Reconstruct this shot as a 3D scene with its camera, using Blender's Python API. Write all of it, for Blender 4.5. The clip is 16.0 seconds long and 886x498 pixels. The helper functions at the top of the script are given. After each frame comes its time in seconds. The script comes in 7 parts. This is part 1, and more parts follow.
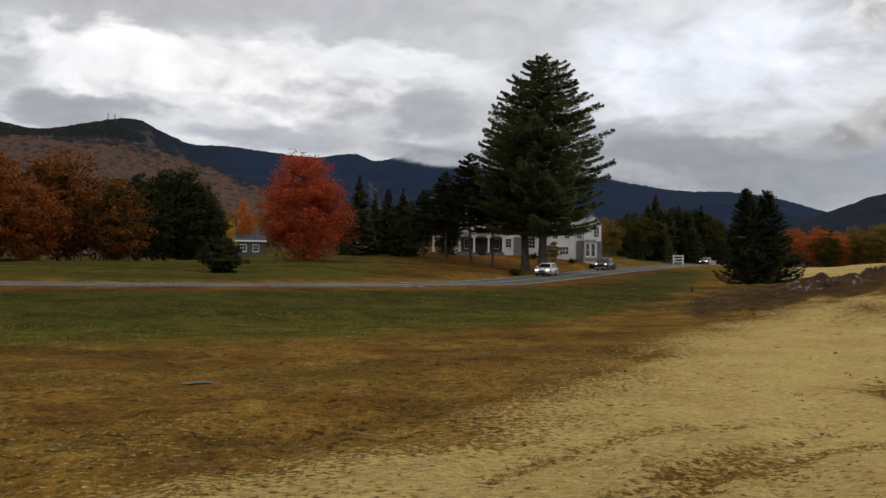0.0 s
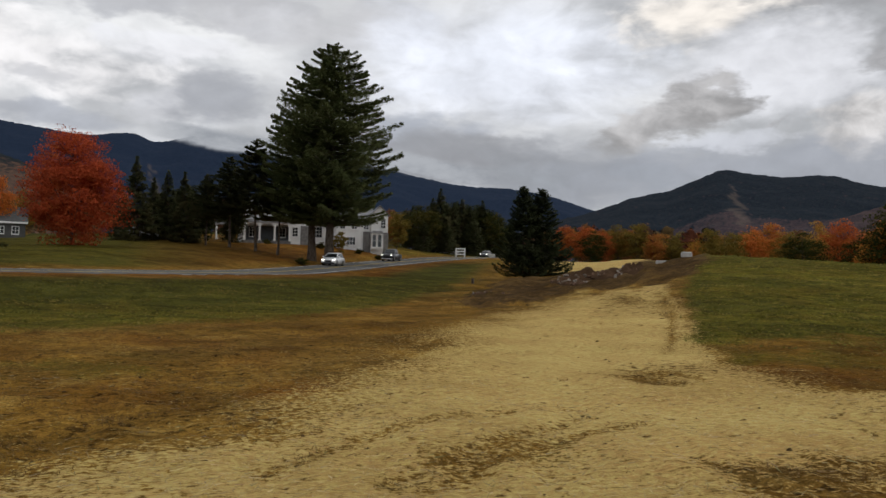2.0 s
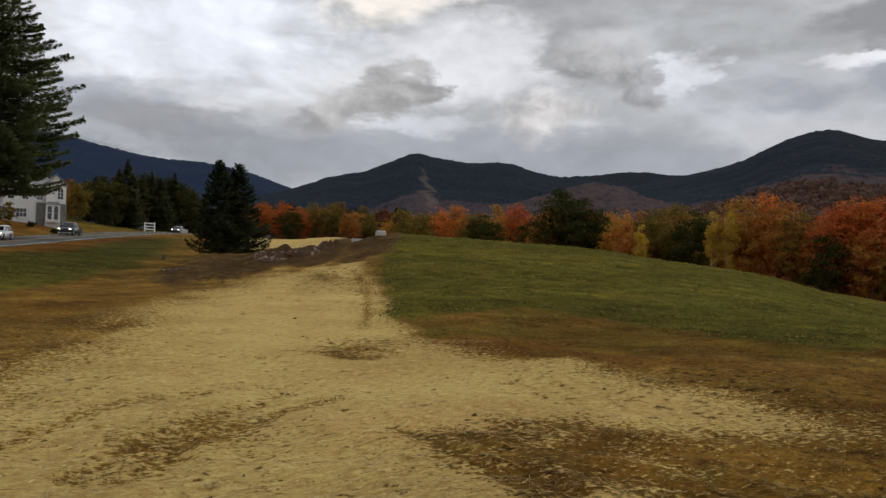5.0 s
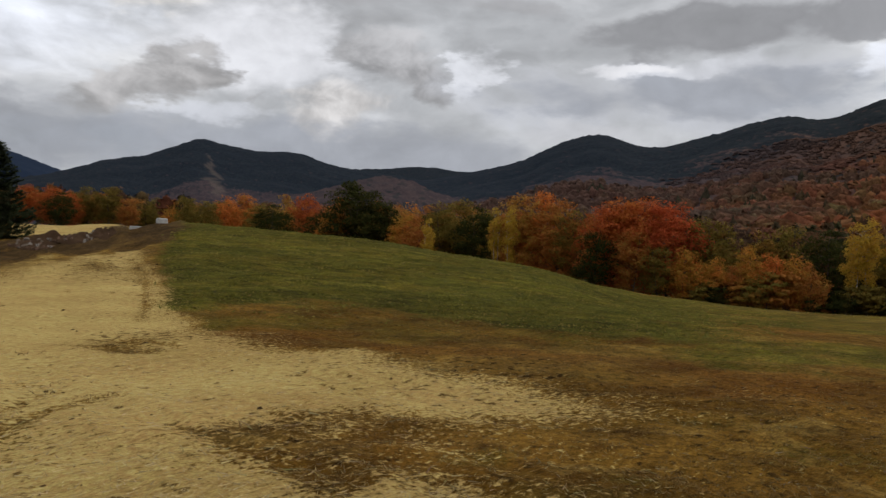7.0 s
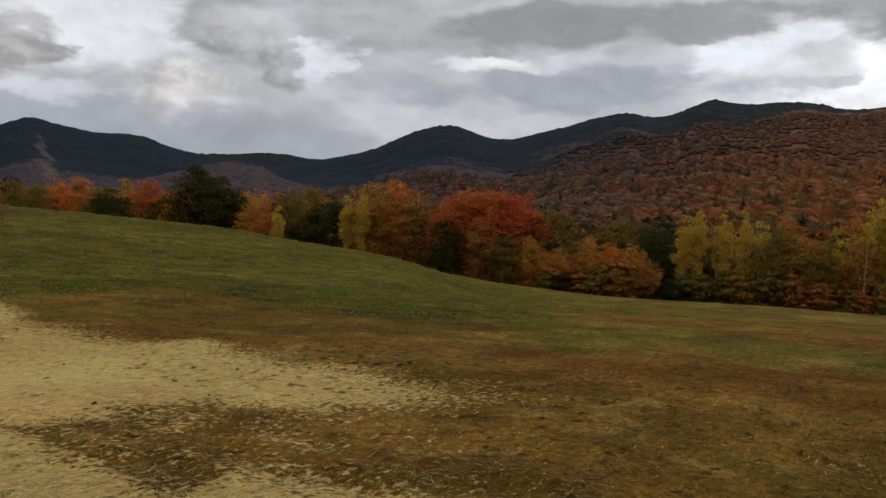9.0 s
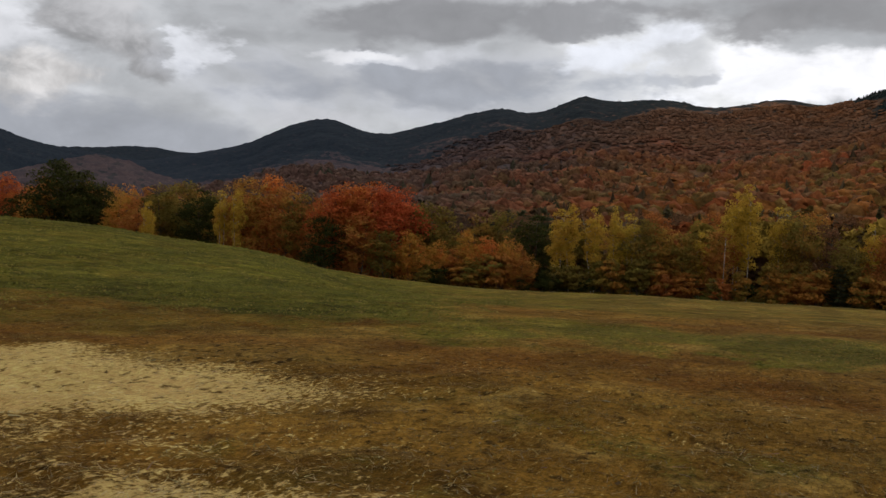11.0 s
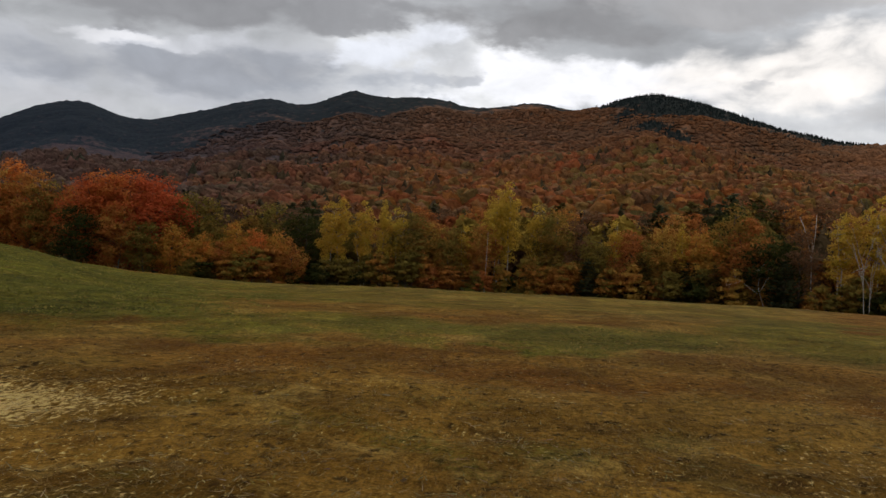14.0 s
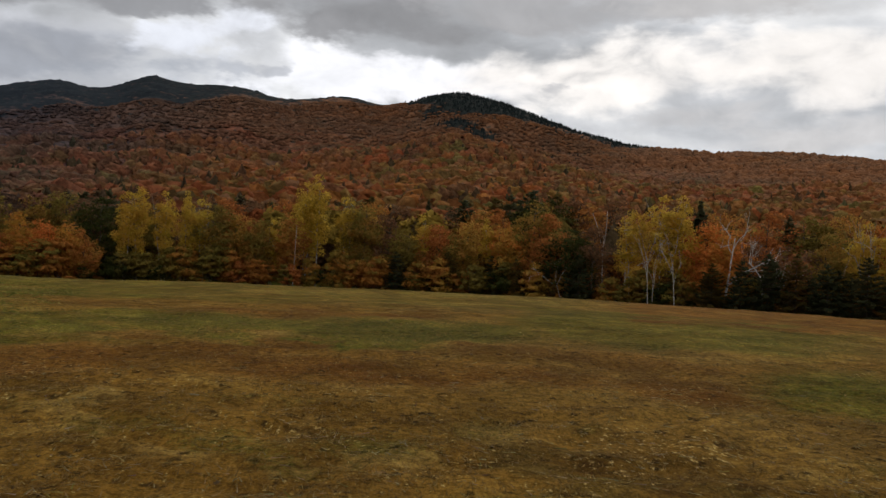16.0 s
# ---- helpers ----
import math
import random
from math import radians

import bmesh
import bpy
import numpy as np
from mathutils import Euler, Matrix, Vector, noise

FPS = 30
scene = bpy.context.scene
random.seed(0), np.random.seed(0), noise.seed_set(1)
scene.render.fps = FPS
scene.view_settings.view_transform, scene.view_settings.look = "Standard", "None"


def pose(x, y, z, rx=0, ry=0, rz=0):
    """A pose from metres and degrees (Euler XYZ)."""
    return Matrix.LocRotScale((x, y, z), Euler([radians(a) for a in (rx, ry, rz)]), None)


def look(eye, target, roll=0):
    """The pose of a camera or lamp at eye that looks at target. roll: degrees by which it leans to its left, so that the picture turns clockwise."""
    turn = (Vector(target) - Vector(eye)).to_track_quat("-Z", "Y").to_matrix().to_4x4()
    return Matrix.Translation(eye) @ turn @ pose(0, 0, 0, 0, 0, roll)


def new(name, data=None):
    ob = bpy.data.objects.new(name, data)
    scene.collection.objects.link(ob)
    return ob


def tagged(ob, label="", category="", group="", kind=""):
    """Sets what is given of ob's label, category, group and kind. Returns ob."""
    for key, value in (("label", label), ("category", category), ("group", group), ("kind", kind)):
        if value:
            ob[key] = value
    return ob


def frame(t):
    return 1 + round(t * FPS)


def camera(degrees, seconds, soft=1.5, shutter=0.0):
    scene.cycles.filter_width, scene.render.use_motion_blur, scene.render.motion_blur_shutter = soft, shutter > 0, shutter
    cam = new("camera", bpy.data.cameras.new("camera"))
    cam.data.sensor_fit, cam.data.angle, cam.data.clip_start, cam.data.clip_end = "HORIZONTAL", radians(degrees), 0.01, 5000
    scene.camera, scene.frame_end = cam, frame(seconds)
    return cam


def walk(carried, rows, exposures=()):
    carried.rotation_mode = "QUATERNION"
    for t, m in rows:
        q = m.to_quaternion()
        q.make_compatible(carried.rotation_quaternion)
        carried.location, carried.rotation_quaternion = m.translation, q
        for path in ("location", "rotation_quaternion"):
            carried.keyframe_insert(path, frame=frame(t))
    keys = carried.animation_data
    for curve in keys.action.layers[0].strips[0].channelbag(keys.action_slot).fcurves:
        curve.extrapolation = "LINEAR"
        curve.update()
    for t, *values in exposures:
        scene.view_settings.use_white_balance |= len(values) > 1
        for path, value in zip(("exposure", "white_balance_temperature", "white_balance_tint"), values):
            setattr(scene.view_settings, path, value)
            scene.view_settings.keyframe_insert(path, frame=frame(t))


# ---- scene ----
# The camera stands on the straw-covered drive and turns from the road to the woods.
cam = camera(55.13, 16.0)
EYE = 1.6
# seconds, step right, step ahead, step up, turned right, looking up, leaning right
ROWS = [
    (0.0, -0.000, -0.000, -0.000, -0.00, 1.80, -0.50),
    (0.5, 0.008, -0.009, -0.005, 2.82, 1.70, -0.60),
    (1.0, 0.020, 0.009, -0.007, 6.53, 1.54, -0.82),
    (1.5, 0.036, 0.025, -0.007, 10.27, 1.56, -1.09),
    (2.0, 0.044, 0.041, -0.007, 14.31, 1.37, -1.42),
    (2.5, 0.049, 0.046, -0.003, 17.17, 1.39, -1.68),
    (3.0, 0.039, 0.057, -0.012, 20.27, 1.79, -1.60),
    (3.5, 0.032, 0.058, -0.010, 23.40, 1.61, -1.25),
    (4.0, 0.042, 0.035, -0.013, 25.24, 0.44, -1.53),
    (4.5, 0.027, 0.073, -0.019, 29.20, 0.26, -1.91),
    (5.0, 0.017, 0.106, -0.014, 34.61, 0.44, -1.93),
    (7.5, 0.043, 0.136, -0.028, 51.38, 0.43, -2.89),
    (8.0, 0.037, 0.128, -0.022, 54.04, 0.43, -2.90),
    (8.5, 0.057, 0.137, -0.033, 56.42, 0.37, -2.95),
    (9.0, 0.067, 0.142, -0.032, 58.80, 0.18, -3.00),
    (11.5, 0.097, 0.179, -0.037, 68.58, 0.43, -2.30),
    (12.0, 0.166, 0.217, -0.037, 70.30, 0.70, -2.44),
    (12.5, 0.193, 0.277, -0.044, 73.87, 0.68, -2.29),
    (13.0, 0.242, 0.347, -0.048, 80.05, 0.50, -2.01),
    (13.5, 0.264, 0.358, -0.046, 81.80, 0.06, -2.23),
    (14.0, 0.327, 0.337, -0.053, 82.42, 0.35, -2.40),
    (14.5, 0.334, 0.332, -0.054, 84.11, 0.65, -2.82),
    (15.0, 0.346, 0.380, -0.051, 87.48, 0.45, -2.37),
    (15.5, 0.352, 0.410, -0.053, 92.14, 0.40, -2.13),
    (16.0, 0.375, 0.407, -0.057, 95.28, 0.46, -2.47),
]


def heading(step, turned, up, leaning):
    a, e = radians(turned), radians(up)
    eye = Vector((step[0], step[1], EYE + step[2]))
    ahead = Vector((math.sin(a) * math.cos(e), math.cos(a) * math.cos(e), math.sin(e)))
    return look(eye, eye + ahead, -leaning)


walk(cam, [(t, heading((x, y, z), yaw, up, lean)) for t, x, y, z, yaw, up, lean in ROWS])

# ---------------------------------------------------------------- node helpers


def node(tree, kind, **inputs):
    n = tree.nodes.new(kind)
    for key, value in inputs.items():
        if key.startswith("p_"):
            setattr_plain(n, key[2:], value)
        else:
            sock = n.inputs[int(key[1:])] if key[0] == "i" and key[1:].isdigit() else n.inputs[key]
            if isinstance(value, bpy.types.NodeSocket):
                tree.links.new(value, sock)
            else:
                sock.default_value = value
    return n


def setattr_plain(n, key, value):
    if key == "operation":
        n.operation = value
    elif key == "blend":
        n.blend_type = value
    elif key == "attribute":
        n.attribute_name = value
    elif key == "dims":
        n.noise_dimensions = value
    elif key == "type":
        n.data_type = value
    elif key == "feature":
        n.feature = value


def noise_fac(tree, vec, scale, detail=4.0, rough=0.55, distortion=0.0):
    n = node(tree, "ShaderNodeTexNoise", Vector=vec, Scale=scale, Detail=detail, Roughness=rough, Distortion=distortion)
    return n.outputs[0]


def maths(tree, op, a, b=0.0, c=0.0, clamp=False):
    n = tree.nodes.new("ShaderNodeMath")
    n.operation, n.use_clamp = op, clamp
    for sock, value in zip(n.inputs, (a, b, c)):
        if isinstance(value, bpy.types.NodeSocket):
            tree.links.new(value, sock)
        else:
            sock.default_value = value
    return n.outputs[0]


def vmath(tree, op, a, b=(0, 0, 0)):
    n = tree.nodes.new("ShaderNodeVectorMath")
    n.operation = op
    for sock, value in zip(n.inputs, (a, b)):
        if isinstance(value, bpy.types.NodeSocket):
            tree.links.new(value, sock)
        else:
            sock.default_value = value
    return n.outputs[1] if op in ("DOT_PRODUCT", "LENGTH", "DISTANCE") else n.outputs[0]


def ramp(tree, fac, stops):
    n = tree.nodes.new("ShaderNodeValToRGB")
    while len(n.color_ramp.elements) < len(stops):
        n.color_ramp.elements.new(0.5)
    for e, (p, c) in zip(n.color_ramp.elements, stops):
        e.position, e.color = p, (*c, 1) if len(c) == 3 else c
    tree.links.new(fac, n.inputs[0])
    return n.outputs[0]


def step(tree, x, low, high):
    n = tree.nodes.new("ShaderNodeMapRange")
    n.interpolation_type = "SMOOTHSTEP"
    for sock, value in zip(n.inputs, (x, low, high, 0.0, 1.0)):
        if isinstance(value, bpy.types.NodeSocket):
            tree.links.new(value, sock)
        else:
            sock.default_value = value
    return n.outputs[0]


def mix(tree, fac, a, b, blend="MIX"):
    n = tree.nodes.new("ShaderNodeMix")
    n.data_type, n.blend_type = "RGBA", blend
    for sock, value in ((n.inputs[0], fac), (n.inputs[6], a), (n.inputs[7], b)):
        if isinstance(value, bpy.types.NodeSocket):
            tree.links.new(value, sock)
        elif isinstance(value, (int, float)):
            sock.default_value = value
        else:
            sock.default_value = (*value, 1) if len(value) == 3 else value
    return n.outputs[2]


def material(name, build, rough=0.85, metal=0.0, bump=0.0, bump_distance=0.02, gloss=0.02):
    """A material whose build(tree) returns a colour and, if it has relief, a height."""
    m = bpy.data.materials.new(name)
    m.use_nodes = True
    tree = m.node_tree
    bsdf = tree.nodes["Principled BSDF"]
    made = build(tree)
    colour, height = made if isinstance(made, tuple) and len(made) == 2 and isinstance(made[0], bpy.types.NodeSocket) else (made, None)
    if isinstance(colour, bpy.types.NodeSocket):
        tree.links.new(colour, bsdf.inputs["Base Color"])
    else:
        bsdf.inputs["Base Color"].default_value = (*colour, 1)
    bsdf.inputs["Roughness"].default_value, bsdf.inputs["Metallic"].default_value = rough, metal
    bsdf.inputs["Specular IOR Level"].default_value = gloss
    if height is not None and bump:
        b = node(tree, "ShaderNodeBump", Strength=bump, Distance=bump_distance, Height=height)
        tree.links.new(b.outputs[0], bsdf.inputs["Normal"])
    return m


def position(tree):
    return node(tree, "ShaderNodeNewGeometry").outputs["Position"]


def attribute(tree, name, colour=False):
    return node(tree, "ShaderNodeAttribute", p_attribute=name).outputs["Color" if colour else "Fac"]


def worn(name, colour, rough=0.7, amount=0.25, scale=3.0, metal=0.0, bump=0.0):
    """Plain painted or cast stuff with stains at two scales."""
    def build(tree):
        p = node(tree, "ShaderNodeTexCoord").outputs["Object"]
        fine, coarse = noise_fac(tree, p, scale * 12, 5), noise_fac(tree, p, scale, 4)
        dark = [c * (1 - amount) for c in colour]
        c = mix(tree, step(tree, coarse, 0.35, 0.65), dark, colour)
        c = mix(tree, maths(tree, "MULTIPLY", fine, amount), c, [min(1, k * 1.25) for k in colour])
        return c, fine
    return material(name, build, rough, metal, bump, gloss=0.25)


# ---------------------------------------------------------------- light
SUN_TURN, SUN_UP = 112.0, 32.0  # where the bright part of the cloud deck is, degrees right of the first view and up
world = bpy.data.worlds.new("world")
scene.world = world
world.use_nodes = True


def cloudy_sky(tree):
    tree.nodes.clear()
    d = node(tree, "ShaderNodeTexCoord").outputs["Generated"]
    d = vmath(tree, "NORMALIZE", d)
    z = node(tree, "ShaderNodeSeparateXYZ", Vector=d).outputs[2]
    # the deck hangs low and level, so its masses look broad and flat
    deck = node(tree, "ShaderNodeMapping", Vector=d, Scale=(1.0, 1.0, 2.4)).outputs[0]
    warp = node(tree, "ShaderNodeTexNoise", Vector=deck, Scale=5.0, Detail=3.0).outputs[1]
    sway = vmath(tree, "SCALE", vmath(tree, "SUBTRACT", warp, (0.5, 0.5, 0.5)))
    sway.node.inputs["Scale"].default_value = 0.10
    bent = vmath(tree, "ADD", deck, sway)
    big = noise_fac(tree, bent, 2.3, 3, 0.5)
    mid = noise_fac(tree, bent, 7.0, 6, 0.5)
    flat_puff = maths(tree, "ADD", maths(tree, "MULTIPLY", mid, 0.5), maths(tree, "MULTIPLY", noise_fac(tree, bent, 13.0, 5, 0.45), 0.5))
    heap = vmath(tree, "ADD", node(tree, "ShaderNodeMapping", Vector=d, Scale=(1.0, 1.0, 1.35)).outputs[0], sway)
    round_puff = maths(tree, "ADD", maths(tree, "MULTIPLY", noise_fac(tree, heap, 11.0, 4, 0.5), 0.55), maths(tree, "MULTIPLY", noise_fac(tree, heap, 30.0, 6, 0.55), 0.45))
    body = maths(tree, "ADD", maths(tree, "ADD", maths(tree, "MULTIPLY", big, 0.8), 0.03), maths(tree, "MULTIPLY", flat_puff, 0.45))
    sky = ramp(tree, body, [(0.42, (0.325, 0.33, 0.345)), (0.56, (0.465, 0.48, 0.505)), (0.66, (0.64, 0.655, 0.685)), (0.78, (0.865, 0.87, 0.88)), (0.9, (0.96, 0.95, 0.935))])

    pull = vmath(tree, "SUBTRACT", node(tree, "ShaderNodeTexNoise", Vector=deck, Scale=7.0, Detail=5.0, Roughness=0.6).outputs[1], (0.5, 0.5, 0.5))
    torn = vmath(tree, "ADD", d, vmath(tree, "MULTIPLY", pull, (0.26, 0.26, 0.075)))
    torn_z = node(tree, "ShaderNodeSeparateXYZ", Vector=torn).outputs[2]

    def cloud(below, turned, height, wide, tall, grey, warm=0.0, solid=0.85, ragged=0.6, slant=0.0, heaped=False, soft=0.6):
        # a cloud mass, or a bright gap in the deck, of its own place, breadth and shade
        a, e = radians(turned), radians(height)
        right = vmath(tree, "DOT_PRODUCT", torn, (math.cos(a), -math.sin(a), 0))
        rise = maths(tree, "SUBTRACT", maths(tree, "SUBTRACT", torn_z, math.sin(e)), maths(tree, "MULTIPLY", right, slant))
        ahead = maths(tree, "GREATER_THAN", vmath(tree, "DOT_PRODUCT", d, (math.sin(a), math.cos(a), 0)), 0.0)
        u, v = maths(tree, "DIVIDE", right, math.sin(radians(wide))), maths(tree, "DIVIDE", rise, math.sin(radians(tall)))
        q = maths(tree, "SUBTRACT", 1.0, maths(tree, "ADD", maths(tree, "MULTIPLY", u, u), maths(tree, "MULTIPLY", v, v)))
        puff = round_puff if heaped else maths(tree, "ADD", maths(tree, "MULTIPLY", flat_puff, 0.7), maths(tree, "MULTIPLY", round_puff, 0.3))
        lump = maths(tree, "SUBTRACT", puff, 0.5)
        q = maths(tree, "ADD", q, maths(tree, "MULTIPLY", lump, ragged * 15))
        thick = maths(tree, "MULTIPLY", maths(tree, "MULTIPLY", step(tree, q, 0.35 - soft, 0.35 + soft), ahead), solid)
        g = (grey / 255) ** 2.2
        tone = (g * (0.985 + 0.10 * warm), g * (1 + 0.01 * warm), g * (1.06 - 0.14 * warm))
        if heaped:
            lit = step(tree, maths(tree, "ADD", maths(tree, "MULTIPLY", v, 0.30), maths(tree, "MULTIPLY", maths(tree, "SUBTRACT", round_puff, 0.5), 4.0)), -0.55, 0.75)
            tone = mix(tree, lit, [k * 0.78 for k in tone], [min(1.0, k * 1.42) for k in tone])
        return mix(tree, thick, below, tone)

    # over the western ridge: bright breaks, a grey band above, streaks along the crest
    sky = cloud(sky, -12, 17.4, 24, 2.0, 184, 0.0, 0.9, 0.45)
    sky = cloud(sky, 1, 16.2, 7, 1.3, 190, 0.1, 0.8, 0.4, -0.05)
    sky = cloud(sky, -18, 13.1, 9, 2.2, 250, 0.35, 0.92, 0.5)
    sky = cloud(sky, -26, 13.0, 5, 1.9, 243, 0.1, 0.85, 0.5)
    sky = cloud(sky, -10, 11.8, 7.5, 1.9, 244, 0.3, 0.9, 0.5)
    sky = cloud(sky, -4, 13.4, 4.5, 1.0, 236, 0.1, 0.8, 0.5)
    sky = cloud(sky, -23.5, 9.9, 5.5, 0.9, 158, -0.3, 0.85, 0.4)
    sky = cloud(sky, -13.3, 11.3, 2.4, 0.5, 182, -0.1, 0.6, 0.7, 0.0, False, 0.8)
    sky = cloud(sky, -12, 9.0, 7, 0.9, 176, -0.4, 0.85, 0.3)
    sky = cloud(sky, -5, 9.9, 3.5, 0.8, 215, 0.0, 0.7, 0.4)
    sky = cloud(sky, -0.3, 10.4, 4.8, 1.4, 164, -0.25, 0.9, 0.5, 0.0, False, 0.8)
    # the open pale stretch over the pine and the valley
    sky = cloud(sky, 9, 15.6, 9, 1.5, 206, 0.1, 0.8, 0.4)
    sky = cloud(sky, 18, 13.8, 10, 3.8, 246, -0.3, 0.95, 0.2, 0.0, False, 0.8)
    sky = cloud(sky, 12.4, 9.4, 4.0, 1.4, 168, -0.6, 0.85, 0.4, 0.0, False, 0.8)
    sky = cloud(sky, 22, 6.2, 10, 3.0, 152, -0.4, 0.93, 0.25)
    sky = cloud(sky, 15.5, 7.4, 8.0, 1.8, 150, -0.15, 0.92, 0.4)
    sky = cloud(sky, 30.2, 16.4, 5.5, 2.0, 250, 0.9, 0.95, 0.4)
    sky = cloud(sky, 36.0, 12.8, 7, 3.2, 236, 0.0, 0.9, 0.12)
    sky = cloud(sky, 37, 6.0, 16, 2.6, 164, -0.45, 0.92, 0.25)
    sky = cloud(sky, 33.6, 8.5, 3.0, 1.0, 214, -0.2, 0.8, 0.4)
    # heaped grey clouds over the middle mountain
    sky = cloud(sky, 38.7, 17.3, 5, 0.8, 162, 0.1, 0.85, 0.5)
    sky = cloud(sky, 28.4, 9.6, 4.8, 1.8, 164, 0.3, 0.96, 0.12, 0.26, True, 0.4)
    sky = cloud(sky, 31.6, 11.5, 2.9, 1.6, 160, 0.3, 0.96, 0.16, 0.1, True, 0.4)
    sky = cloud(sky, 35.6, 9.5, 1.0, 0.4, 184, 0.1, 0.7, 0.5, 0.0, True, 0.4)
    sky = cloud(sky, 45.0, 12.8, 4.6, 2.0, 162, 0.15, 0.94, 0.18, -0.08, True, 0.45)
    sky = cloud(sky, 47.4, 10.8, 2.6, 1.5, 156, 0.15, 0.92, 0.3, 0.0, True, 0.4)
    sky = cloud(sky, 40.6, 9.2, 3.8, 1.8, 194, 0.4, 0.95, 0.15, 0.1, True, 0.45)
    sky = cloud(sky, 47, 6.9, 9, 2.0, 162, -0.35, 0.9, 0.3)
    # long level bands over the saddle and the eastern mountain
    sky = cloud(sky, 66, 11, 17, 3, 188, -0.2, 0.9, 0.35)
    sky = cloud(sky, 51, 12.1, 1.5, 1.7, 228, -0.1, 0.85, 0.4, 0.35)
    sky = cloud(sky, 53.8, 16.2, 2.6, 0.7, 168, 0.1, 0.8, 0.4)
    sky = cloud(sky, 65.0, 15.2, 12.5, 1.9, 142, 0.0, 0.95, 0.5, 0.05, False, 0.6)
    sky = cloud(sky, 65, 11.0, 12.5, 1.5, 162, -0.4, 0.92, 0.4, 0.02, False, 0.5)
    sky = cloud(sky, 62.5, 12.9, 8, 0.6, 214, -0.1, 0.85, 0.4)
    sky = cloud(sky, 59.4, 12.95, 4.2, 0.42, 230, 0.1, 0.9, 0.45, 0.03, False, 0.7)
    sky = cloud(sky, 58.5, 8.3, 4.2, 0.9, 194, 0.0, 0.8, 0.4)
    sky = cloud(sky, 72, 9.6, 5, 0.9, 182, -0.1, 0.8, 0.4)
    sky = cloud(sky, 75.6, 15.1, 5.5, 1.1, 150, 0.0, 0.92, 0.4, 0.2, False, 0.5)
    sky = cloud(sky, 78.6, 13.2, 3.6, 1.1, 238, -0.2, 0.92, 0.5, 0.28, False, 0.7)
    # the bright break behind the ridge, and the dark deck over it
    sky = cloud(sky, 91, 11.4, 10, 1.9, 255, 0.1, 0.98, 0.3, 0.0, False, 0.45)
    sky = cloud(sky, 106, 12.2, 13, 2.5, 253, 0.65, 0.95, 0.4, 0.05)
    sky = cloud(sky, 120, 12.2, 8, 2.8, 243, 0.65, 0.92, 0.4)
    sky = cloud(sky, 81.8, 11.6, 2.4, 0.5, 186, -0.2, 0.8, 0.6)
    sky = cloud(sky, 89, 15.4, 9.5, 1.9, 146, 0.1, 0.95, 0.38, -0.03, False, 0.45)
    sky = cloud(sky, 101.5, 16.4, 9, 1.6, 170, 0.2, 0.93, 0.4, 0.0, False, 0.5)
    sky = cloud(sky, 115, 16.9, 10, 1.3, 188, 0.35, 0.9, 0.4)
    sky = cloud(sky, 100.8, 11.2, 1.7, 0.4, 198, 0.1, 0.75, 0.5)
    sky = cloud(sky, 112, 9.3, 5, 1.0, 200, 0.3, 0.85, 0.4)
    sky = cloud(sky, 119, 8.4, 6.5, 1.1, 206, 0.35, 0.85, 0.4)
    # billows lighten and darken every mass
    billow = maths(tree, "ADD", maths(tree, "MULTIPLY", maths(tree, "SUBTRACT", flat_puff, 0.5), 0.45), maths(tree, "MULTIPLY", maths(tree, "SUBTRACT", round_puff, 0.5), 0.75))
    lit = vmath(tree, "SCALE", sky)
    tree.links.new(maths(tree, "ADD", 1.0, billow), lit.node.inputs["Scale"])
    sky = lit
    clear = node(tree, "ShaderNodeTexSky")
    clear.sky_type, clear.sun_disc, clear.sun_elevation, clear.sun_rotation = "NISHITA", False, radians(SUN_UP), radians(SUN_TURN)
    thin = step(tree, body, 0.66, 0.85)
    clouds = node(tree, "ShaderNodeBackground", Color=sky, Strength=1.0)
    blue = node(tree, "ShaderNodeBackground", Color=clear.outputs[0], Strength=0.08)
    both = node(tree, "ShaderNodeMixShader", Fac=maths(tree, "MULTIPLY", thin, 0.10), i1=clouds.outputs[0], i2=blue.outputs[0])
    return node(tree, "ShaderNodeOutputWorld", Surface=both.outputs[0])


cloudy_sky(world.node_tree)

sun = new("sun", bpy.data.lights.new("sun", "SUN"))
sun.data.energy, sun.data.angle, sun.data.color = 0.5, radians(25), (1.0, 0.95, 0.87)
a, e = radians(SUN_TURN), radians(SUN_UP)
sun.matrix_world = look((0, 0, 60), (-60 * math.sin(a) * math.cos(e), -60 * math.cos(a) * math.cos(e), 60 - 60 * math.sin(e)))
scene.view_settings.exposure = 0.0


# ---------------------------------------------------------------- lie of the land
def smooth(low, high, x):
    s = np.clip((x - low) / (high - low), 0, 1)
    return s * s * (3 - 2 * s)


def curve(x, xs, ys):
    """A curve through a few heights, eased between them."""
    x, xs, ys = np.asarray(x, float), np.asarray(xs, float), np.asarray(ys, float)
    i = np.clip(np.searchsorted(xs, x) - 1, 0, len(xs) - 2)
    s = np.clip((x - xs[i]) / (xs[i + 1] - xs[i]), 0, 1)
    m = np.gradient(ys, xs)
    h = xs[i + 1] - xs[i]
    return (2 * s**3 - 3 * s**2 + 1) * ys[i] + (s**3 - 2 * s**2 + s) * h * m[i] + (3 * s**2 - 2 * s**3) * ys[i + 1] + (s**3 - s**2) * h * m[i + 1]


def spot(turned, r):
    return r * math.sin(radians(turned)), r * math.cos(radians(turned))


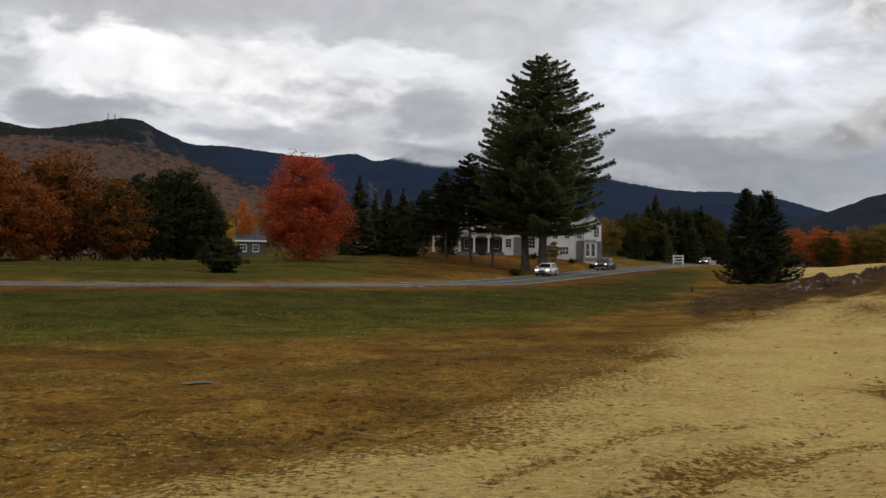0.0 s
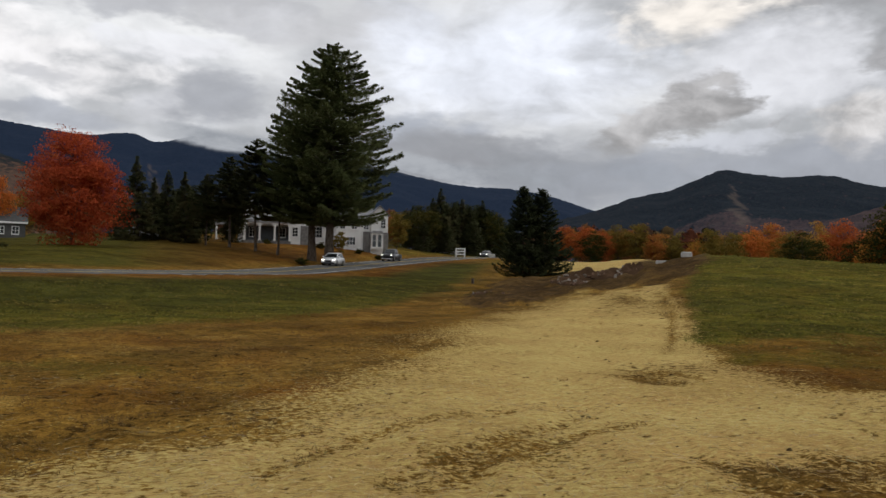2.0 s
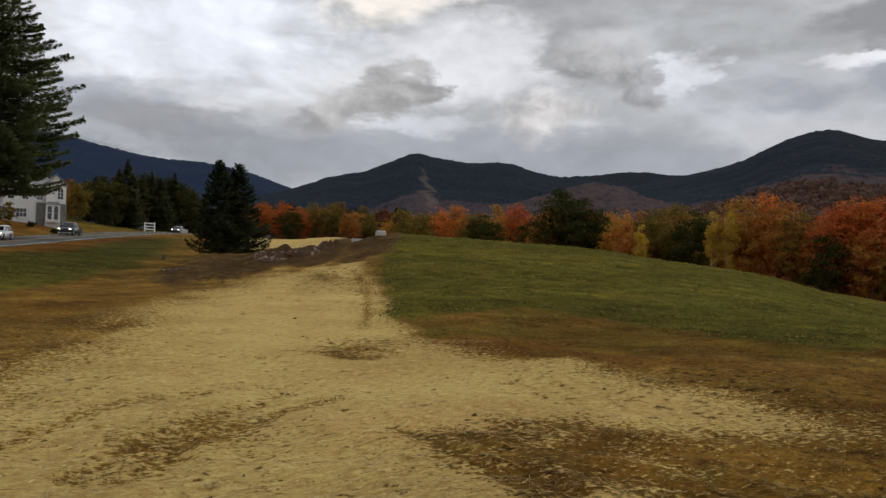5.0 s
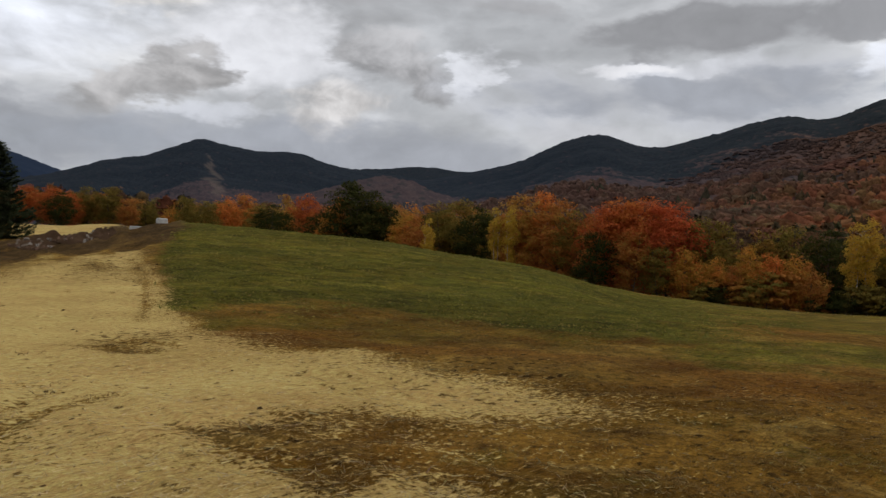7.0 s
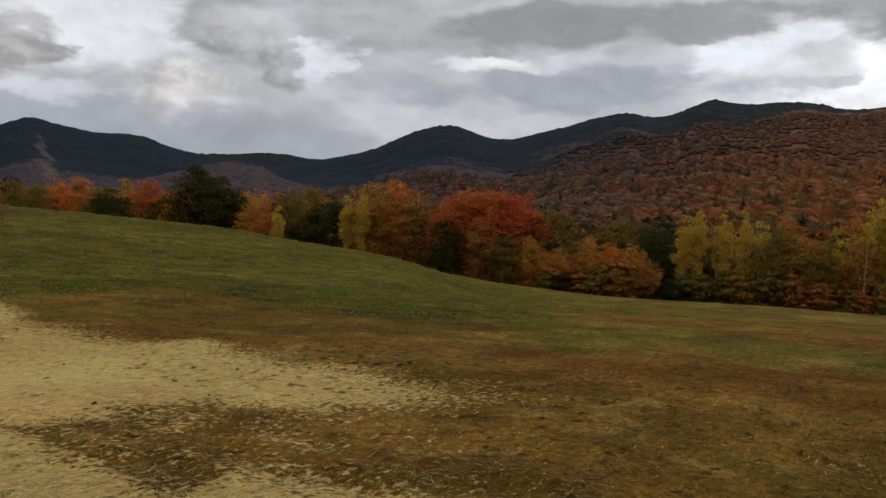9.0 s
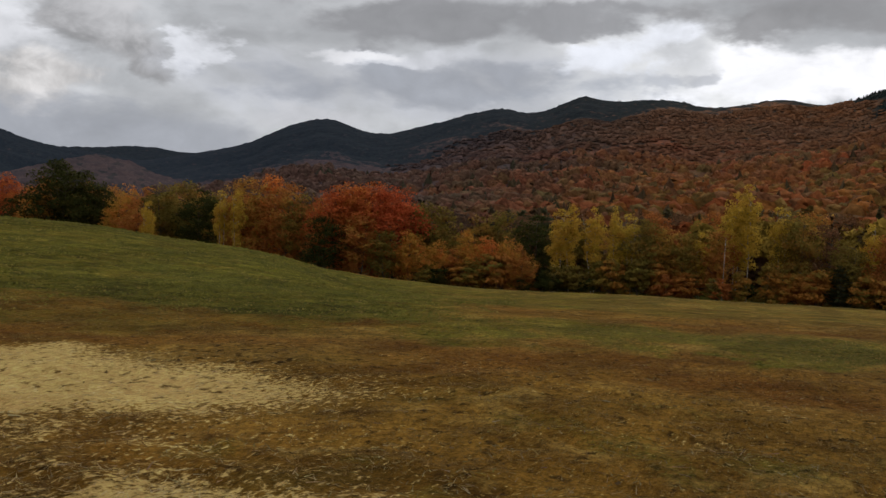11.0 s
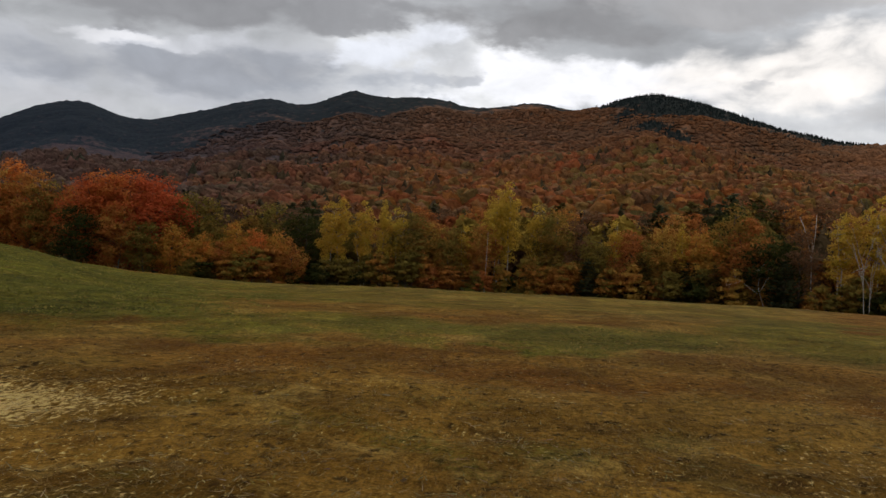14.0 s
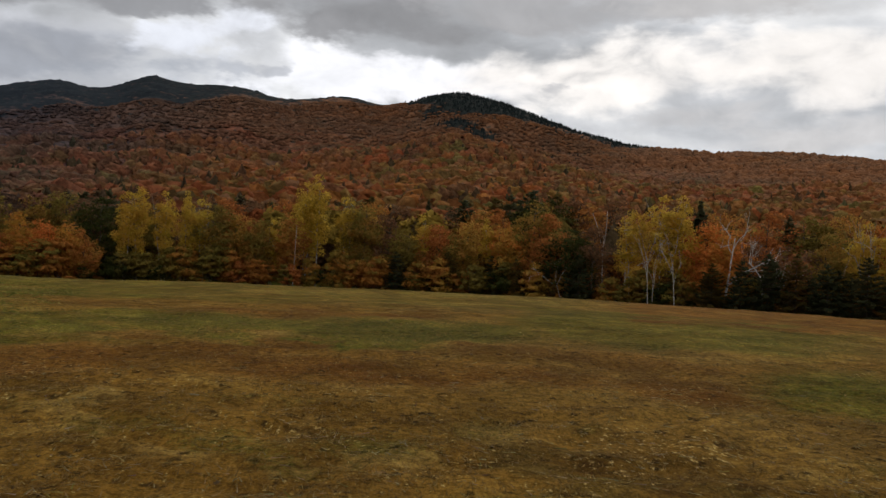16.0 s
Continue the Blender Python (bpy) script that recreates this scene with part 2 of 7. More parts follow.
# the road: a bend that comes past the field and climbs away by the inn
ROAD = [(-70, 96), (-45, 60), (-27, 49), (-14, 50.5), (-7, 55), (0.6, 67), (4.4, 84), (8.2, 106), (11.9, 136), (15.5, 168), (18.5, 205), (21, 260)]
ROAD_Z = [1.4, 1.1, 0.97, 0.95, 0.94, 0.95, 1.1, 1.72, 2.75, 3.95, 4.7, 5.2]
road_s = np.linspace(0, len(ROAD) - 1, 500)
road_a = curve(road_s, range(len(ROAD)), [a for a, _ in ROAD])
road_r = curve(road_s, range(len(ROAD)), [r for _, r in ROAD])
ROAD_X, ROAD_Y = road_r * np.sin(np.radians(road_a)), road_r * np.cos(np.radians(road_a))
ROAD_H = curve(road_s, range(len(ROAD)), ROAD_Z)
HALF_ROAD = 3.7


def near_road(x, y):
    """Distance from the road's middle (beyond it: positive), its height there and the index along it."""
    x, y = np.atleast_1d(x).astype(float), np.atleast_1d(y).astype(float)
    d, k = np.empty(len(x)), np.empty(len(x), int)
    for i in range(0, len(x), 4000):
        q = (x[i:i + 4000, None] - ROAD_X) ** 2 + (y[i:i + 4000, None] - ROAD_Y) ** 2
        k[i:i + 4000] = q.argmin(1)
        d[i:i + 4000] = np.sqrt(q.min(1))
    tx, ty = np.gradient(ROAD_X)[k], np.gradient(ROAD_Y)[k]
    side = np.sign(tx * (y - ROAD_Y[k]) - ty * (x - ROAD_X[k]))
    return d * side, ROAD_H[k], k


# height of the open land 64 m and 130 m out, by the bearing from the drive
LAND_A = [-180, -60, 5, 14, 19, 24, 28, 31, 35, 39, 43, 46.5, 50, 53.6, 57, 60, 63, 67, 80, 100, 125, 180]
LAND_64 = [0, 0, 0, 0.1, 0.5, 1.2, 2.1, 2.85, 2.97, 2.82, 2.6, 2.16, 1.63, 1.2, 0.55, -0.35, -1.0, -1.35, -1.4, -1.5, -1.7, 0]
LAND_130 = [0, 0, 1.0, 1.8, 2.6, 3.2, 3.4, 1.5, 0, -0.5, -1, -1.5, -2, -2.3, -2.6, -3.2, -3.6, -4.05, -3.9, -4.65, -6.1, 0]


def field_height(x, y):
    r, a = np.hypot(x, y), np.degrees(np.arctan2(x, y))
    z = curve(a, LAND_A, LAND_64) * smooth(16, 64, r)
    z = z + (curve(a, LAND_A, LAND_130) - curve(a, LAND_A, LAND_64)) * smooth(64, 132, r)
    return z + 0.035 * smooth(140, 700, r) * np.maximum(r - 140, 0) * smooth(10, 40, np.abs(a)) * 0.6


def land(x, y):
    """Height of the bare ground, without the small unevenness."""
    x, y = np.atleast_1d(x).astype(float), np.atleast_1d(y).astype(float)
    d, zr, k = near_road(x, y)
    a = np.degrees(np.arctan2(x, y))
    f = field_height(x, y)
    near = zr + (f - zr) * smooth(HALF_ROAD + 0.8, 23, -d)
    rise = curve(a, [-180, -45, -27, -12, 0, 5, 10, 14, 18, 180], [0.03, 0.034, 0.038, 0.058, 0.094, 0.10, 0.125, 0.03, 0.0, 0])
    beyond = zr + 0.02 * np.minimum(d, 8) + rise * 48 * (1 - np.exp(-np.maximum(d - HALF_ROAD, 0) / 43)) * 1.25
    z = np.where(d > 0, beyond, near)
    z = np.where(np.abs(d) < HALF_ROAD + 0.8, zr + 0.025 * d - 0.06, z)
    return z


def land_z(x, y):
    return float(land(x, y)[0])


def plain_mesh(name, verts, faces, mats, smooth_shade=True, attrs=()):
    """A mesh from arrays of corners and of equal-sided faces."""
    me = bpy.data.meshes.new(name)
    verts, faces = np.asarray(verts, np.float32), np.asarray(faces, np.int32)
    n, k = faces.shape
    me.vertices.add(len(verts)), me.loops.add(n * k), me.polygons.add(n)
    me.vertices.foreach_set("co", verts.ravel())
    me.loops.foreach_set("vertex_index", faces.ravel())
    me.polygons.foreach_set("loop_start", np.arange(0, n * k, k, dtype=np.int32))
    me.polygons.foreach_set("use_smooth", np.full(n, smooth_shade))
    for key, values in attrs:
        values = np.asarray(values, np.float32)
        if values.ndim == 1:
            me.attributes.new(key, "FLOAT", "POINT").data.foreach_set("value", values)
        else:
            me.attributes.new(key, "FLOAT_COLOR", "POINT").data.foreach_set("color", np.hstack([values, np.ones((len(values), 1), np.float32)]).ravel())
    me.update(calc_edges=True)
    for m in mats if isinstance(mats, (list, tuple)) else [mats]:
        me.materials.append(m)
    return me


def grid_faces(rows, cols):
    i = np.arange((rows - 1) * cols).reshape(rows - 1, cols)[:, :-1]
    return np.stack([i, i + 1, i + cols + 1, i + cols], -1).reshape(-1, 4)


def wave_noise(x, y, scale, seed, octaves=4):
    """Cheap smooth unevenness: sums of turned sine sheets, about -1 to 1."""
    rng = np.random.default_rng(seed)
    total, gain = np.zeros_like(x), 1.0
    for o in range(octaves):
        for _ in range(4):
            t, p, f = rng.uniform(0, 2 * np.pi), rng.uniform(0, 2 * np.pi), rng.uniform(0.7, 1.4) * 2**o / scale * 2 * np.pi
            total += gain * 0.35 * np.sin((x * np.cos(t) + y * np.sin(t)) * f + p + 1.3 * np.sin((x * np.sin(t) - y * np.cos(t)) * f * 0.7 + p * 2))
        gain *= 0.55
    return total


# ---------------------------------------------------------------- materials


def ground_colours(tree):
    p = position(tree)
    flatp = node(tree, "ShaderNodeMapping", Vector=p, Scale=(1.0, 1.0, 0.2)).outputs[0]
    fibre_a = noise_fac(tree, node(tree, "ShaderNodeMapping", Vector=flatp, Rotation=(0, 0, 0.5), Scale=(5, 24, 5)).outputs[0], 1.0, 5, 0.65, 0.6)
    fibre_b = noise_fac(tree, node(tree, "ShaderNodeMapping", Vector=flatp, Rotation=(0, 0, -0.9), Scale=(6, 30, 6)).outputs[0], 1.0, 5, 0.65, 0.6)
    grain = noise_fac(tree, flatp, 38.0, 5, 0.7)
    clod = noise_fac(tree, flatp, 5.0, 6, 0.62)
    tuft = noise_fac(tree, flatp, 1.6, 6, 0.6)
    patch = noise_fac(tree, flatp, 0.33, 6, 0.6, 0.4)
    broad = noise_fac(tree, flatp, 0.09, 5, 0.55, 0.3)
    far = noise_fac(tree, flatp, 0.025, 6, 0.6)
    fibre = maths(tree, "MULTIPLY", maths(tree, "ADD", fibre_a, fibre_b), 0.5)

    fleck = maths(tree, "ADD", maths(tree, "MULTIPLY", noise_fac(tree, flatp, 14.0, 5, 0.68), 0.5), maths(tree, "ADD", maths(tree, "MULTIPLY", fibre, 0.3), maths(tree, "MULTIPLY", clod, 0.2)))

    def mask(name, spread=0.5, soft=0.2):
        # an edge that frays into tufts and strands
        k = maths(tree, "ADD", attribute(tree, name), maths(tree, "MULTIPLY", maths(tree, "SUBTRACT", fleck, 0.5), 9.0 * spread))
        return step(tree, k, 0.5 - soft, 0.5 + soft)

    # dry brown grass
    dry = mix(tree, step(tree, patch, 0.35, 0.65), (0.195, 0.108, 0.028), (0.30, 0.178, 0.048))
    dry = mix(tree, step(tree, broad, 0.42, 0.62), dry, (0.33, 0.208, 0.070))
    dry = mix(tree, step(tree, tuft, 0.5, 0.72), dry, (0.100, 0.052, 0.016))
    dry = mix(tree, maths(tree, "MULTIPLY", step(tree, noise_fac(tree, flatp, 0.8, 6, 0.62, 0.6), 0.54, 0.66), 0.7), dry, (0.42, 0.29, 0.115))
    dry = mix(tree, maths(tree, "MULTIPLY", step(tree, noise_fac(tree, flatp, 0.45, 5, 0.6), 0.55, 0.66), 0.45), dry, (0.135, 0.108, 0.038))
    dry = mix(tree, maths(tree, "MULTIPLY", step(tree, fibre, 0.5, 0.64), 0.26), dry, (0.50, 0.34, 0.11))
    dry = mix(tree, step(tree, maths(tree, "ADD", clod, maths(tree, "MULTIPLY", attribute(tree, "churn"), 0.07)), 0.555, 0.66), dry, (0.078, 0.046, 0.018))
    dry = mix(tree, 1.0, dry, (0.93, 0.92, 0.90), "MULTIPLY")
    # rusty grass
    rust = mix(tree, step(tree, patch, 0.35, 0.7), (0.152, 0.064, 0.018), (0.225, 0.104, 0.028))
    rust = mix(tree, maths(tree, "MULTIPLY", step(tree, tuft, 0.5, 0.7), 0.7), rust, (0.25, 0.135, 0.045))
    rust = mix(tree, step(tree, clod, 0.55, 0.68), rust, (0.062, 0.028, 0.012))
    # green grass
    clump = noise_fac(tree, flatp, 0.75, 7, 0.68, 0.3)
    green = mix(tree, step(tree, tuft, 0.36, 0.64), (0.079, 0.090, 0.019), (0.158, 0.160, 0.029))
    green = mix(tree, maths(tree, "MULTIPLY", step(tree, clump, 0.5, 0.64), 0.55), green, (0.25, 0.205, 0.048))
    green = mix(tree, maths(tree, "MULTIPLY", step(tree, patch, 0.48, 0.62), 0.5), green, (0.185, 0.150, 0.030))
    green = mix(tree, maths(tree, "MULTIPLY", step(tree, broad, 0.5, 0.62), 0.5), green, (0.074, 0.098, 0.026))
    green = mix(tree, maths(tree, "MULTIPLY", step(tree, noise_fac(tree, flatp, 2.6, 6, 0.66), 0.53, 0.63), 0.8), green, (0.046, 0.054, 0.015))
    # straw-covered sand
    sand = mix(tree, step(tree, patch, 0.3, 0.7), (0.60, 0.455, 0.23), (0.75, 0.59, 0.325))
    sand = mix(tree, maths(tree, "MULTIPLY", step(tree, fibre, 0.5, 0.62), 0.75), sand, (0.83, 0.67, 0.40))
    # shade between the straw pieces, painted as darker brown
    sand = mix(tree, maths(tree, "MULTIPLY", step(tree, fibre, 0.48, 0.39), 0.6), sand, (0.39, 0.27, 0.115))
    sand = mix(tree, step(tree, maths(tree, "ADD", clod, maths(tree, "MULTIPLY", attribute(tree, "churn"), 0.08)), 0.60, 0.70), sand, (0.165, 0.100, 0.040))
    # bare dark soil
    soil = mix(tree, step(tree, tuft, 0.35, 0.65), (0.078, 0.050, 0.030), (0.125, 0.082, 0.047))
    soil = mix(tree, step(tree, patch, 0.5, 0.66), soil, (0.16, 0.10, 0.046))
    soil = mix(tree, step(tree, clod, 0.58, 0.7), soil, (0.06, 0.038, 0.022))
    forest = mix(tree, far, (0.046, 0.056, 0.016), (0.080, 0.078, 0.020))

    c = dry
    c = mix(tree, maths(tree, "MULTIPLY", mask("rust", 0.4, 0.55), 0.92), c, rust)
    c = mix(tree, maths(tree, "MULTIPLY", mask("green", 0.4, 0.5), 0.95), c, green)
    c = mix(tree, mask("straw", 0.55), c, sand)
    c = mix(tree, mask("soil", 0.4), c, soil)
    c = mix(tree, attribute(tree, "forest"), c, forest)
    rough = noise_fac(tree, flatp, 9.0, 9, 0.78)
    sandy = mask("straw", 0.42)
    c = mix(tree, maths(tree, "SUBTRACT", 0.85, maths(tree, "MULTIPLY", sandy, 0.35)), c, mix(tree, step(tree, maths(tree, "ADD", maths(tree, "MULTIPLY", grain, 0.35), maths(tree, "MULTIPLY", rough, 0.65)), 0.37, 0.63), (0.17, 0.165, 0.16), (0.80, 0.785, 0.75)), "OVERLAY")
    calm = maths(tree, "SUBTRACT", 1.0, maths(tree, "MULTIPLY", sandy, 0.65))
    c = mix(tree, maths(tree, "MULTIPLY", calm, 0.6), c, mix(tree, step(tree, noise_fac(tree, flatp, 0.55, 6, 0.66, 0.5), 0.38, 0.62), (0.3, 0.29, 0.28), (0.64, 0.63, 0.60)), "OVERLAY")
    c = mix(tree, maths(tree, "MULTIPLY", calm, 0.5), c, mix(tree, step(tree, noise_fac(tree, node(tree, "ShaderNodeMapping", Vector=flatp, Rotation=(0, 0, 0.9), Scale=(0.35, 1.0, 1.0)).outputs[0], 0.16, 6, 0.62, 0.8), 0.36, 0.64), (0.27, 0.25, 0.24), (0.66, 0.66, 0.64)), "OVERLAY")
    c = mix(tree, 1.0, c, (0.785, 0.732, 0.49), "MULTIPLY")
    height = maths(tree, "ADD", maths(tree, "MULTIPLY", clod, 0.7), maths(tree, "ADD", maths(tree, "MULTIPLY", fibre, 0.6), maths(tree, "MULTIPLY", tuft, 0.8)))
    return c, height


GROUND = material("ground", ground_colours, 0.95, bump=0.9, bump_distance=0.09)


def asphalt_colours(tree):
    p = position(tree)
    fine, coarse, patch = noise_fac(tree, p, 40, 4), noise_fac(tree, p, 0.6, 5), noise_fac(tree, p, 0.12, 4)
    c = mix(tree, coarse, (0.10, 0.098, 0.094), (0.145, 0.142, 0.136))
    c = mix(tree, step(tree, patch, 0.5, 0.6), c, (0.165, 0.162, 0.155))
    return mix(tree, maths(tree, "MULTIPLY", fine, 0.4), c, (0.3, 0.3, 0.3), "OVERLAY"), fine


ASPHALT = material("asphalt", asphalt_colours, 0.8, bump=0.3, bump_distance=0.01)
LINE = worn("line_paint", (0.72, 0.71, 0.68), 0.7, 0.35, 2.0)
YELLOW_LINE = worn("yellow_line_paint", (0.6, 0.42, 0.06), 0.7, 0.35, 2.0)


def leaf_material(name, low, high, accent, rough=0.8, thin=0.38):
    """Foliage: a base hue that shifts from tree to tree, from bough to bough and from leaf to leaf."""
    def build(tree):
        info = node(tree, "ShaderNodeObjectInfo").outputs["Random"]
        geo = node(tree, "ShaderNodeNewGeometry")
        obj = node(tree, "ShaderNodeTexCoord").outputs["Object"]
        bough = noise_fac(tree, obj, 0.55, 3)
        leaf = geo.outputs["Random Per Island"]
        c = mix(tree, maths(tree, "ADD", 0.2, maths(tree, "MULTIPLY", leaf, 0.6)), low, high)
        c = mix(tree, step(tree, maths(tree, "ADD", bough, maths(tree, "MULTIPLY", maths(tree, "SUBTRACT", info, 0.5), 0.25)), 0.48, 0.66), c, accent)
        hue = node(tree, "ShaderNodeHueSaturation", Hue=maths(tree, "ADD", 0.494, maths(tree, "MULTIPLY", info, 0.012)), Saturation=0.95, Value=maths(tree, "ADD", 0.9, maths(tree, "MULTIPLY", leaf, 0.25)), Color=c)
        return hue.outputs[0]
    m = material(name, build, rough)
    tree = m.node_tree
    surface, out = tree.nodes["Principled BSDF"], tree.nodes["Material Output"]
    through_leaf = node(tree, "ShaderNodeBsdfTranslucent", Color=surface.inputs["Base Color"].links[0].from_socket)
    both = node(tree, "ShaderNodeMixShader", Fac=thin, i1=surface.outputs[0], i2=through_leaf.outputs[0])
    tree.links.new(both.outputs[0], out.inputs["Surface"])
    return m


LEAF = {
    "red": leaf_material("red_maple_leaves", (0.38, 0.072, 0.010), (0.61, 0.128, 0.012), (0.54, 0.165, 0.014)),
    "orange": leaf_material("orange_maple_leaves", (0.50, 0.135, 0.014), (0.74, 0.235, 0.019), (0.46, 0.225, 0.022)),
    "rust": leaf_material("rust_leaves", (0.31, 0.095, 0.016), (0.53, 0.19, 0.024), (0.46, 0.25, 0.032)),
    "yellow": leaf_material("yellow_birch_leaves", (0.43, 0.28, 0.020), (0.70, 0.47, 0.033), (0.56, 0.30, 0.024)),
    "olive": leaf_material("olive_leaves", (0.135, 0.103, 0.018), (0.265, 0.19, 0.027), (0.33, 0.16, 0.022)),
    "green": leaf_material("dark_green_leaves", (0.026, 0.033, 0.009), (0.063, 0.067, 0.013), (0.096, 0.074, 0.015)),
}
LEAF.update({
    "brown": leaf_material("brown_twigs_and_leaves", (0.146, 0.068, 0.029), (0.253, 0.118, 0.044), (0.196, 0.098, 0.054)),
    "shrub": leaf_material("understorey_leaves", (0.30, 0.115, 0.016), (0.56, 0.22, 0.022), (0.25, 0.165, 0.024)),
    "crimson": leaf_material("crimson_maple_leaves", (0.38, 0.056, 0.010), (0.59, 0.108, 0.013), (0.56, 0.145, 0.015)),
    "ember": leaf_material("dark_orange_maple_leaves", (0.20, 0.055, 0.010), (0.40, 0.118, 0.015), (0.060, 0.050, 0.012)),
    "cedar": leaf_material("dark_cedar_sprays", (0.030, 0.036, 0.016), (0.060, 0.066, 0.024), (0.054, 0.050, 0.020)),
    "pine": leaf_material("pine_needles", (0.072, 0.092, 0.036), (0.160, 0.180, 0.062), (0.140, 0.150, 0.056)),
    "spruce": leaf_material("spruce_needles", (0.034, 0.044, 0.020), (0.070, 0.082, 0.034), (0.066, 0.072, 0.032)),
    "brush": leaf_material("turning_understorey_sprays", (0.075, 0.060, 0.016), (0.19, 0.125, 0.022), (0.30, 0.125, 0.018)),
    "fir": leaf_material("dark_fir_needles", (0.052, 0.058, 0.026), (0.098, 0.104, 0.040), (0.100, 0.088, 0.036)),
})


def bark_material(name, dark, light, stripes):
    def build(tree):
        p = node(tree, "ShaderNodeTexCoord").outputs["Object"]
        q = node(tree, "ShaderNodeMapping", Vector=p, Scale=(6, 6, 14 if stripes else 1.5)).outputs[0]
        n = noise_fac(tree, q, 1.2, 6, 0.65)
        return mix(tree, step(tree, n, 0.38, 0.56), dark, light), n
    return material(name, build, 0.9, bump=0.6, bump_distance=0.04)


BARK = bark_material("grey_brown_bark", (0.045, 0.035, 0.027), (0.12, 0.095, 0.075), False)
BIRCH_BARK = bark_material("white_birch_bark", (0.12, 0.10, 0.08), (0.46, 0.425, 0.36), True)
DEAD_WOOD = bark_material("bleached_dead_wood", (0.28, 0.25, 0.22), (0.56, 0.51, 0.45), False)


def mountain_colours(tree):
    p = position(tree)
    # crowns stand side by side up the slope: laid out along it and by height
    z = node(tree, "ShaderNodeSeparateXYZ", Vector=p).outputs[2]
    q = node(tree, "ShaderNodeCombineXYZ", X=attribute(tree, "along"), Y=maths(tree, "MULTIPLY", z, 1.7), Z=0.0).outputs[0]
    bent = vmath(tree, "ADD", q, vmath(tree, "MULTIPLY", node(tree, "ShaderNodeTexNoise", Vector=q, Scale=0.05, Detail=3.0).outputs[1], (14, 14, 0)))
    crown = node(tree, "ShaderNodeTexVoronoi", Vector=bent, Scale=0.11)
    pick = node(tree, "ShaderNodeSeparateXYZ", Vector=crown.outputs["Color"])
    mid, fine = noise_fac(tree, q, 0.045, 6, 0.65), noise_fac(tree, q, 0.25, 4, 0.6)
    hard = attribute(tree, "tone", True)
    hard = mix(tree, 0.6, hard, mix(tree, pick.outputs[0], (0.30, 0.31, 0.33), (0.68, 0.66, 0.63)), "OVERLAY")
    hard = mix(tree, maths(tree, "MULTIPLY", step(tree, maths(tree, "ADD", pick.outputs[2], maths(tree, "MULTIPLY", mid, 0.6)), 1.12, 1.24), 0.8), hard, (0.03, 0.031, 0.02))
    hard = mix(tree, maths(tree, "MULTIPLY", step(tree, mid, 0.52, 0.66), 0.35), hard, (0.06, 0.038, 0.028))
    soft = mix(tree, pick.outputs[0], (0.010, 0.012, 0.010), (0.022, 0.025, 0.020))
    k = maths(tree, "ADD", attribute(tree, "conifer"), maths(tree, "MULTIPLY", maths(tree, "SUBTRACT", maths(tree, "ADD", mid, maths(tree, "MULTIPLY", pick.outputs[1], 0.3)), 0.65), 1.9))
    c = mix(tree, step(tree, k, 0.25, 0.8), hard, soft)
    # far forest: blue haze painted into the colour
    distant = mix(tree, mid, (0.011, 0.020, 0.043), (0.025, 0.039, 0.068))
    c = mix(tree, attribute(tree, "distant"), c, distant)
    c = mix(tree, attribute(tree, "scar"), c, (0.15, 0.115, 0.095))
    c = mix(tree, 0.35, c, mix(tree, step(tree, fine, 0.35, 0.65), (0.32, 0.32, 0.32), (0.68, 0.68, 0.68)), "OVERLAY")
    height = maths(tree, "ADD", maths(tree, "MULTIPLY", crown.outputs["Distance"], -0.12), mid)
    return c, height


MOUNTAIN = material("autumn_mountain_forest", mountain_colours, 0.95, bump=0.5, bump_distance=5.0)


# ---------------------------------------------------------------- ground, road, mountains
def track(*stops):
    """A wheel track as a row of places through the given bearings and distances."""
    turned, out = [a for a, _ in stops], [r for _, r in stops]
    t = np.linspace(0, len(stops) - 1, 30)
    a, r = np.radians(curve(t, range(len(stops)), turned)), curve(t, range(len(stops)), out)
    return np.stack([r * np.sin(a), r * np.cos(a)], -1)


TRACKS = [track((11.3, 6.4), (17.0, 7.6), (21.2, 8.9), (24.8, 10.0)), track((3.0, 6.7), (9.8, 8.0), (16.7, 9.6), (23.9, 10.6)), track((13.6, 6.2), (18.9, 7.4), (23.7, 8.6), (28, 9.6)),
          track((-16, 8.6), (-6, 9.0), (2.9, 11.1), (6.2, 12.8), (10.5, 14.5), (15, 19)), track((34.7, 7.8), (37.3, 7.2), (39.8, 6.7), (43, 5.8)), track((31.5, 7.8), (34.5, 7.1), (37, 6.6), (41, 5.6)), track((22.5, 26.5), (25, 25.6), (27.5, 24.2), (29.6, 23.4)), track((24.5, 14.0), (27, 13.4), (29.5, 12.9), (31.5, 13.2)),
          track((29.2, 17.5), (29.6, 22), (29.4, 28), (28.6, 36)), track((25.5, 14.6), (28, 14.2), (30.5, 13.7))]


def track_distance(x, y, line):
    near = np.full(len(x), 9.0)
    close = np.flatnonzero(np.hypot(x, y) < 38)
    p, q = line[:-1], line[1:] - line[:-1]
    for i in range(0, len(close), 20000):
        k = close[i:i + 20000]
        rel = np.stack([x[k], y[k]], -1)[:, None] - p
        t = np.clip((rel * q).sum(-1) / (q * q).sum(-1), 0, 1)
        near[k] = np.sqrt((((rel - t[..., None] * q)) ** 2).sum(-1).min(1))
    return near


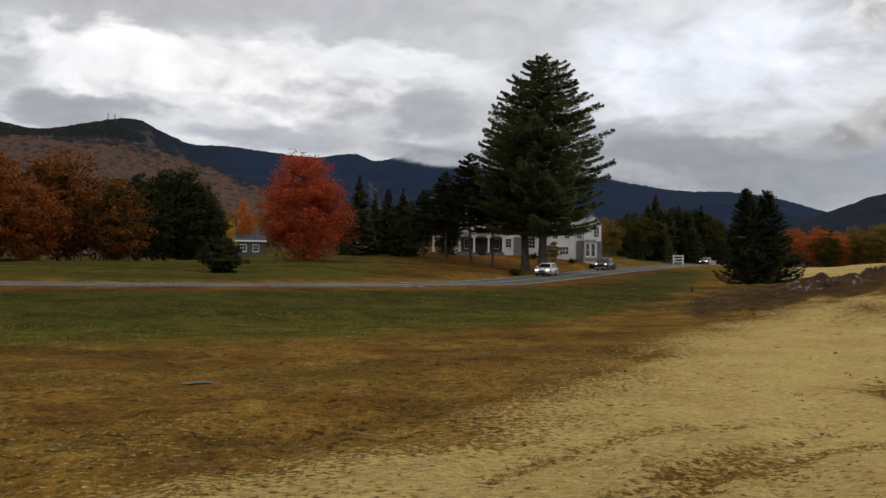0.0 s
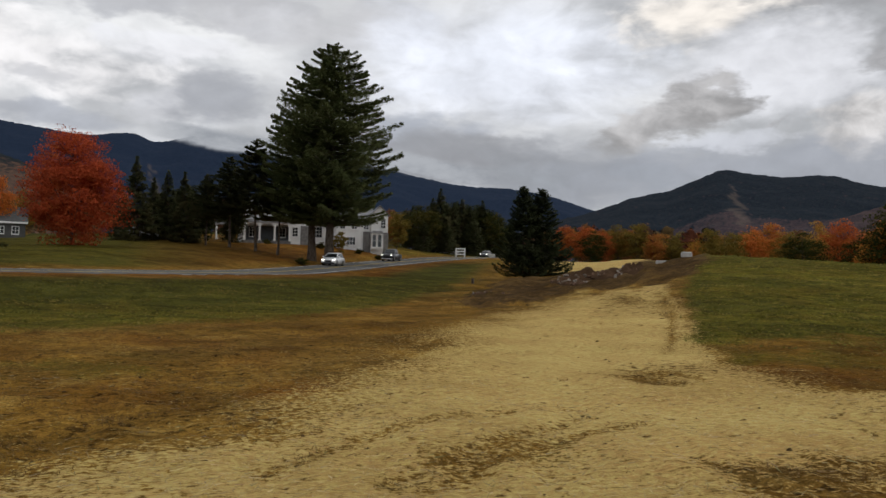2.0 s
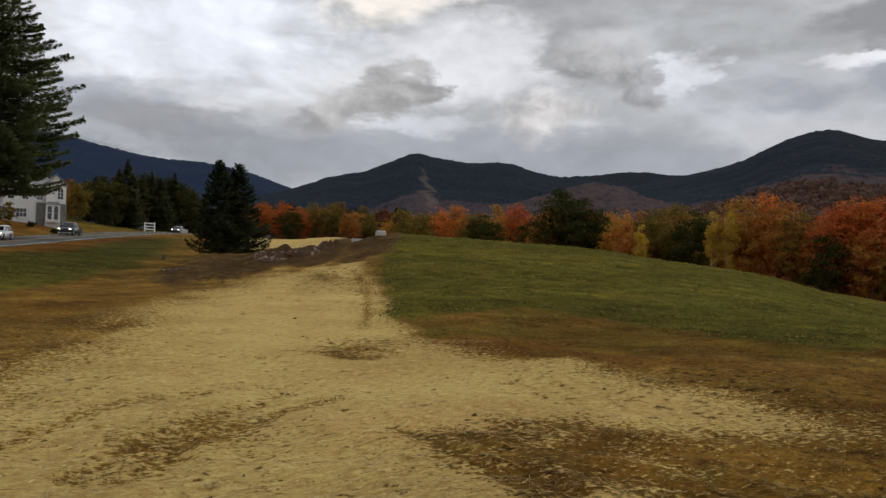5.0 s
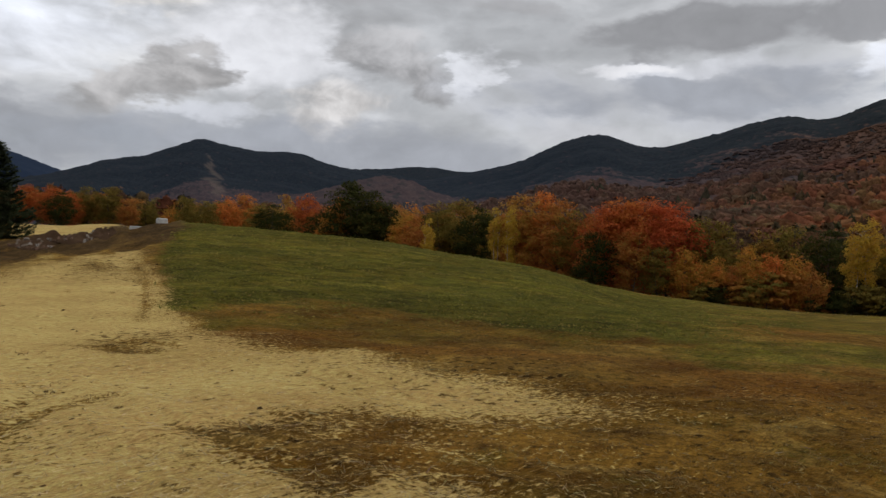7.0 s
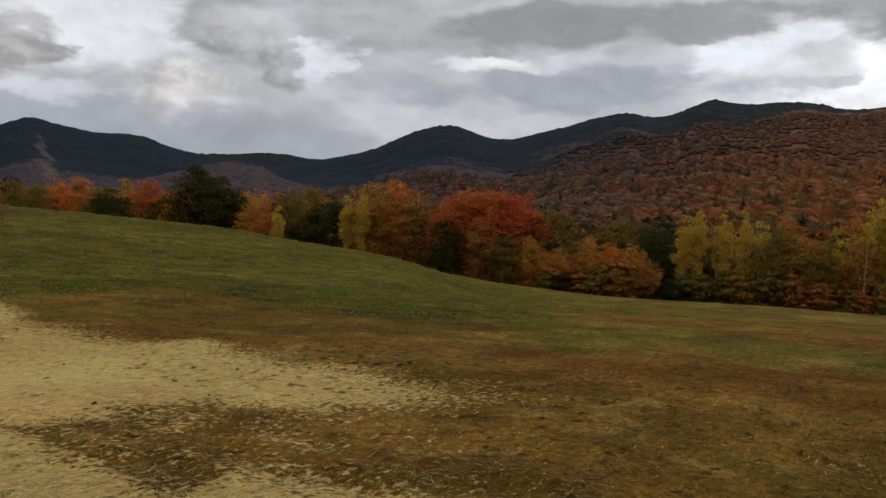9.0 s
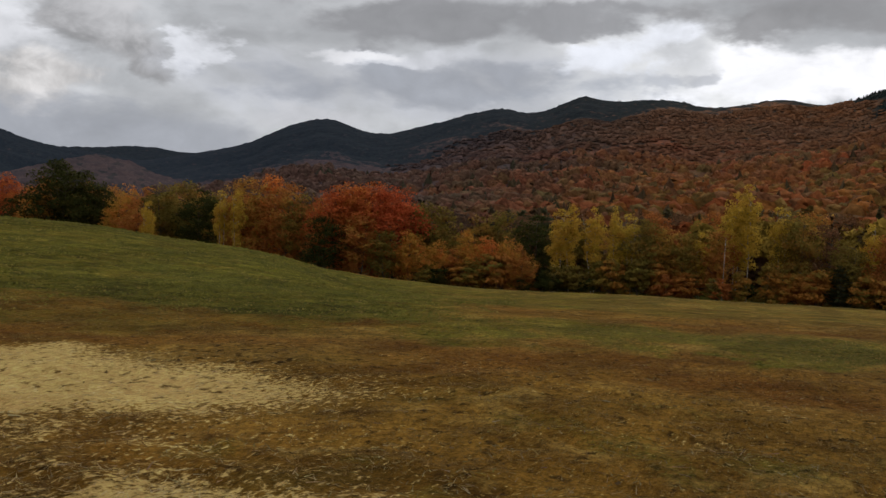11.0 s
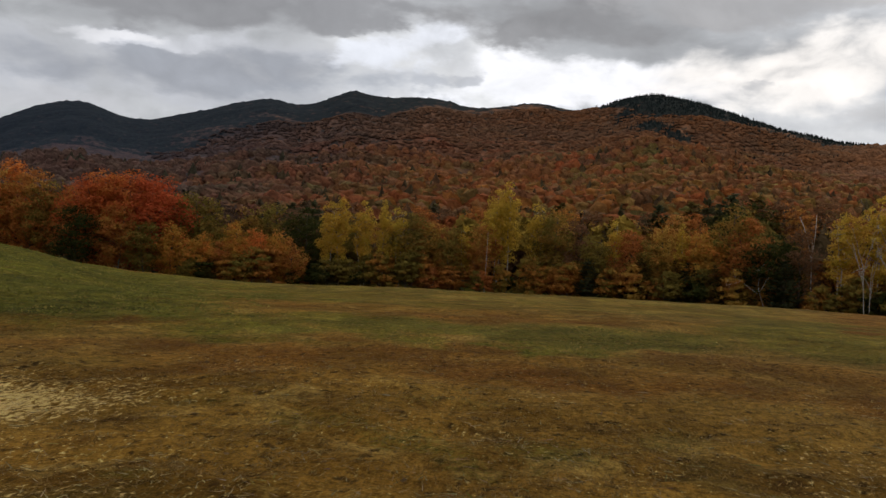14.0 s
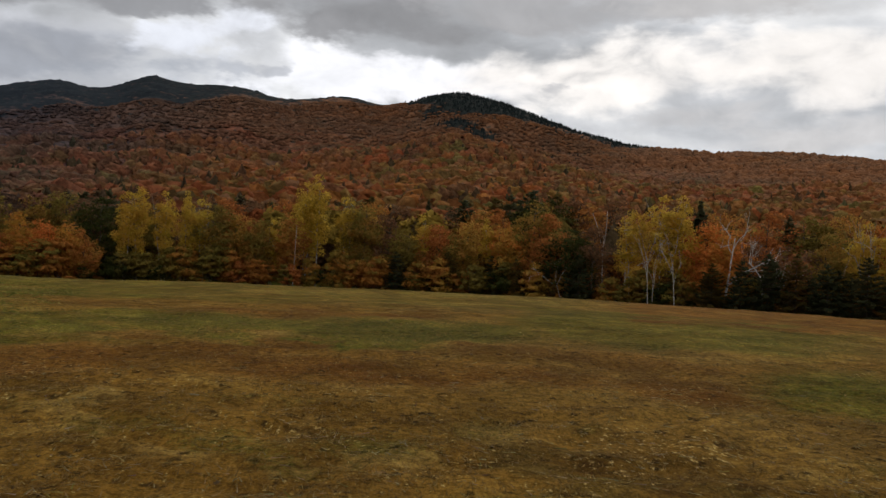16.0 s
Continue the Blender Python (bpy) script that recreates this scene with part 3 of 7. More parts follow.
def ground_zones(x, y):
    """How much straw, rust, green, soil and forest floor lies at a place (0 to 1)."""
    r, a = np.hypot(x, y), np.degrees(np.arctan2(x, y))
    d, zr, k = near_road(x, y)
    fray = smooth(3, 12, r)
    a = a + fray * (1.1 * wave_noise(x, y, 9, 71, 4) * np.minimum(1, 14 / np.maximum(r, 1)) + 0.25 * wave_noise(x, y, 30, 72, 3))
    r = r * (1 + fray * (0.05 * wave_noise(x, y, 11, 73, 4) + 0.04 * wave_noise(x, y, 3.5, 74, 3)))
    left = curve(np.minimum(r, 90), [0, 5, 7.2, 8, 9.3, 11.5, 14.9, 20, 24.2, 29.2, 38, 44, 60, 90], [-60, -40, -12, -2, 5.5, 10, 13, 16, 18, 20.5, 23.5, 25.5, 27, 28])
    right = curve(np.minimum(r, 90), [0, 4, 5.3, 6.2, 7, 8, 8.8, 9.6, 10.4, 11.2, 12.4, 13.4, 15, 19.3, 23, 30, 38, 60, 90], [90, 70, 56, 40, 37, 45, 53, 57, 55, 50, 45, 37, 32.8, 31.2, 30.6, 30.0, 29.2, 28.8, 28.5])
    near_edge = np.clip(1 - (7.5 - r) / 6, 0.35, 1)
    straw = smooth(-2.6, 2.2, (a - left) * r / 57.3 / (0.8 + 0.02 * r)) * smooth(-2.4 + 1.6 * smooth(14, 17, r), 2.0 - 1.3 * smooth(14, 17, r), (right - a) * r / 57.3)
    straw = np.where(r < 45, straw, 0) * (1 - (0.70 - 0.5 * near_edge * smooth(0, 8, r)) * smooth(9, -9, a))
    straw *= 1 - smooth(39, 43, r)
    # strands of straw thin out over the brown grass
    straw = np.maximum(straw, (0.10 + 0.13 * wave_noise(x, y, 4.5, 77, 4) - 0.10 * smooth(38, 62, a) + 0.08 * smooth(9.5, 6, r)) * smooth(24, 7, r) * smooth(-60, -30, a))
    # wheel tracks and worn patches where the straw is pressed into the mud
    for line in TRACKS:
        straw = straw * (1 - 0.55 * np.exp(-(track_distance(x, y, line) / 0.15) ** 2))
    for turned, out, half_turn, half_out, bare in ((20.5, 7.6, 5.5, 1.1, 0.4), (13.5, 7.6, 2.6, 0.35, 0.4), (26.6, 34.0, 1.5, 3.2, 0.62), (28.6, 31.0, 0.9, 1.8, 0.45), (28.9, 13.7, 1.9, 0.5, 0.75), (42, 7.0, 6.0, 1.2, 0.40), (-1, 8.6, 7, 0.5, 0.6), (46, 7.3, 7, 0.9, 0.45)):
        straw = straw * (1 - bare * np.exp(-(((a - turned) / half_turn) ** 2 + ((r - out) / half_out) ** 2)))
    straw = np.maximum(straw, (0.26 + 0.22 * wave_noise(x, y, 1.6, 79, 3)) * np.exp(-((a - 43) / 11) ** 2 - ((r - 7.0) / 2.0) ** 2))
    # the far spread of straw, beyond the dug soil
    straw = np.maximum(straw, smooth(21, 22.5, a) * smooth(30, 28.5, a) * smooth(76, 84, r) * smooth(175, 160, r))
    churn = 0.35 * smooth(0, 10, a) * smooth(60, 42, a) * smooth(9, 5, r) + smooth(24, 27, a) * smooth(33, 31, a) * np.exp(-((r - 14.7) / 1.0) ** 2) * 1.5 + smooth(31, 44, a) * smooth(62, 54, a) * smooth(9.0, 10.0, r) * smooth(13.5, 12, r) * 0.7 + smooth(23, 25, a) * smooth(31, 28, a) * smooth(26, 31, r) * smooth(42, 38, r) * 1.1
    churn = churn + 0.9 * np.exp(-((r - 9.3 - 0.04 * a) / 0.16) ** 2) * smooth(-14, -8, a) * smooth(7, 3, a) + 0.5 * smooth(20, 0, a) * smooth(-8, 0, wave_noise(x, y, 3.0, 78, 2) * 8) * smooth(6, 9, r) * smooth(22, 14, r) * 0.6
    # dug soil beside the drive and behind its crest
    band = curve(np.clip(a, 10, 36), [10, 15, 18, 21, 24, 27, 30, 33, 36], [40, 40, 49, 57, 60, 57, 54, 58, 60])
    wide = curve(np.clip(a, 10, 36), [10, 15, 18, 21, 24, 27, 30, 33, 36], [1, 4, 17, 22, 19, 15, 12, 4, 0.5])
    soil = smooth(1.15, 0.75, np.abs(r - band) / wide) * smooth(14, 17, a) * smooth(33.5, 30.5, a)
    soil = np.maximum(soil, 0.9 * smooth(26.5, 27.5, a) * smooth(32, 30.5, a) * smooth(40, 46, r) * smooth(110, 90, r))
    ditch = curve(np.clip(a, -34, 18), [-34, -14, 0, 6, 10, 13, 18], [-28, -27, -26, -24.5, -22, -18, -14])
    green = 0.95 * smooth(ditch - 3.5, ditch + 2.0, d) * smooth(-8.5, -12, d) * smooth(20, 16, a)
    # long swathes along the mower's rounds
    swathe, sway = wave_noise(a * 0.5, r * 0.9, 9, 91, 3), wave_noise(a * 0.6, r * 0.15, 11, 92, 3)
    rs = r * (1 + 0.05 * sway)
    foot = curve(np.clip(a, 31, 72), [31, 35, 39, 45, 50, 58, 64, 72], [19.3, 21.5, 23.3, 22.3, 20.4, 19.2, 19, 18.5])
    green = np.maximum(green, 0.95 * smooth(30, 31.2, a) * smooth(74, 62, a) * smooth(foot - 1.6, foot + 1.6, rs) * smooth(95, 85, r))
    green = np.maximum(green, 0.74 * smooth(58, 66, a) * smooth(14.6, 16.4, rs) * smooth(22.5, 19, rs) * smooth(104, 97, a))
    green = np.maximum(green, 0.66 * smooth(97, 102, a) * smooth(15.5, 18.5, rs) * smooth(60, 40, r) * smooth(126, 116, a))
    green = np.maximum(green, (0.46 + 0.16 * smooth(84, 70, a) + 0.16 * swathe) * smooth(60, 66, a) * smooth(26, 34, rs) * smooth(128, 118, r) * smooth(112, 100, a))
    green = np.maximum(green, (0.36 + 0.2 * swathe) * smooth(31, 33, a) * smooth(64, 56, a) * smooth(14.6, 16.0, rs) * smooth(foot + 1, foot - 1, rs))
    beyond = smooth(4.5, 7, d)
    green = np.maximum(green, 0.78 * beyond * smooth(-2.5, -7, a) + 0.55 * beyond * smooth(9.5, 11, a))
    rust = 0.74 * smooth(31.5, 34, a) * smooth(64, 58, a) * smooth(12.9, 13.9, rs) * smooth(16.6, 14.8, rs)
    rust = np.maximum(rust, 0.42 * smooth(31.5, 34, a) * smooth(56, 48, a) * smooth(15.5, 17, rs) * smooth(foot + 1, foot - 1.5, rs))
    rust = np.maximum(rust, 0.85 * smooth(46, 52, a) * smooth(74, 64, a) * np.exp(-((rs - 18.4) / 0.9) ** 2))
    rust = np.maximum(rust, (0.70 + 0.25 * swathe) * smooth(58, 63, a) * smooth(118, 110, a) * smooth(9.6, 11.2, rs) * smooth(16.0, 14.3, rs))
    rust = np.maximum(rust, 0.85 * smooth(78, 81, a) * smooth(97, 93, a) * np.exp(-((rs - 23.5) / 2.2) ** 2) + 0.7 * smooth(60, 64, a) * smooth(76, 72, a) * np.exp(-((rs - 27) / 2.5) ** 2))
    rust = np.maximum(rust, 0.9 * smooth(103, 109, a) * smooth(19, 30, rs) + 0.9 * smooth(60, 70, a) * smooth(112, 122, r) * smooth(140, 128, r))
    rust = np.maximum(rust, 0.95 * smooth(-11, -8.5, d) * smooth(-3.5, -4.5, d) * smooth(20, 14, a))
    rust = np.maximum(rust, 0.7 * np.exp(-((a - 49) / 10) ** 2 - ((r - 7.0) / 1.4) ** 2))
    rust = np.maximum(rust, beyond * smooth(-6, -1.5, a) * smooth(11, 8.5, a) * 0.95)
    rust = np.maximum(rust, 0.3 * smooth(-8, 8, a) * smooth(16, 10, a) * smooth(24, 34, r) * smooth(-10, -16, d))
    rust = np.maximum(rust, (0.30 + 0.45 * swathe) * smooth(14, 4, a) * smooth(8, 11, r) * smooth(27, 21, r))
    rust = rust * (0.86 + 0.3 * wave_noise(x, y, 5.0, 94, 4))
    green = green * (1 - 0.9 * (beyond * smooth(-6, -1.5, a) * smooth(11, 8.5, a)))
    forest = np.where((d > 75) | (r > 190), 1.0, 0.0) * smooth(150, 200, r)
    forest = np.maximum(forest, smooth(60, 66, a) * smooth(124, 134, r))
    # rank dark grass on the road bank, and a darker lawn beyond the road
    forest = np.maximum(forest, 0.85 * smooth(-23, -16, d + 3 * swathe) * smooth(-7.5, -10, d) * smooth(19, 14, a) + 0.55 * beyond * smooth(4, -4, a))
    # lush dark turf at the foot of the mound
    forest = np.maximum(forest, (0.42 + 0.2 * swathe) * smooth(33, 37, a) * smooth(66, 58, a) * smooth(foot - 0.5, foot + 1, rs) * smooth(foot + 9, foot + 3, rs))
    # greener, wetter spots in the field
    wet = np.exp(-((r - 14.9 - 0.05 * (a - 88)) / 0.28) ** 2) * smooth(79, 83, a) * smooth(95, 91, a) + 0.8 * np.exp(-((r - 12.4) / 2.2) ** 2) * smooth(110, 115, a) + 0.6 * np.exp(-((r - 7.2) / 0.45) ** 2 - ((a - 88) / 4) ** 2)
    green = np.maximum(green, wet) * (1 - 0.75 * smooth(0.5, 0.9, rust) * smooth(58, 62, a))
    green = np.maximum(green, 0.36 * smooth(0.35, 0.8, wave_noise(x, y, 3.2, 93, 3)) * smooth(12, 7, r) * smooth(44, 52, a) + 0.45 * np.exp(-((r - 13.2 + 0.05 * a) / 0.7) ** 2) * smooth(0, -6, a))
    return straw, churn, soil, green, rust, forest


def build_ground():
    turn = np.concatenate([np.arange(-180, -42, 3.0), np.arange(-42, 136, 0.5), np.arange(136, 180.1, 2.75)])
    turn[-1] = 180
    rings = np.concatenate([[0.02, 0.3, 0.6], 0.9 * 1.0265 ** np.arange(330)])
    r, a = np.meshgrid(rings, np.radians(turn), indexing="ij")
    x, y = (r * np.sin(a)).ravel(), (r * np.cos(a)).ravel()
    z = land(x, y)
    d = near_road(x, y)[0]
    zones = ground_zones(x, y)
    rr = np.hypot(x, y)
    off_road = smooth(HALF_ROAD + 0.6, HALF_ROAD + 3, np.abs(d))
    z += off_road * (0.022 * wave_noise(x, y, 1.1, 3) * smooth(60, 5, rr) + 0.04 * wave_noise(x, y, 7, 4) * smooth(2, 8, rr) * smooth(400, 60, rr) + 0.28 * wave_noise(x, y, 38, 5, 3) * smooth(30, 90, rr) * (1 - 0.7 * smooth(66, 70, np.degrees(np.arctan2(x, y)))))
    z += off_road * zones[2] * 0.22 * wave_noise(x, y, 3.5, 8, 4)
    for line in TRACKS:
        z -= 0.03 * np.exp(-(track_distance(x, y, line) / 0.13) ** 2)
    # wheel ruts along the drive
    deg = np.degrees(np.arctan2(x, y))
    for mid in (21.0, 26.0):
        z -= 0.03 * np.exp(-(((deg - mid + 30 / np.maximum(rr, 3)) * rr / 57.3) / 0.3) ** 2) * smooth(3, 6, rr) * smooth(45, 30, rr)
    me = plain_mesh("ground", np.stack([x, y, z], -1), grid_faces(len(rings), len(turn))[:, ::-1], GROUND, True,
                    list(zip(("straw", "churn", "soil", "green", "rust", "forest"), zones)))
    ob = new("ground", me)
    return tagged(ob, "open field of straw, brown grass and green turf sloping to woods", "ground", kind="structure")


build_ground()


def ribbon(name, offsets, lift, mat, first=0, last=500, dash=0):
    """A strip along the road, offsets metres from its middle, with its edges turned down."""
    tx, ty = np.gradient(ROAD_X), np.gradient(ROAD_Y)
    n = np.hypot(tx, ty)
    nx, ny = -ty / n, tx / n
    cols = [(offsets[0], -0.25)] + [(o, 0.0) for o in offsets] + [(offsets[-1], -0.25)]
    if lift > 0.01:
        cols = [(o, 0.0) for o in offsets]
    verts = [np.stack([ROAD_X + nx * o, ROAD_Y + ny * o, ROAD_H + 0.025 * o + lift + dz], -1)[first:last] for o, dz in cols]
    verts = np.stack(verts, 1)
    return plain_mesh(name, verts.reshape(-1, 3), grid_faces(verts.shape[0], verts.shape[1]), mat, False)


tagged(new("road", ribbon("road", np.linspace(-HALF_ROAD, HALF_ROAD, 5), 0.0, ASPHALT)), "grey asphalt country road bending past the field", "road", kind="structure")
for name, at, mat in (("edge_line", -HALF_ROAD + 0.45, LINE), ("edge_line", HALF_ROAD - 0.45, LINE), ("centre_line", -0.12, YELLOW_LINE), ("centre_line", 0.12, YELLOW_LINE)):
    tagged(new(name, ribbon(name, [at - 0.07, at + 0.07], 0.012, mat)), "thin painted line along the asphalt road", "road marking", kind="structure")


def woods_hue(x, y, a, up, seed=0):
    """The autumn colour of the woods at a place: bearing a, up: how far up the slope (0 to 1)."""
    patch, broad, small = wave_noise(x, y, 260, 301, 4), wave_noise(x, y, 620, 302, 3), wave_noise(x, y, 70, 303, 3)

    def blend(c, other, k):
        k = np.clip(k, 0, 1)[..., None]
        return c * (1 - k) + np.array(other) * k

    c = np.zeros(np.shape(x) + (3,)) + np.array([0.145, 0.056, 0.027])
    c = blend(c, (0.185, 0.056, 0.026), smooth(0.1, 0.8, patch) * 0.8)
    c = blend(c, (0.105, 0.062, 0.032), smooth(0.0, 0.8, -patch + 0.3 * small) * 0.85)
    c = blend(c, (0.20, 0.085, 0.026), smooth(0.3, 1.0, small + 0.4 * broad) * 0.7 * smooth(0.75, 0.3, up))
    c = blend(c, (0.105, 0.092, 0.030), smooth(0.45, 1.0, -small + 0.5 * broad) * 0.75 * smooth(0.7, 0.1, up))
    c = blend(c, (0.128, 0.064, 0.031), smooth(0.4, 0.8, up + 0.12 * patch) * 0.75)
    # haze painted in: paler and greyer up the slope
    c = blend(c, (0.148, 0.092, 0.060), 0.32 * smooth(0.2, 0.7, up))
    c = blend(c, (0.098, 0.056, 0.034), smooth(-5, -12, a) * 0.85)
    low_green, low_red = wave_noise(x, y, 110, 304, 3), wave_noise(x, y, 90, 305, 3)
    c = blend(c, (0.120, 0.112, 0.030), smooth(0.25, 0.7, low_green) * smooth(84, 98, a) * smooth(0.75, 0.35, up) * 0.85)
    c = blend(c, (0.27, 0.062, 0.024), smooth(0.3, 0.8, low_red) * smooth(72, 88, a) * smooth(0.8, 0.3, up) * 0.7)
    # towards the valley the trees are bare and grey-brown
    c = blend(c * 1.18, (0.225, 0.092, 0.036), smooth(74, 90, a) * (0.4 + 0.3 * small + 0.25 * broad))
    return blend(c, (0.078, 0.052, 0.047), smooth(83, 60, a + 4 * patch) * smooth(-12, 0, a) * 0.85)


def range_height(turns, rises, reach, foot, seed, hollow=1.55):
    """The height of a wooded range as a function of bearing and distance."""
    def height(aa, r, fine=True):
        far = curve(aa, [turns[0], (turns[0] + turns[-1]) / 2, turns[-1]], reach)
        ff = (r - foot) / (far - foot)
        crest = far * np.tan(np.radians(curve(aa, turns, rises)))
        x, y = r * np.sin(np.radians(aa)), r * np.cos(np.radians(aa))
        lower = np.clip(ff, 0, 1)
        body = lower**hollow * 0.86 + 0.14 * smooth(0.6, 1.0, ff)
        z = 4 + (crest - 4) * body - crest * 2.5 * np.maximum(ff - 1, 0)
        z = z + wave_noise(x, y, 700, seed, 4) * 9 * crest / 330 * np.sin(lower * np.pi) ** 0.8
        if fine:
            z = z + wave_noise(x, y, 140, seed + 1, 2) * 1.5 * smooth(0.02, 0.2, ff)
        return z, ff, x, y
    return height


def mountain(name, label, turns, rises, reach, foot, distant, conifer_from, seed, scars=(), step_deg=0.18, hollow=1.55, groves=()):
    """A forested range whose crest stands rises (degrees) over the drive at the bearings turns, reach metres off."""
    a = np.arange(turns[0], turns[-1] + 0.01, step_deg)
    far = curve(a, [turns[0], (turns[0] + turns[-1]) / 2, turns[-1]], reach)
    f = np.concatenate([np.linspace(0, 1, 90), [1.06, 1.15]])
    fg, aa = np.meshgrid(f, a, indexing="ij")
    height = range_height(turns, rises, reach, foot, seed, hollow)
    z, ff, x, y = height(aa, foot + (far - foot)[None] * fg)
    z = z + np.random.default_rng(seed).normal(0, 1.1, z.shape) * smooth(0.985, 1.0, ff)
    start = curve(aa, *conifer_from) if isinstance(conifer_from, tuple) else conifer_from
    conifer = smooth(start - 0.10, start + 0.05, ff + 0.06 * wave_noise(x, y, 420, seed + 4, 4))
    for turned, wide, up, deep in groves:
        conifer = np.maximum(conifer, 1.1 * np.exp(-((aa - turned) / wide) ** 2 - ((ff - up) / deep) ** 2))
    scar = np.zeros_like(z)
    for turned, wide, low, high in scars:
        lean = turned + (0.9 - ff) * 2.5 + 0.35 * wave_noise(x, y, 160, seed + 7, 3)
        scar = np.maximum(scar, np.exp(-((aa - lean) / (wide * (1.5 - 1.2 * np.clip((ff - low) / (high - low), 0, 1)) + 0.04)) ** 4) * smooth(low, low + 0.04, ff) * smooth(high + 0.03, high, ff))
    # share of painted blue haze by bearing
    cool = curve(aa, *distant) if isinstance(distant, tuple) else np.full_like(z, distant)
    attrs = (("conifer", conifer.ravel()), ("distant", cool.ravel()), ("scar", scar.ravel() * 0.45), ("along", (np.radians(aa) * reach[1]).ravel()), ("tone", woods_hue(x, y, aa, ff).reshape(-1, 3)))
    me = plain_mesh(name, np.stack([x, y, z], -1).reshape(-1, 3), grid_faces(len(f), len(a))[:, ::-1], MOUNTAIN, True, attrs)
    tagged(new(name, me), label, "mountain", kind="structure")
    return height


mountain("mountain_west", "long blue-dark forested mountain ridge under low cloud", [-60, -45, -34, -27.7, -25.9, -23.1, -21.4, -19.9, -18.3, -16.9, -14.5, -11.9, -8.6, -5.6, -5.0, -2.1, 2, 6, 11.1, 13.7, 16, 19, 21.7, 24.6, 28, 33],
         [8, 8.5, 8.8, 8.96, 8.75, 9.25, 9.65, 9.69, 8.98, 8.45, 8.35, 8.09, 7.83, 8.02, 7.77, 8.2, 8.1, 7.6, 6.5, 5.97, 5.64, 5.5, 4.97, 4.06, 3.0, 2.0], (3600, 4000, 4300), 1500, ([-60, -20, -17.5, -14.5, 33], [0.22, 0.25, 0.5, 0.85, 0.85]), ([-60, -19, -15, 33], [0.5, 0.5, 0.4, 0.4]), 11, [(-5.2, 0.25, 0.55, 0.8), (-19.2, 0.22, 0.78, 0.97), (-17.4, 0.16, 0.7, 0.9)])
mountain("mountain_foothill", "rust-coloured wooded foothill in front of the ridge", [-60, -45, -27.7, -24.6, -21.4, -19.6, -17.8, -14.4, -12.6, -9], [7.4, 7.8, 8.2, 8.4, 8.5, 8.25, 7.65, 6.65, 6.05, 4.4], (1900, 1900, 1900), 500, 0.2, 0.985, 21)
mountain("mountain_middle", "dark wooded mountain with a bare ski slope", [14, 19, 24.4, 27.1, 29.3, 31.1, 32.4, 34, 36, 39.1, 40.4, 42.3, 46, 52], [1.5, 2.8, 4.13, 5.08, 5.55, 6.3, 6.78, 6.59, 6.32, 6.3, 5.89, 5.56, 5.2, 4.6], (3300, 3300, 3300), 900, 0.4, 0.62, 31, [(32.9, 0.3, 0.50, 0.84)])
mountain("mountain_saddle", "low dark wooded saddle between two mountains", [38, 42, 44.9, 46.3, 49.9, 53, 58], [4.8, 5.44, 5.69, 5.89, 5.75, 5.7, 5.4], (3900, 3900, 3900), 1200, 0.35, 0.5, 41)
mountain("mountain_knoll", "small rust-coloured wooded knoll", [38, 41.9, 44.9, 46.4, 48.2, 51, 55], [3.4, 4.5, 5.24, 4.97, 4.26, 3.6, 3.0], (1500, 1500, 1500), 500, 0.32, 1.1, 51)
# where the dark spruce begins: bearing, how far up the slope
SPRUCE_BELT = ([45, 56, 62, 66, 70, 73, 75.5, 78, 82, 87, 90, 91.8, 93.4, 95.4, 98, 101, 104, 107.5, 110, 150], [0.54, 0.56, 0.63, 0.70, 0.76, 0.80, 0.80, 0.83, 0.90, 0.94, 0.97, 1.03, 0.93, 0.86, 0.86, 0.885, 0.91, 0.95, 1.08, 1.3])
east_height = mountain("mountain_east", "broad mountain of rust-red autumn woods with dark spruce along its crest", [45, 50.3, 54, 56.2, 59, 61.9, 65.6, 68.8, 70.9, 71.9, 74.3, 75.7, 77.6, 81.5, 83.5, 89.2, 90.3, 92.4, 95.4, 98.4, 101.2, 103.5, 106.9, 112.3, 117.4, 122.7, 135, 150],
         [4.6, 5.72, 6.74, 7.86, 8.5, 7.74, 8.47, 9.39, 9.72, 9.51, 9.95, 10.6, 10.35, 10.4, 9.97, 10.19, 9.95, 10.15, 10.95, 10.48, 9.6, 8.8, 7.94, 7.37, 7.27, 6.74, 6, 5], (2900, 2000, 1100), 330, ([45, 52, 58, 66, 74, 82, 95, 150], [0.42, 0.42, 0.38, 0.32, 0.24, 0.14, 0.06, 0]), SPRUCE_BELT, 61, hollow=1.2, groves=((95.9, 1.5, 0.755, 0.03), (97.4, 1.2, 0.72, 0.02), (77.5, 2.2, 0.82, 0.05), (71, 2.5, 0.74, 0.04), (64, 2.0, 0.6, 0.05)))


# ---------------------------------------------------------------- building helpers


def part(name, me, parent, label=""):
    ob = new(name, me)
    ob.parent = parent
    if label:
        ob["label"] = label
    return ob


def thing(name, label, category, place, turn=0.0, group="", scale=1.0):
    ob = new(name)
    ob.empty_display_size = 0.3
    ob.matrix_basis = pose(*place, 0, 0, turn) @ Matrix.Diagonal((scale, scale, scale, 1))
    return tagged(ob, label, category, group)


def bm_mesh(name, bm, mat, shade=False):
    bmesh.ops.recalc_face_normals(bm, faces=bm.faces)
    me = bpy.data.meshes.new(name)
    bm.to_mesh(me)
    bm.free()
    me.materials.append(mat)
    if shade:
        me.polygons.foreach_set("use_smooth", np.ones(len(me.polygons), bool))
    return me


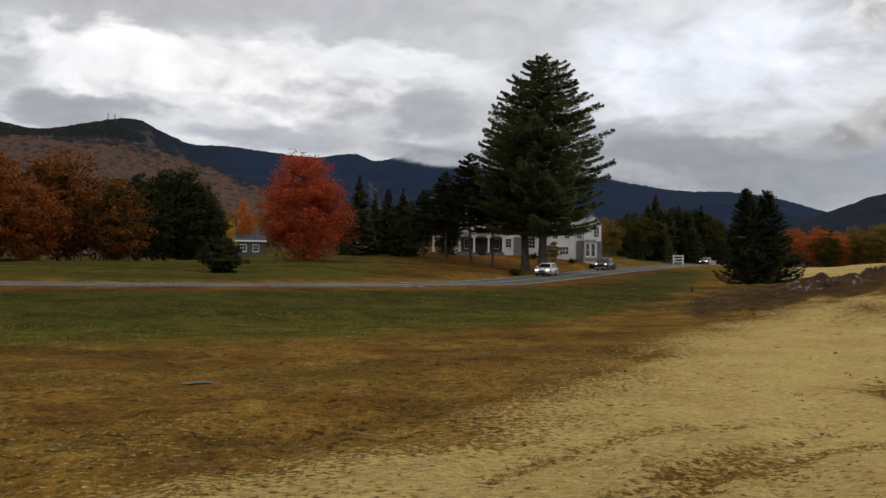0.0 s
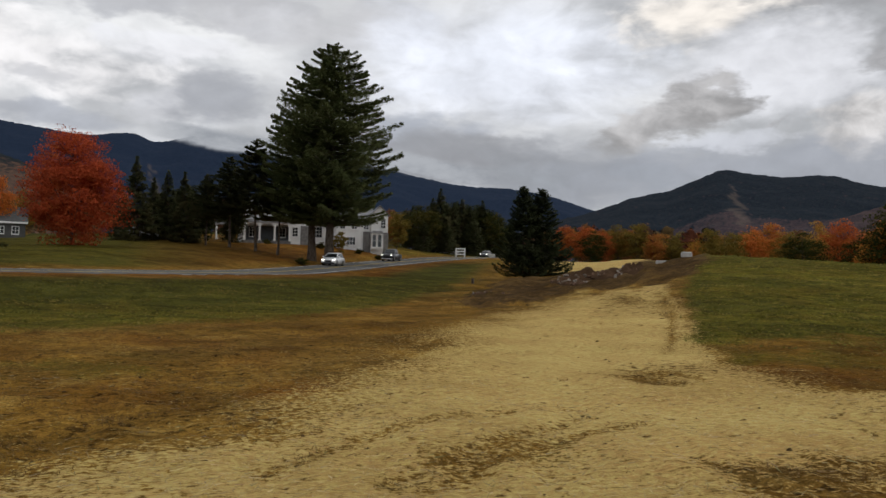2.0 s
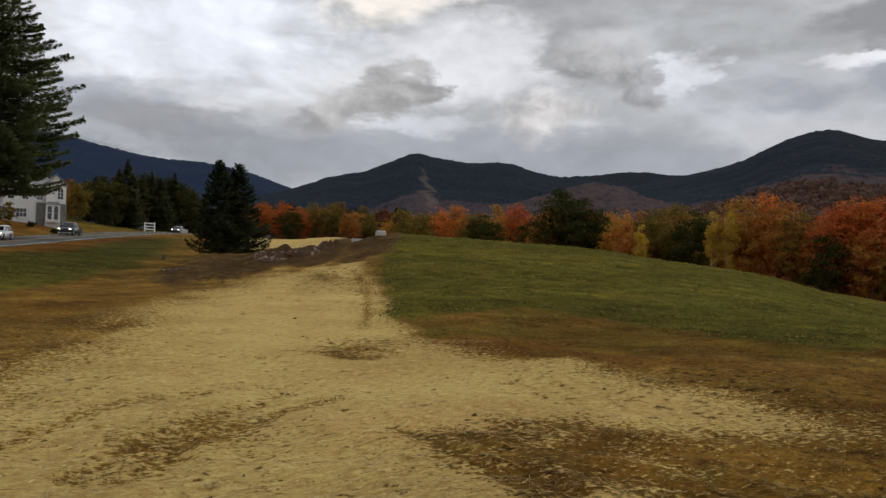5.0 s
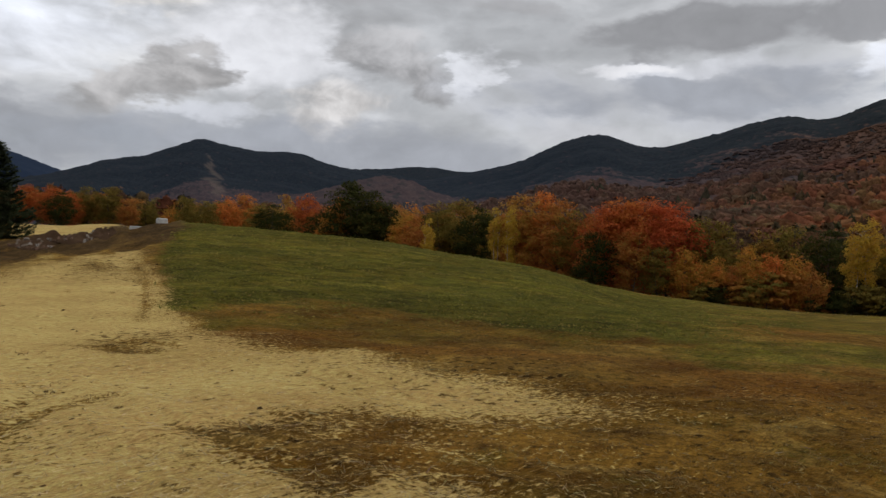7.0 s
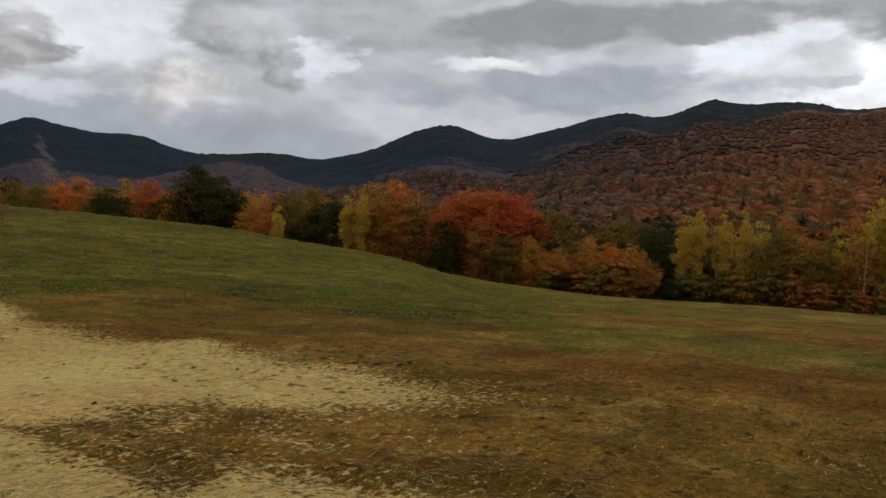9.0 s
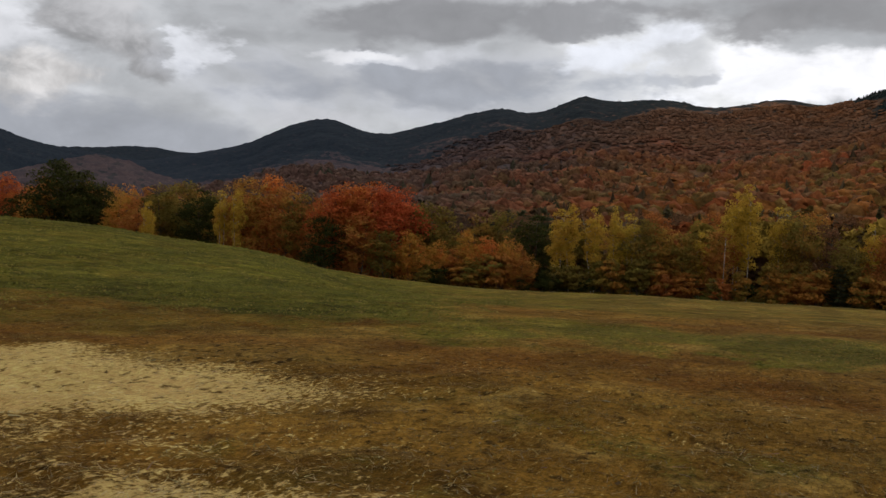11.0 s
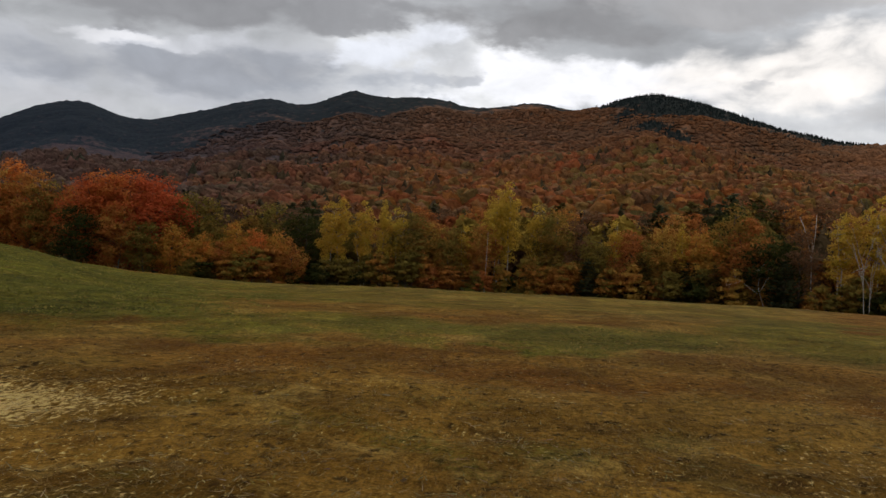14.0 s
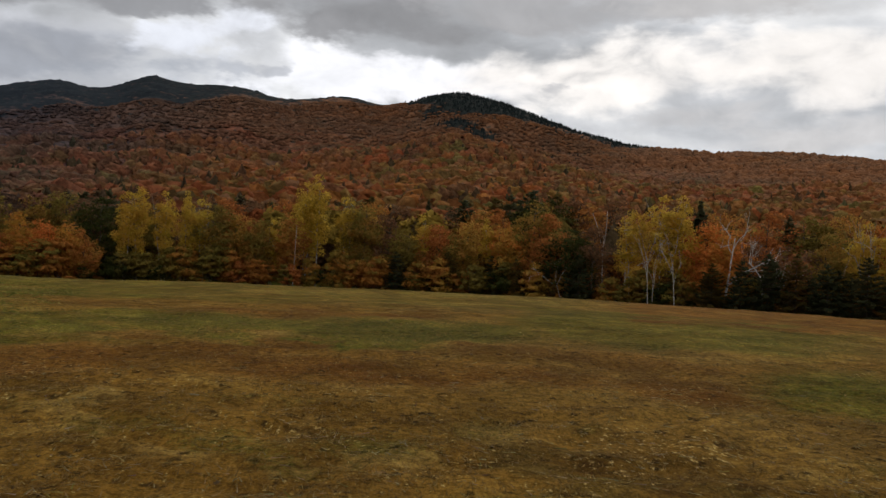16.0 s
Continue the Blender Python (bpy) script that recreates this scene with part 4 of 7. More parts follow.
def box_into(bm, low, high, bevel=0.0, m=None):
    x0, y0, z0 = low
    x1, y1, z1 = high
    made = bmesh.ops.create_cube(bm, size=1.0, matrix=Matrix.Translation(((x0 + x1) / 2, (y0 + y1) / 2, (z0 + z1) / 2)) @ Matrix.Diagonal((x1 - x0, y1 - y0, z1 - z0, 1)))
    if bevel:
        made = bmesh.ops.bevel(bm, geom=list({e for v in made["verts"] for e in v.link_edges}), offset=bevel, segments=1, affect="EDGES")
    if m is not None:
        bmesh.ops.transform(bm, matrix=m, verts=made["verts"])


def box_mesh(name, low, high, mat, bevel=0.0):
    bm = bmesh.new()
    box_into(bm, low, high, bevel)
    return bm_mesh(name, bm, mat)


def tube(points, radii, sides=6):
    """Corners and quads of a tapered, bent stem."""
    points, radii = np.asarray(points, float), np.asarray(radii, float)
    along = np.gradient(points, axis=0)
    along /= np.linalg.norm(along, axis=1)[:, None] + 1e-9
    ref = np.where(np.abs(along[:, 2:3]) > 0.9, np.array([[1.0, 0, 0]]), np.array([[0, 0, 1.0]]))
    u = np.cross(along, ref)
    u /= np.linalg.norm(u, axis=1)[:, None] + 1e-9
    v = np.cross(along, u)
    t = np.linspace(0, 2 * np.pi, sides, endpoint=False)
    ring = points[:, None] + radii[:, None, None] * (np.cos(t)[None, :, None] * u[:, None] + np.sin(t)[None, :, None] * v[:, None])
    n = len(points)
    i = np.arange(n - 1)[:, None] * sides
    j = np.arange(sides)[None]
    q = np.stack([i + j, i + (j + 1) % sides, i + sides + (j + 1) % sides, i + sides + j], -1).reshape(-1, 4)
    return ring.reshape(-1, 3), q


def join(pieces):
    verts, faces, k = [], [], 0
    for v, f in pieces:
        verts.append(v), faces.append(f + k)
        k += len(v)
    return np.concatenate(verts), np.concatenate(faces)


def leaves(centres, size, rng, flat=0.0, stretch=1.5, along=None, facing=None):
    """One small three-cornered leaf or spray at each centre, turned at random; flat: how far it lies level; facing: the side it shows."""
    n = len(centres)
    a = rng.normal(size=(n, 3))
    if along is not None:
        a = along + a * 0.35
    a[:, 2] *= 1 - 0.6 * flat
    a /= np.linalg.norm(a, axis=1)[:, None]
    up = rng.normal(size=(n, 3)) * (1 - flat) + np.array([0, 0, flat * 1.6])
    if facing is not None:
        up = up * 0.8 + facing
    b = np.cross(up, a)
    b /= np.linalg.norm(b, axis=1)[:, None] + 1e-9
    s = size * rng.uniform(0.6, 1.35, (n, 1))
    p, q = a * s * stretch * 0.5, b * s * 0.5
    bulge = np.cross(a, b) * s * 0.2
    v = np.stack([centres - p - q * 0.5 + bulge, centres + p * 0.4 - q * 0.7, centres + p * 0.6 + q * 0.9 + bulge], 1)
    if facing is not None:
        away = (np.cross(v[:, 1] - v[:, 0], v[:, 2] - v[:, 0]) * facing).sum(1) < 0
        v[away] = v[away][:, ::-1]
    return v.reshape(-1, 3), np.arange(n * 3).reshape(-1, 3)


def leaf_mesh(name, centres, size, rng, mat, facing, flat=0.35, stretch=1.5, along=None, attrs=(), jitter=0.15):
    """Leaves that are shaded as one soft mass: each takes the direction in which its bough faces."""
    facing = facing / (np.linalg.norm(facing, axis=1)[:, None] + 1e-9)
    v, f = leaves(centres, size, rng, flat, stretch, along, facing)
    me = plain_mesh(name, v, f, mat, True, attrs)
    tilt = facing + rng.normal(0, jitter, facing.shape)
    tilt /= np.linalg.norm(tilt, axis=1)[:, None]
    me.normals_split_custom_set_from_vertices(np.repeat(tilt, 3, 0).astype(np.float32))
    return me


def in_crown(n, rng, lumps, shape):
    """Points through a crown 1 high and about 1 wide, thicker towards its skin, in lumps with gaps between."""
    c = rng.normal(size=(lumps, 3))
    c /= np.linalg.norm(c, axis=1)[:, None]
    c *= rng.uniform(0.12, 1.0, (lumps, 1)) ** 0.6
    c[:, 2] = c[:, 2] * 0.5 + 0.5
    h = np.clip(c[:, 2], 0, 1)
    c[:, :2] *= shape(h)[:, None]
    size = rng.uniform(0.075, 0.16, lumps)
    k = rng.integers(0, lumps, n)
    p = rng.normal(size=(n, 3))
    p /= np.linalg.norm(p, axis=1)[:, None]
    p *= rng.uniform(0.25, 1.0, (n, 1)) ** 0.5
    out = c[k] + p * size[k][:, None] * np.array([1.1, 1.1, 0.5])
    return out, c, p * 1.15 + (out - np.array([0, 0, 0.35])) * np.array([0.8, 0.8, 0.7]) + np.array([0, 0, 0.12])


ROUND = lambda h: 0.10 + 0.29 * np.sqrt(np.clip(1 - (2 * h - 0.86) ** 2 / 1.35, 0.02, 1))
SLIM = lambda h: 0.06 + 0.24 * np.sin(np.clip(h * 0.92 + 0.1, 0, 1) * np.pi) ** 0.7
BUSH = lambda h: 0.38 * np.sqrt(np.clip(1 - h**2.2, 0.03, 1))


def broadleaf(name, colour, height, wide, clear, bark, seed, count=3600, leaf=0.34, shape=ROUND, lumps=46, stems=1, thick=0.0135):
    """Trunk with limbs, and a crown of small leaves: a trunk mesh and a crown mesh, base at the origin."""
    rng = np.random.default_rng(seed)
    crown_h = height * (1 - clear)
    pts, centres, facing = in_crown(count, rng, lumps, shape)
    scale = np.array([wide, wide, crown_h])
    pts, centres = pts * scale + [0, 0, height * clear], centres * scale + [0, 0, height * clear]
    drop = wave_noise(pts[:, 0] + 3 * pts[:, 2], pts[:, 1], 2.2, seed + 5, 2) > 0.32
    pts, facing = pts[~drop], facing[~drop]
    pts[:, 2] = np.maximum(pts[:, 2], 0.15)
    crown = leaf_mesh(name + "_crown", pts, leaf, rng, LEAF[colour], facing)
    pieces = []
    for s in range(stems):
        off = rng.normal(0, 0.35, 2) * (stems > 1)
        lean = rng.normal(0, 0.05 + 0.05 * (stems > 1), 2)
        zs = np.linspace(0, height * 0.93, 9)
        wob = rng.normal(0, 0.012 * height, (9, 2)) * np.linspace(0, 1, 9)[:, None]
        spine = np.stack([off[0] + lean[0] * zs + wob[:, 0], off[1] + lean[1] * zs + wob[:, 1], zs - 0.25], -1)
        girth = thick * height / stems**0.3
        rad = girth * np.linspace(1, 0.12, 9)
        rad[0] *= 1.35
        pieces.append(tube(spine, rad, 7))
        for c in centres[rng.permutation(len(centres))[: 16 // stems + 4]]:
            base_z = np.clip(c[2] - np.hypot(c[0], c[1]) * rng.uniform(0.5, 1.0), height * max(clear * 0.8, 0.12), height * 0.85)
            base = np.array([np.interp(base_z, zs, spine[:, 0]), np.interp(base_z, zs, spine[:, 1]), base_z])
            t = np.linspace(0, 1, 4)[:, None]
            mid = (base + c) / 2 + [0, 0, -0.1 * np.hypot(c[0], c[1])]
            limb = (1 - t) ** 2 * base + 2 * t * (1 - t) * mid + t**2 * c
            pieces.append(tube(limb, girth * 0.42 * np.linspace(1, 0.15, 4), 4))
    trunk = plain_mesh(name + "_trunk", *join(pieces), bark, True)
    return trunk, crown


def conifer(name, colour, height, wide, clear, seed, whorl=0.5, arms=6, spray=0.42, droop=0.15, gaps=0.1, power=0.8, lift=0.0, density=1.0, lopsided=0.0, dome=1.0, girth=0.0125, fluff=0.12, waist=1.0, long=1.9):
    """Trunk with whorls of boughs that carry sprays of needles."""
    rng = np.random.default_rng(seed)
    zs = np.linspace(0, height, 10)
    wob = np.cumsum(rng.normal(0, 0.004 * height, (10, 2)), 0)
    wob -= wob[0]
    rad = girth * height * np.linspace(1, 0.06, 10) ** 0.9
    rad[0] *= 1.3
    spine = np.stack([wob[:, 0], wob[:, 1], zs - 0.3], -1)
    pieces, cen, ways = [tube(spine, rad, 8)], [], []
    z = height * clear
    while z < height * 0.985:
        f = (z - height * clear) / (height * (1 - clear))
        reach = 0.5 * wide * (1 - f**dome) ** power * (0.55 + 0.45 * min(1, f * 6 + 0.35)) * (waist + (1 - waist) * min(1, f / 0.3))
        for k in range(arms if f < 0.9 else 4):
            if rng.random() < gaps:
                continue
            turn = rng.uniform(0, 2 * np.pi)
            length = max(0.25, reach * rng.uniform(0.7, 1.1) * (1 + lopsided * np.sin(turn * 2 + z)))
            z0 = z + rng.normal(0, whorl * 0.3)
            x0, y0 = np.interp(z0, zs, wob[:, 0]), np.interp(z0, zs, wob[:, 1])
            t = np.linspace(0, 1, 5)
            sag = -droop * length * np.sin(t * 1.9) + (lift + 0.22 * droop) * length * t**2.2 + (0.03 + 0.34 * f) * length * t * (1 if droop < 0.3 else 0.25)
            side = 0.12 * length * rng.normal() * t**2
            bx = x0 + np.cos(turn) * length * t - np.sin(turn) * side
            by = y0 + np.sin(turn) * length * t + np.cos(turn) * side
            bough = np.stack([bx, by, z0 + sag], -1)
            pieces.append(tube(bough[::2], 0.02 * length**0.8 * np.linspace(1, 0.2, 3) + 0.004, 3))
            n = max(4, int(density * length * 24))
            u = rng.uniform(0.16, 1.02, n) ** 0.75
            w = (0.36 * length * (1.08 - u) * np.minimum(1, u * 3) + 0.08) * rng.uniform(-1, 1, n)
            px, py, pz = np.interp(u, t, bx), np.interp(u, t, by), np.interp(u, t, bough[:, 2])
            cen.append(np.stack([px - np.sin(turn) * w, py + np.cos(turn) * w, pz - 0.12 * np.abs(w) + rng.normal(fluff * 0.4, fluff, n) * (0.4 + 0.6 * u)], -1))
            out = np.stack([np.cos(turn) - np.sin(turn) * np.sign(w) * 0.8, np.sin(turn) + np.cos(turn) * np.sign(w) * 0.8, np.full(n, 0.05 + lift * 0.8)], -1)
            ways.append(out)
        z += whorl * rng.uniform(0.75, 1.25) * (0.65 + 0.35 * (1 - f))
    top = np.stack([np.full(14, wob[-1, 0]), np.full(14, wob[-1, 1]), np.linspace(height * 0.95, height, 14)], -1)
    cen.append(top + rng.normal(0, 0.05, (14, 3))), ways.append(rng.normal(size=(14, 3)) + [0, 0, 1.2])
    cen, ways = np.concatenate(cen), np.concatenate(ways)
    facing = cen * np.array([1, 1, 0]) / (0.3 * wide) + np.array([0, 0, 0.9])
    crown = leaf_mesh(name + "_crown", cen, spray, rng, LEAF[colour], facing, 0.45, long, ways)
    trunk = plain_mesh(name + "_trunk", *join(pieces), BARK, True)
    return trunk, crown


def layered_conifer(name, colour, height, reach, clear, seed, whorl=0.85, arms=8, spray=0.24, long=2.2, droop=0.05, lift=0.10, density=60, girth=0.0195, spread=0.30, ragged=0.28, rise=0.4):
    """A conifer whose boughs stand in level tiers: each bough a flat plume of needle sprays. reach: the boughs' length by height (0 to 1)."""
    rng = np.random.default_rng(seed)
    zs = np.linspace(0, height, 10)
    wob = np.cumsum(rng.normal(0, 0.004 * height, (10, 2)), 0)
    wob -= wob[0]
    rad = girth * height * np.linspace(1, 0.06, 10) ** 0.9
    rad[0] *= 1.3
    pieces, cen, ways, radial = [tube(np.stack([wob[:, 0], wob[:, 1], zs - 0.3], -1), rad, 8)], [], [], []
    z, first = height * clear, 0.0
    while z < height * 0.985:
        h = z / height
        first += 2.4
        n_arms = arms if h < 0.9 else max(4, arms - 3)
        for k in range(n_arms):
            turn = first + 2 * np.pi * k / n_arms + rng.normal(0, 0.28)
            length = max(0.3, reach(h) * rng.uniform(1 - ragged, 1.06))
            z0 = z + rng.normal(0, whorl * 0.16)
            x0, y0 = np.interp(z0, zs, wob[:, 0]), np.interp(z0, zs, wob[:, 1])
            t = np.linspace(0, 1, 6)
            sag = length * (rise * h**2.5 * t + lift * t**3 - droop * np.sin(np.pi * t) - droop * t)
            side = 0.10 * length * rng.normal() * t**2
            bx, by = x0 + np.cos(turn) * length * t - np.sin(turn) * side, y0 + np.sin(turn) * length * t + np.cos(turn) * side
            pieces.append(tube(np.stack([bx, by, z0 + sag], -1)[::2], 0.018 * length**0.8 * np.linspace(1, 0.2, 3) + 0.004, 3))
            n = max(8, int(density * length))
            u = 0.12 + 0.9 * rng.uniform(0, 1, n) ** 0.72
            # side twigs: the plume is feathered, not an even plate
            twig = rng.integers(0, max(3, int(length * 2.2)), n)
            u = np.clip(u + 0.05 * np.sin(twig * 2.7), 0.1, 1.03)
            w = spread * length * np.clip(1.06 - u, 0.03, 1) ** 0.8 * np.minimum(1, u * 2.4) * np.sign(np.sin(twig * 5.1 + 0.5)) * rng.uniform(0, 1, n)
            cen.append(np.stack([np.interp(u, t, bx) - np.sin(turn) * w, np.interp(u, t, by) + np.cos(turn) * w, np.interp(u, t, z0 + sag) - 0.10 * np.abs(w) + rng.normal(0.03, 0.07, n) * (0.6 + 0.12 * length)], -1))
            ways.append(np.stack([np.cos(turn) - np.sin(turn) * np.sign(w) * 0.6, np.sin(turn) + np.cos(turn) * np.sign(w) * 0.6, np.full(n, 0.15 + lift)], -1))
            radial.append(np.tile([np.cos(turn) * 0.55, np.sin(turn) * 0.55, 1.0], (n, 1)))
        z += whorl * rng.uniform(0.8, 1.2) * (0.6 + 0.4 * (1 - h))
    tip = 40
    cen.append(np.stack([np.full(tip, wob[-1, 0]), np.full(tip, wob[-1, 1]), np.linspace(height * 0.955, height, tip)], -1) + rng.normal(0, 0.06, (tip, 3)))
    ways.append(rng.normal(size=(tip, 3)) * 0.5 + [0, 0, 1.2]), radial.append(rng.normal(size=(tip, 3)))
    cen, ways, radial = np.concatenate(cen), np.concatenate(ways), np.concatenate(radial)
    crown = leaf_mesh(name + "_crown", cen, spray, rng, LEAF[colour], radial, 0.45, long, ways)
    return plain_mesh(name + "_trunk", *join(pieces), BARK, True), crown


class Kind:
    """One built tree, set again and again at other places and sizes."""

    def __init__(self, name, label, meshes, height):
        self.name, self.label, self.meshes, self.height = name, label, meshes, height

    def plant(self, turned, r, height, spread=1.0, spin=None, group="", label="", sink=0.1):
        x, y = spot(turned, r)
        s = height / self.height
        ob = new(self.name)
        ob.empty_display_size = 0.3
        spin = random.uniform(0, 360) if spin is None else spin
        ob.matrix_basis = pose(x, y, land_z(x, y) - sink, 0, 0, spin) @ Matrix.Diagonal((s * spread, s * spread, s, 1))
        tagged(ob, label or self.label, "tree", group)
        part("trunk", self.meshes[0], ob)
        part("crown", self.meshes[1], ob)
        return ob


def kinds(name, label, n, make, height):
    return [Kind(name, label, make(i), height) for i in range(n)]


MAPLE_RED = kinds("maple_tree", "tall maple with bright red-orange autumn leaves at the field edge", 2, lambda i: broadleaf("maple", "red", 15, 12.5, 0.03, BARK, 100 + i, 19000, 0.27, ROUND, 170), 15)
MAPLE_ORANGE = kinds("maple_tree", "maple with orange autumn leaves in the row of trees", 3, lambda i: broadleaf("maple", "orange", 12, 10, 0.02, BARK, 120 + i, 11000, 0.28, ROUND, 125), 12)
RUST = kinds("oak_tree", "oak with rust-brown autumn leaves in the row of trees", 3, lambda i: broadleaf("oak", "rust", 13, 10, 0.05, BARK, 140 + i, 11000, 0.28, ROUND, 115), 13)
BIRCH = kinds("birch_tree", "slender birch with yellow leaves and pale trunk", 4, lambda i: broadleaf("birch", "yellow", 15, 8.0, 0.24, BIRCH_BARK, 160 + i, 8000, 0.24, SLIM, 85, 1 + i % 2, 0.0085), 15)
OLIVE = kinds("ash_tree", "ash with olive-green and yellow turning leaves", 3, lambda i: broadleaf("ash", "olive", 13, 10, 0.04, BARK, 180 + i, 11000, 0.28, ROUND, 115), 13)
GREEN = kinds("oak_tree", "broad dark green oak still in leaf", 2, lambda i: broadleaf("green_oak", "green", 13, 12.5, 0.03, BARK, 200 + i, 12000, 0.3, ROUND, 120), 13)
BROWN = kinds("bare_tree", "nearly bare tree with brown twigs", 2, lambda i: broadleaf("bare", "brown", 13, 9, 0.12, BARK, 220 + i, 5000, 0.24, ROUND, 60), 13)
SHRUB = kinds("shrub", "low rust and green shrub under the wood's edge", 4, lambda i: broadleaf("shrub", ("shrub", "rust", "olive", "green")[i], 4, 5, 0.0, BARK, 240 + i, 4200, 0.23, BUSH, 40, 3), 4)
FIR = kinds("fir_tree", "dark green fir among the autumn trees", 3, lambda i: conifer("fir", "fir", 12, 6.4, 0.03, 260 + i, 0.45, 7, 0.27, 0.35, 0.05, 0.8, 0.0, 1.3), 12)
HEMLOCK_SPREAD = lambda h: 0.3 + 3.4 * (1 - h) ** 0.7
HEMLOCK = kinds("hemlock_tree", "low dark hemlock with layered boughs to the ground", 3, lambda i: layered_conifer("hemlock", ("fir", "fir", "brush")[i], 8, HEMLOCK_SPREAD, 0.03, 280 + i, 0.62, 8, 0.22, 1.9, droop=0.12, lift=0.06, density=42, girth=0.012, spread=0.42, ragged=0.5, rise=0.18), 8)
EGG = lambda h: 0.13 + 0.27 * np.sqrt(np.clip(1 - (2 * h - 0.8) ** 2 / 1.45, 0.02, 1))
CONE = lambda h: 0.06 + 0.34 * np.clip(1.02 - h, 0, 1) ** 0.6
LAWN_MAPLE = Kind("maple_tree", "dense round maple in bright red autumn leaf on the lawn", broadleaf("lawn_maple", "crimson", 14, 12.6, 0.0, BARK, 311, 60000, 0.19, EGG, 300), 14)
HEDGE_MAPLE = kinds("maple_tree", "broad maple with dark orange leaves down to the lawn", 2, lambda i: broadleaf("hedge_maple", "ember", 13, 13, 0.0, BARK, 321 + i, 20000, 0.33, EGG, 200), 13)
CEDAR = kinds("cedar_tree", "dense dark cedar in the hedge behind the lawn", 2, lambda i: broadleaf("cedar", "cedar", 12, 8.5, 0.0, BARK, 331 + i, 11000, 0.35, CONE, 150), 12)


# ---------------------------------------------------------------- the great pines, the spruce, the trees of the lawn
PINE_SPREAD = lambda h: float(curve(np.clip(h, 0.15, 1), [0.15, 0.3, 0.45, 0.58, 0.7, 0.8, 0.9, 0.96, 1.0], [6.8, 7.9, 9.0, 8.8, 7.4, 5.8, 3.8, 2.1, 0.5]))
SIDE_SPREAD = lambda h: float(curve(np.clip(h, 0.2, 1), [0.2, 0.4, 0.6, 0.8, 0.93, 1.0], [6.0, 6.8, 5.6, 3.6, 1.6, 0.4]))
SPRUCE_SPREAD = lambda h: 0.25 + 3.3 * (1 - h) ** 0.85 * min(1.0, 0.72 + 2.2 * h)
SCOTS_SPREAD = lambda h: float(curve(np.clip(h, 0.2, 1), [0.2, 0.4, 0.6, 0.8, 0.92, 1.0], [3.6, 4.6, 4.3, 3.0, 1.6, 0.5]))
pine_main = Kind("white_pine_tree", "very tall white pine with dark layered boughs beside the road", layered_conifer("pine", "pine", 27, PINE_SPREAD, 0.205, 5, 0.80, 9, 0.24, 2.0, density=66, lift=0.09, droop=0.05, rise=0.16, spread=0.36, girth=0.022), 27)
pine_side = Kind("white_pine_tree", "tall white pine standing close behind its twin by the road", layered_conifer("pine_side", "pine", 22, SIDE_SPREAD, 0.24, 6, 0.85, 8, 0.25, 2.0, density=60, lift=0.08, rise=0.16, spread=0.36, girth=0.024), 22)
pine_main.plant(6.7, 110, 28.5, 0.97, 20)
pine_side.plant(5.55, 113, 21.5, 1.05, 75)
spruce_a = Kind("spruce_tree", "dense dark spruce with boughs down to the ground", layered_conifer("spruce", "spruce", 10, SPRUCE_SPREAD, 0.06, 8, 0.42, 9, 0.17, 1.9, droop=0.10, lift=0.22, density=60, girth=0.013, spread=0.4, ragged=0.3, rise=0.3), 10)
spruce_a.plant(19.85, 84, 9.0, 1.15, 10)
spruce_a.plant(20.9, 85.5, 8.7, 1.3, 130)
scots = kinds("scots_pine_tree", "dense dark pine in front of the inn", 2, lambda i: layered_conifer("scots", "fir", 16, SCOTS_SPREAD, 0.36, 300 + i, 0.75, 8, 0.27, 2.0, density=60, girth=0.014, ragged=0.45, lift=0.06, rise=0.2, spread=0.4), 16)
for turned, r, h, w in ((1.9, 118, 15.2, 0.95), (0.2, 121, 12.6, 1.1), (3.3, 116, 13.0, 1.0), (-1.3, 124, 10.0, 1.0)):
    scots[int(h) % 2].plant(turned, r, h, w)
for turned, r, h in ((-3.2, 137, 8.0), (-2.2, 138, 8.6), (-1.4, 136, 8.2), (-4.2, 139, 7.2), (0.4, 131, 9.0)):
    CEDAR[int(r) % 2].plant(turned, r, h, 0.9, label="dark dense evergreen beside the inn")
for turned, r, h in ((-5.5, 128, 12.0), (-3.7, 132, 10.5), (-2.6, 128, 10.2), (-4.6, 136, 9.5), (-6.5, 140, 9)):
    FIR[int(r) % 3].plant(turned, r, h, 1.1, label="dark pointed fir behind the lawn")
LAWN_MAPLE.plant(-9.3, 105, 14.6, 1.0, 40, sink=0.9)
for turned, r, h, w, kind in ((-24.4, 98, 12.4, 1.0, HEDGE_MAPLE[0]), (-28.5, 94, 11.5, 1.0, HEDGE_MAPLE[1]), (-21.2, 92, 9.0, 1.0, HEDGE_MAPLE[0]), (-26.0, 90, 8.0, 1.1, HEDGE_MAPLE[1]), (-32, 95, 12, 1.0, HEDGE_MAPLE[0]), (-36, 96, 12, 1.0, HEDGE_MAPLE[1]),
                              (-13.2, 152, 9.6, 0.7, MAPLE_ORANGE[1]), (-12.0, 165, 8.5, 0.9, OLIVE[0]), (-14.6, 165, 9, 0.9, OLIVE[1]), (-14.0, 84, 4.6, 0.7, BIRCH[1])):
    kind.plant(turned, r, h, w)
for turned, r, h in ((-18.2, 106, 11.0), (-16.7, 107, 11.6), (-19.8, 106, 10.4), (-15.4, 110, 8.6), (-17.4, 112, 11.0), (-21.0, 110, 10.0), (-18.9, 104, 9.5), (-16.0, 105, 9.6)):
    CEDAR[int(r) % 2].plant(turned, r, h, 1.1)
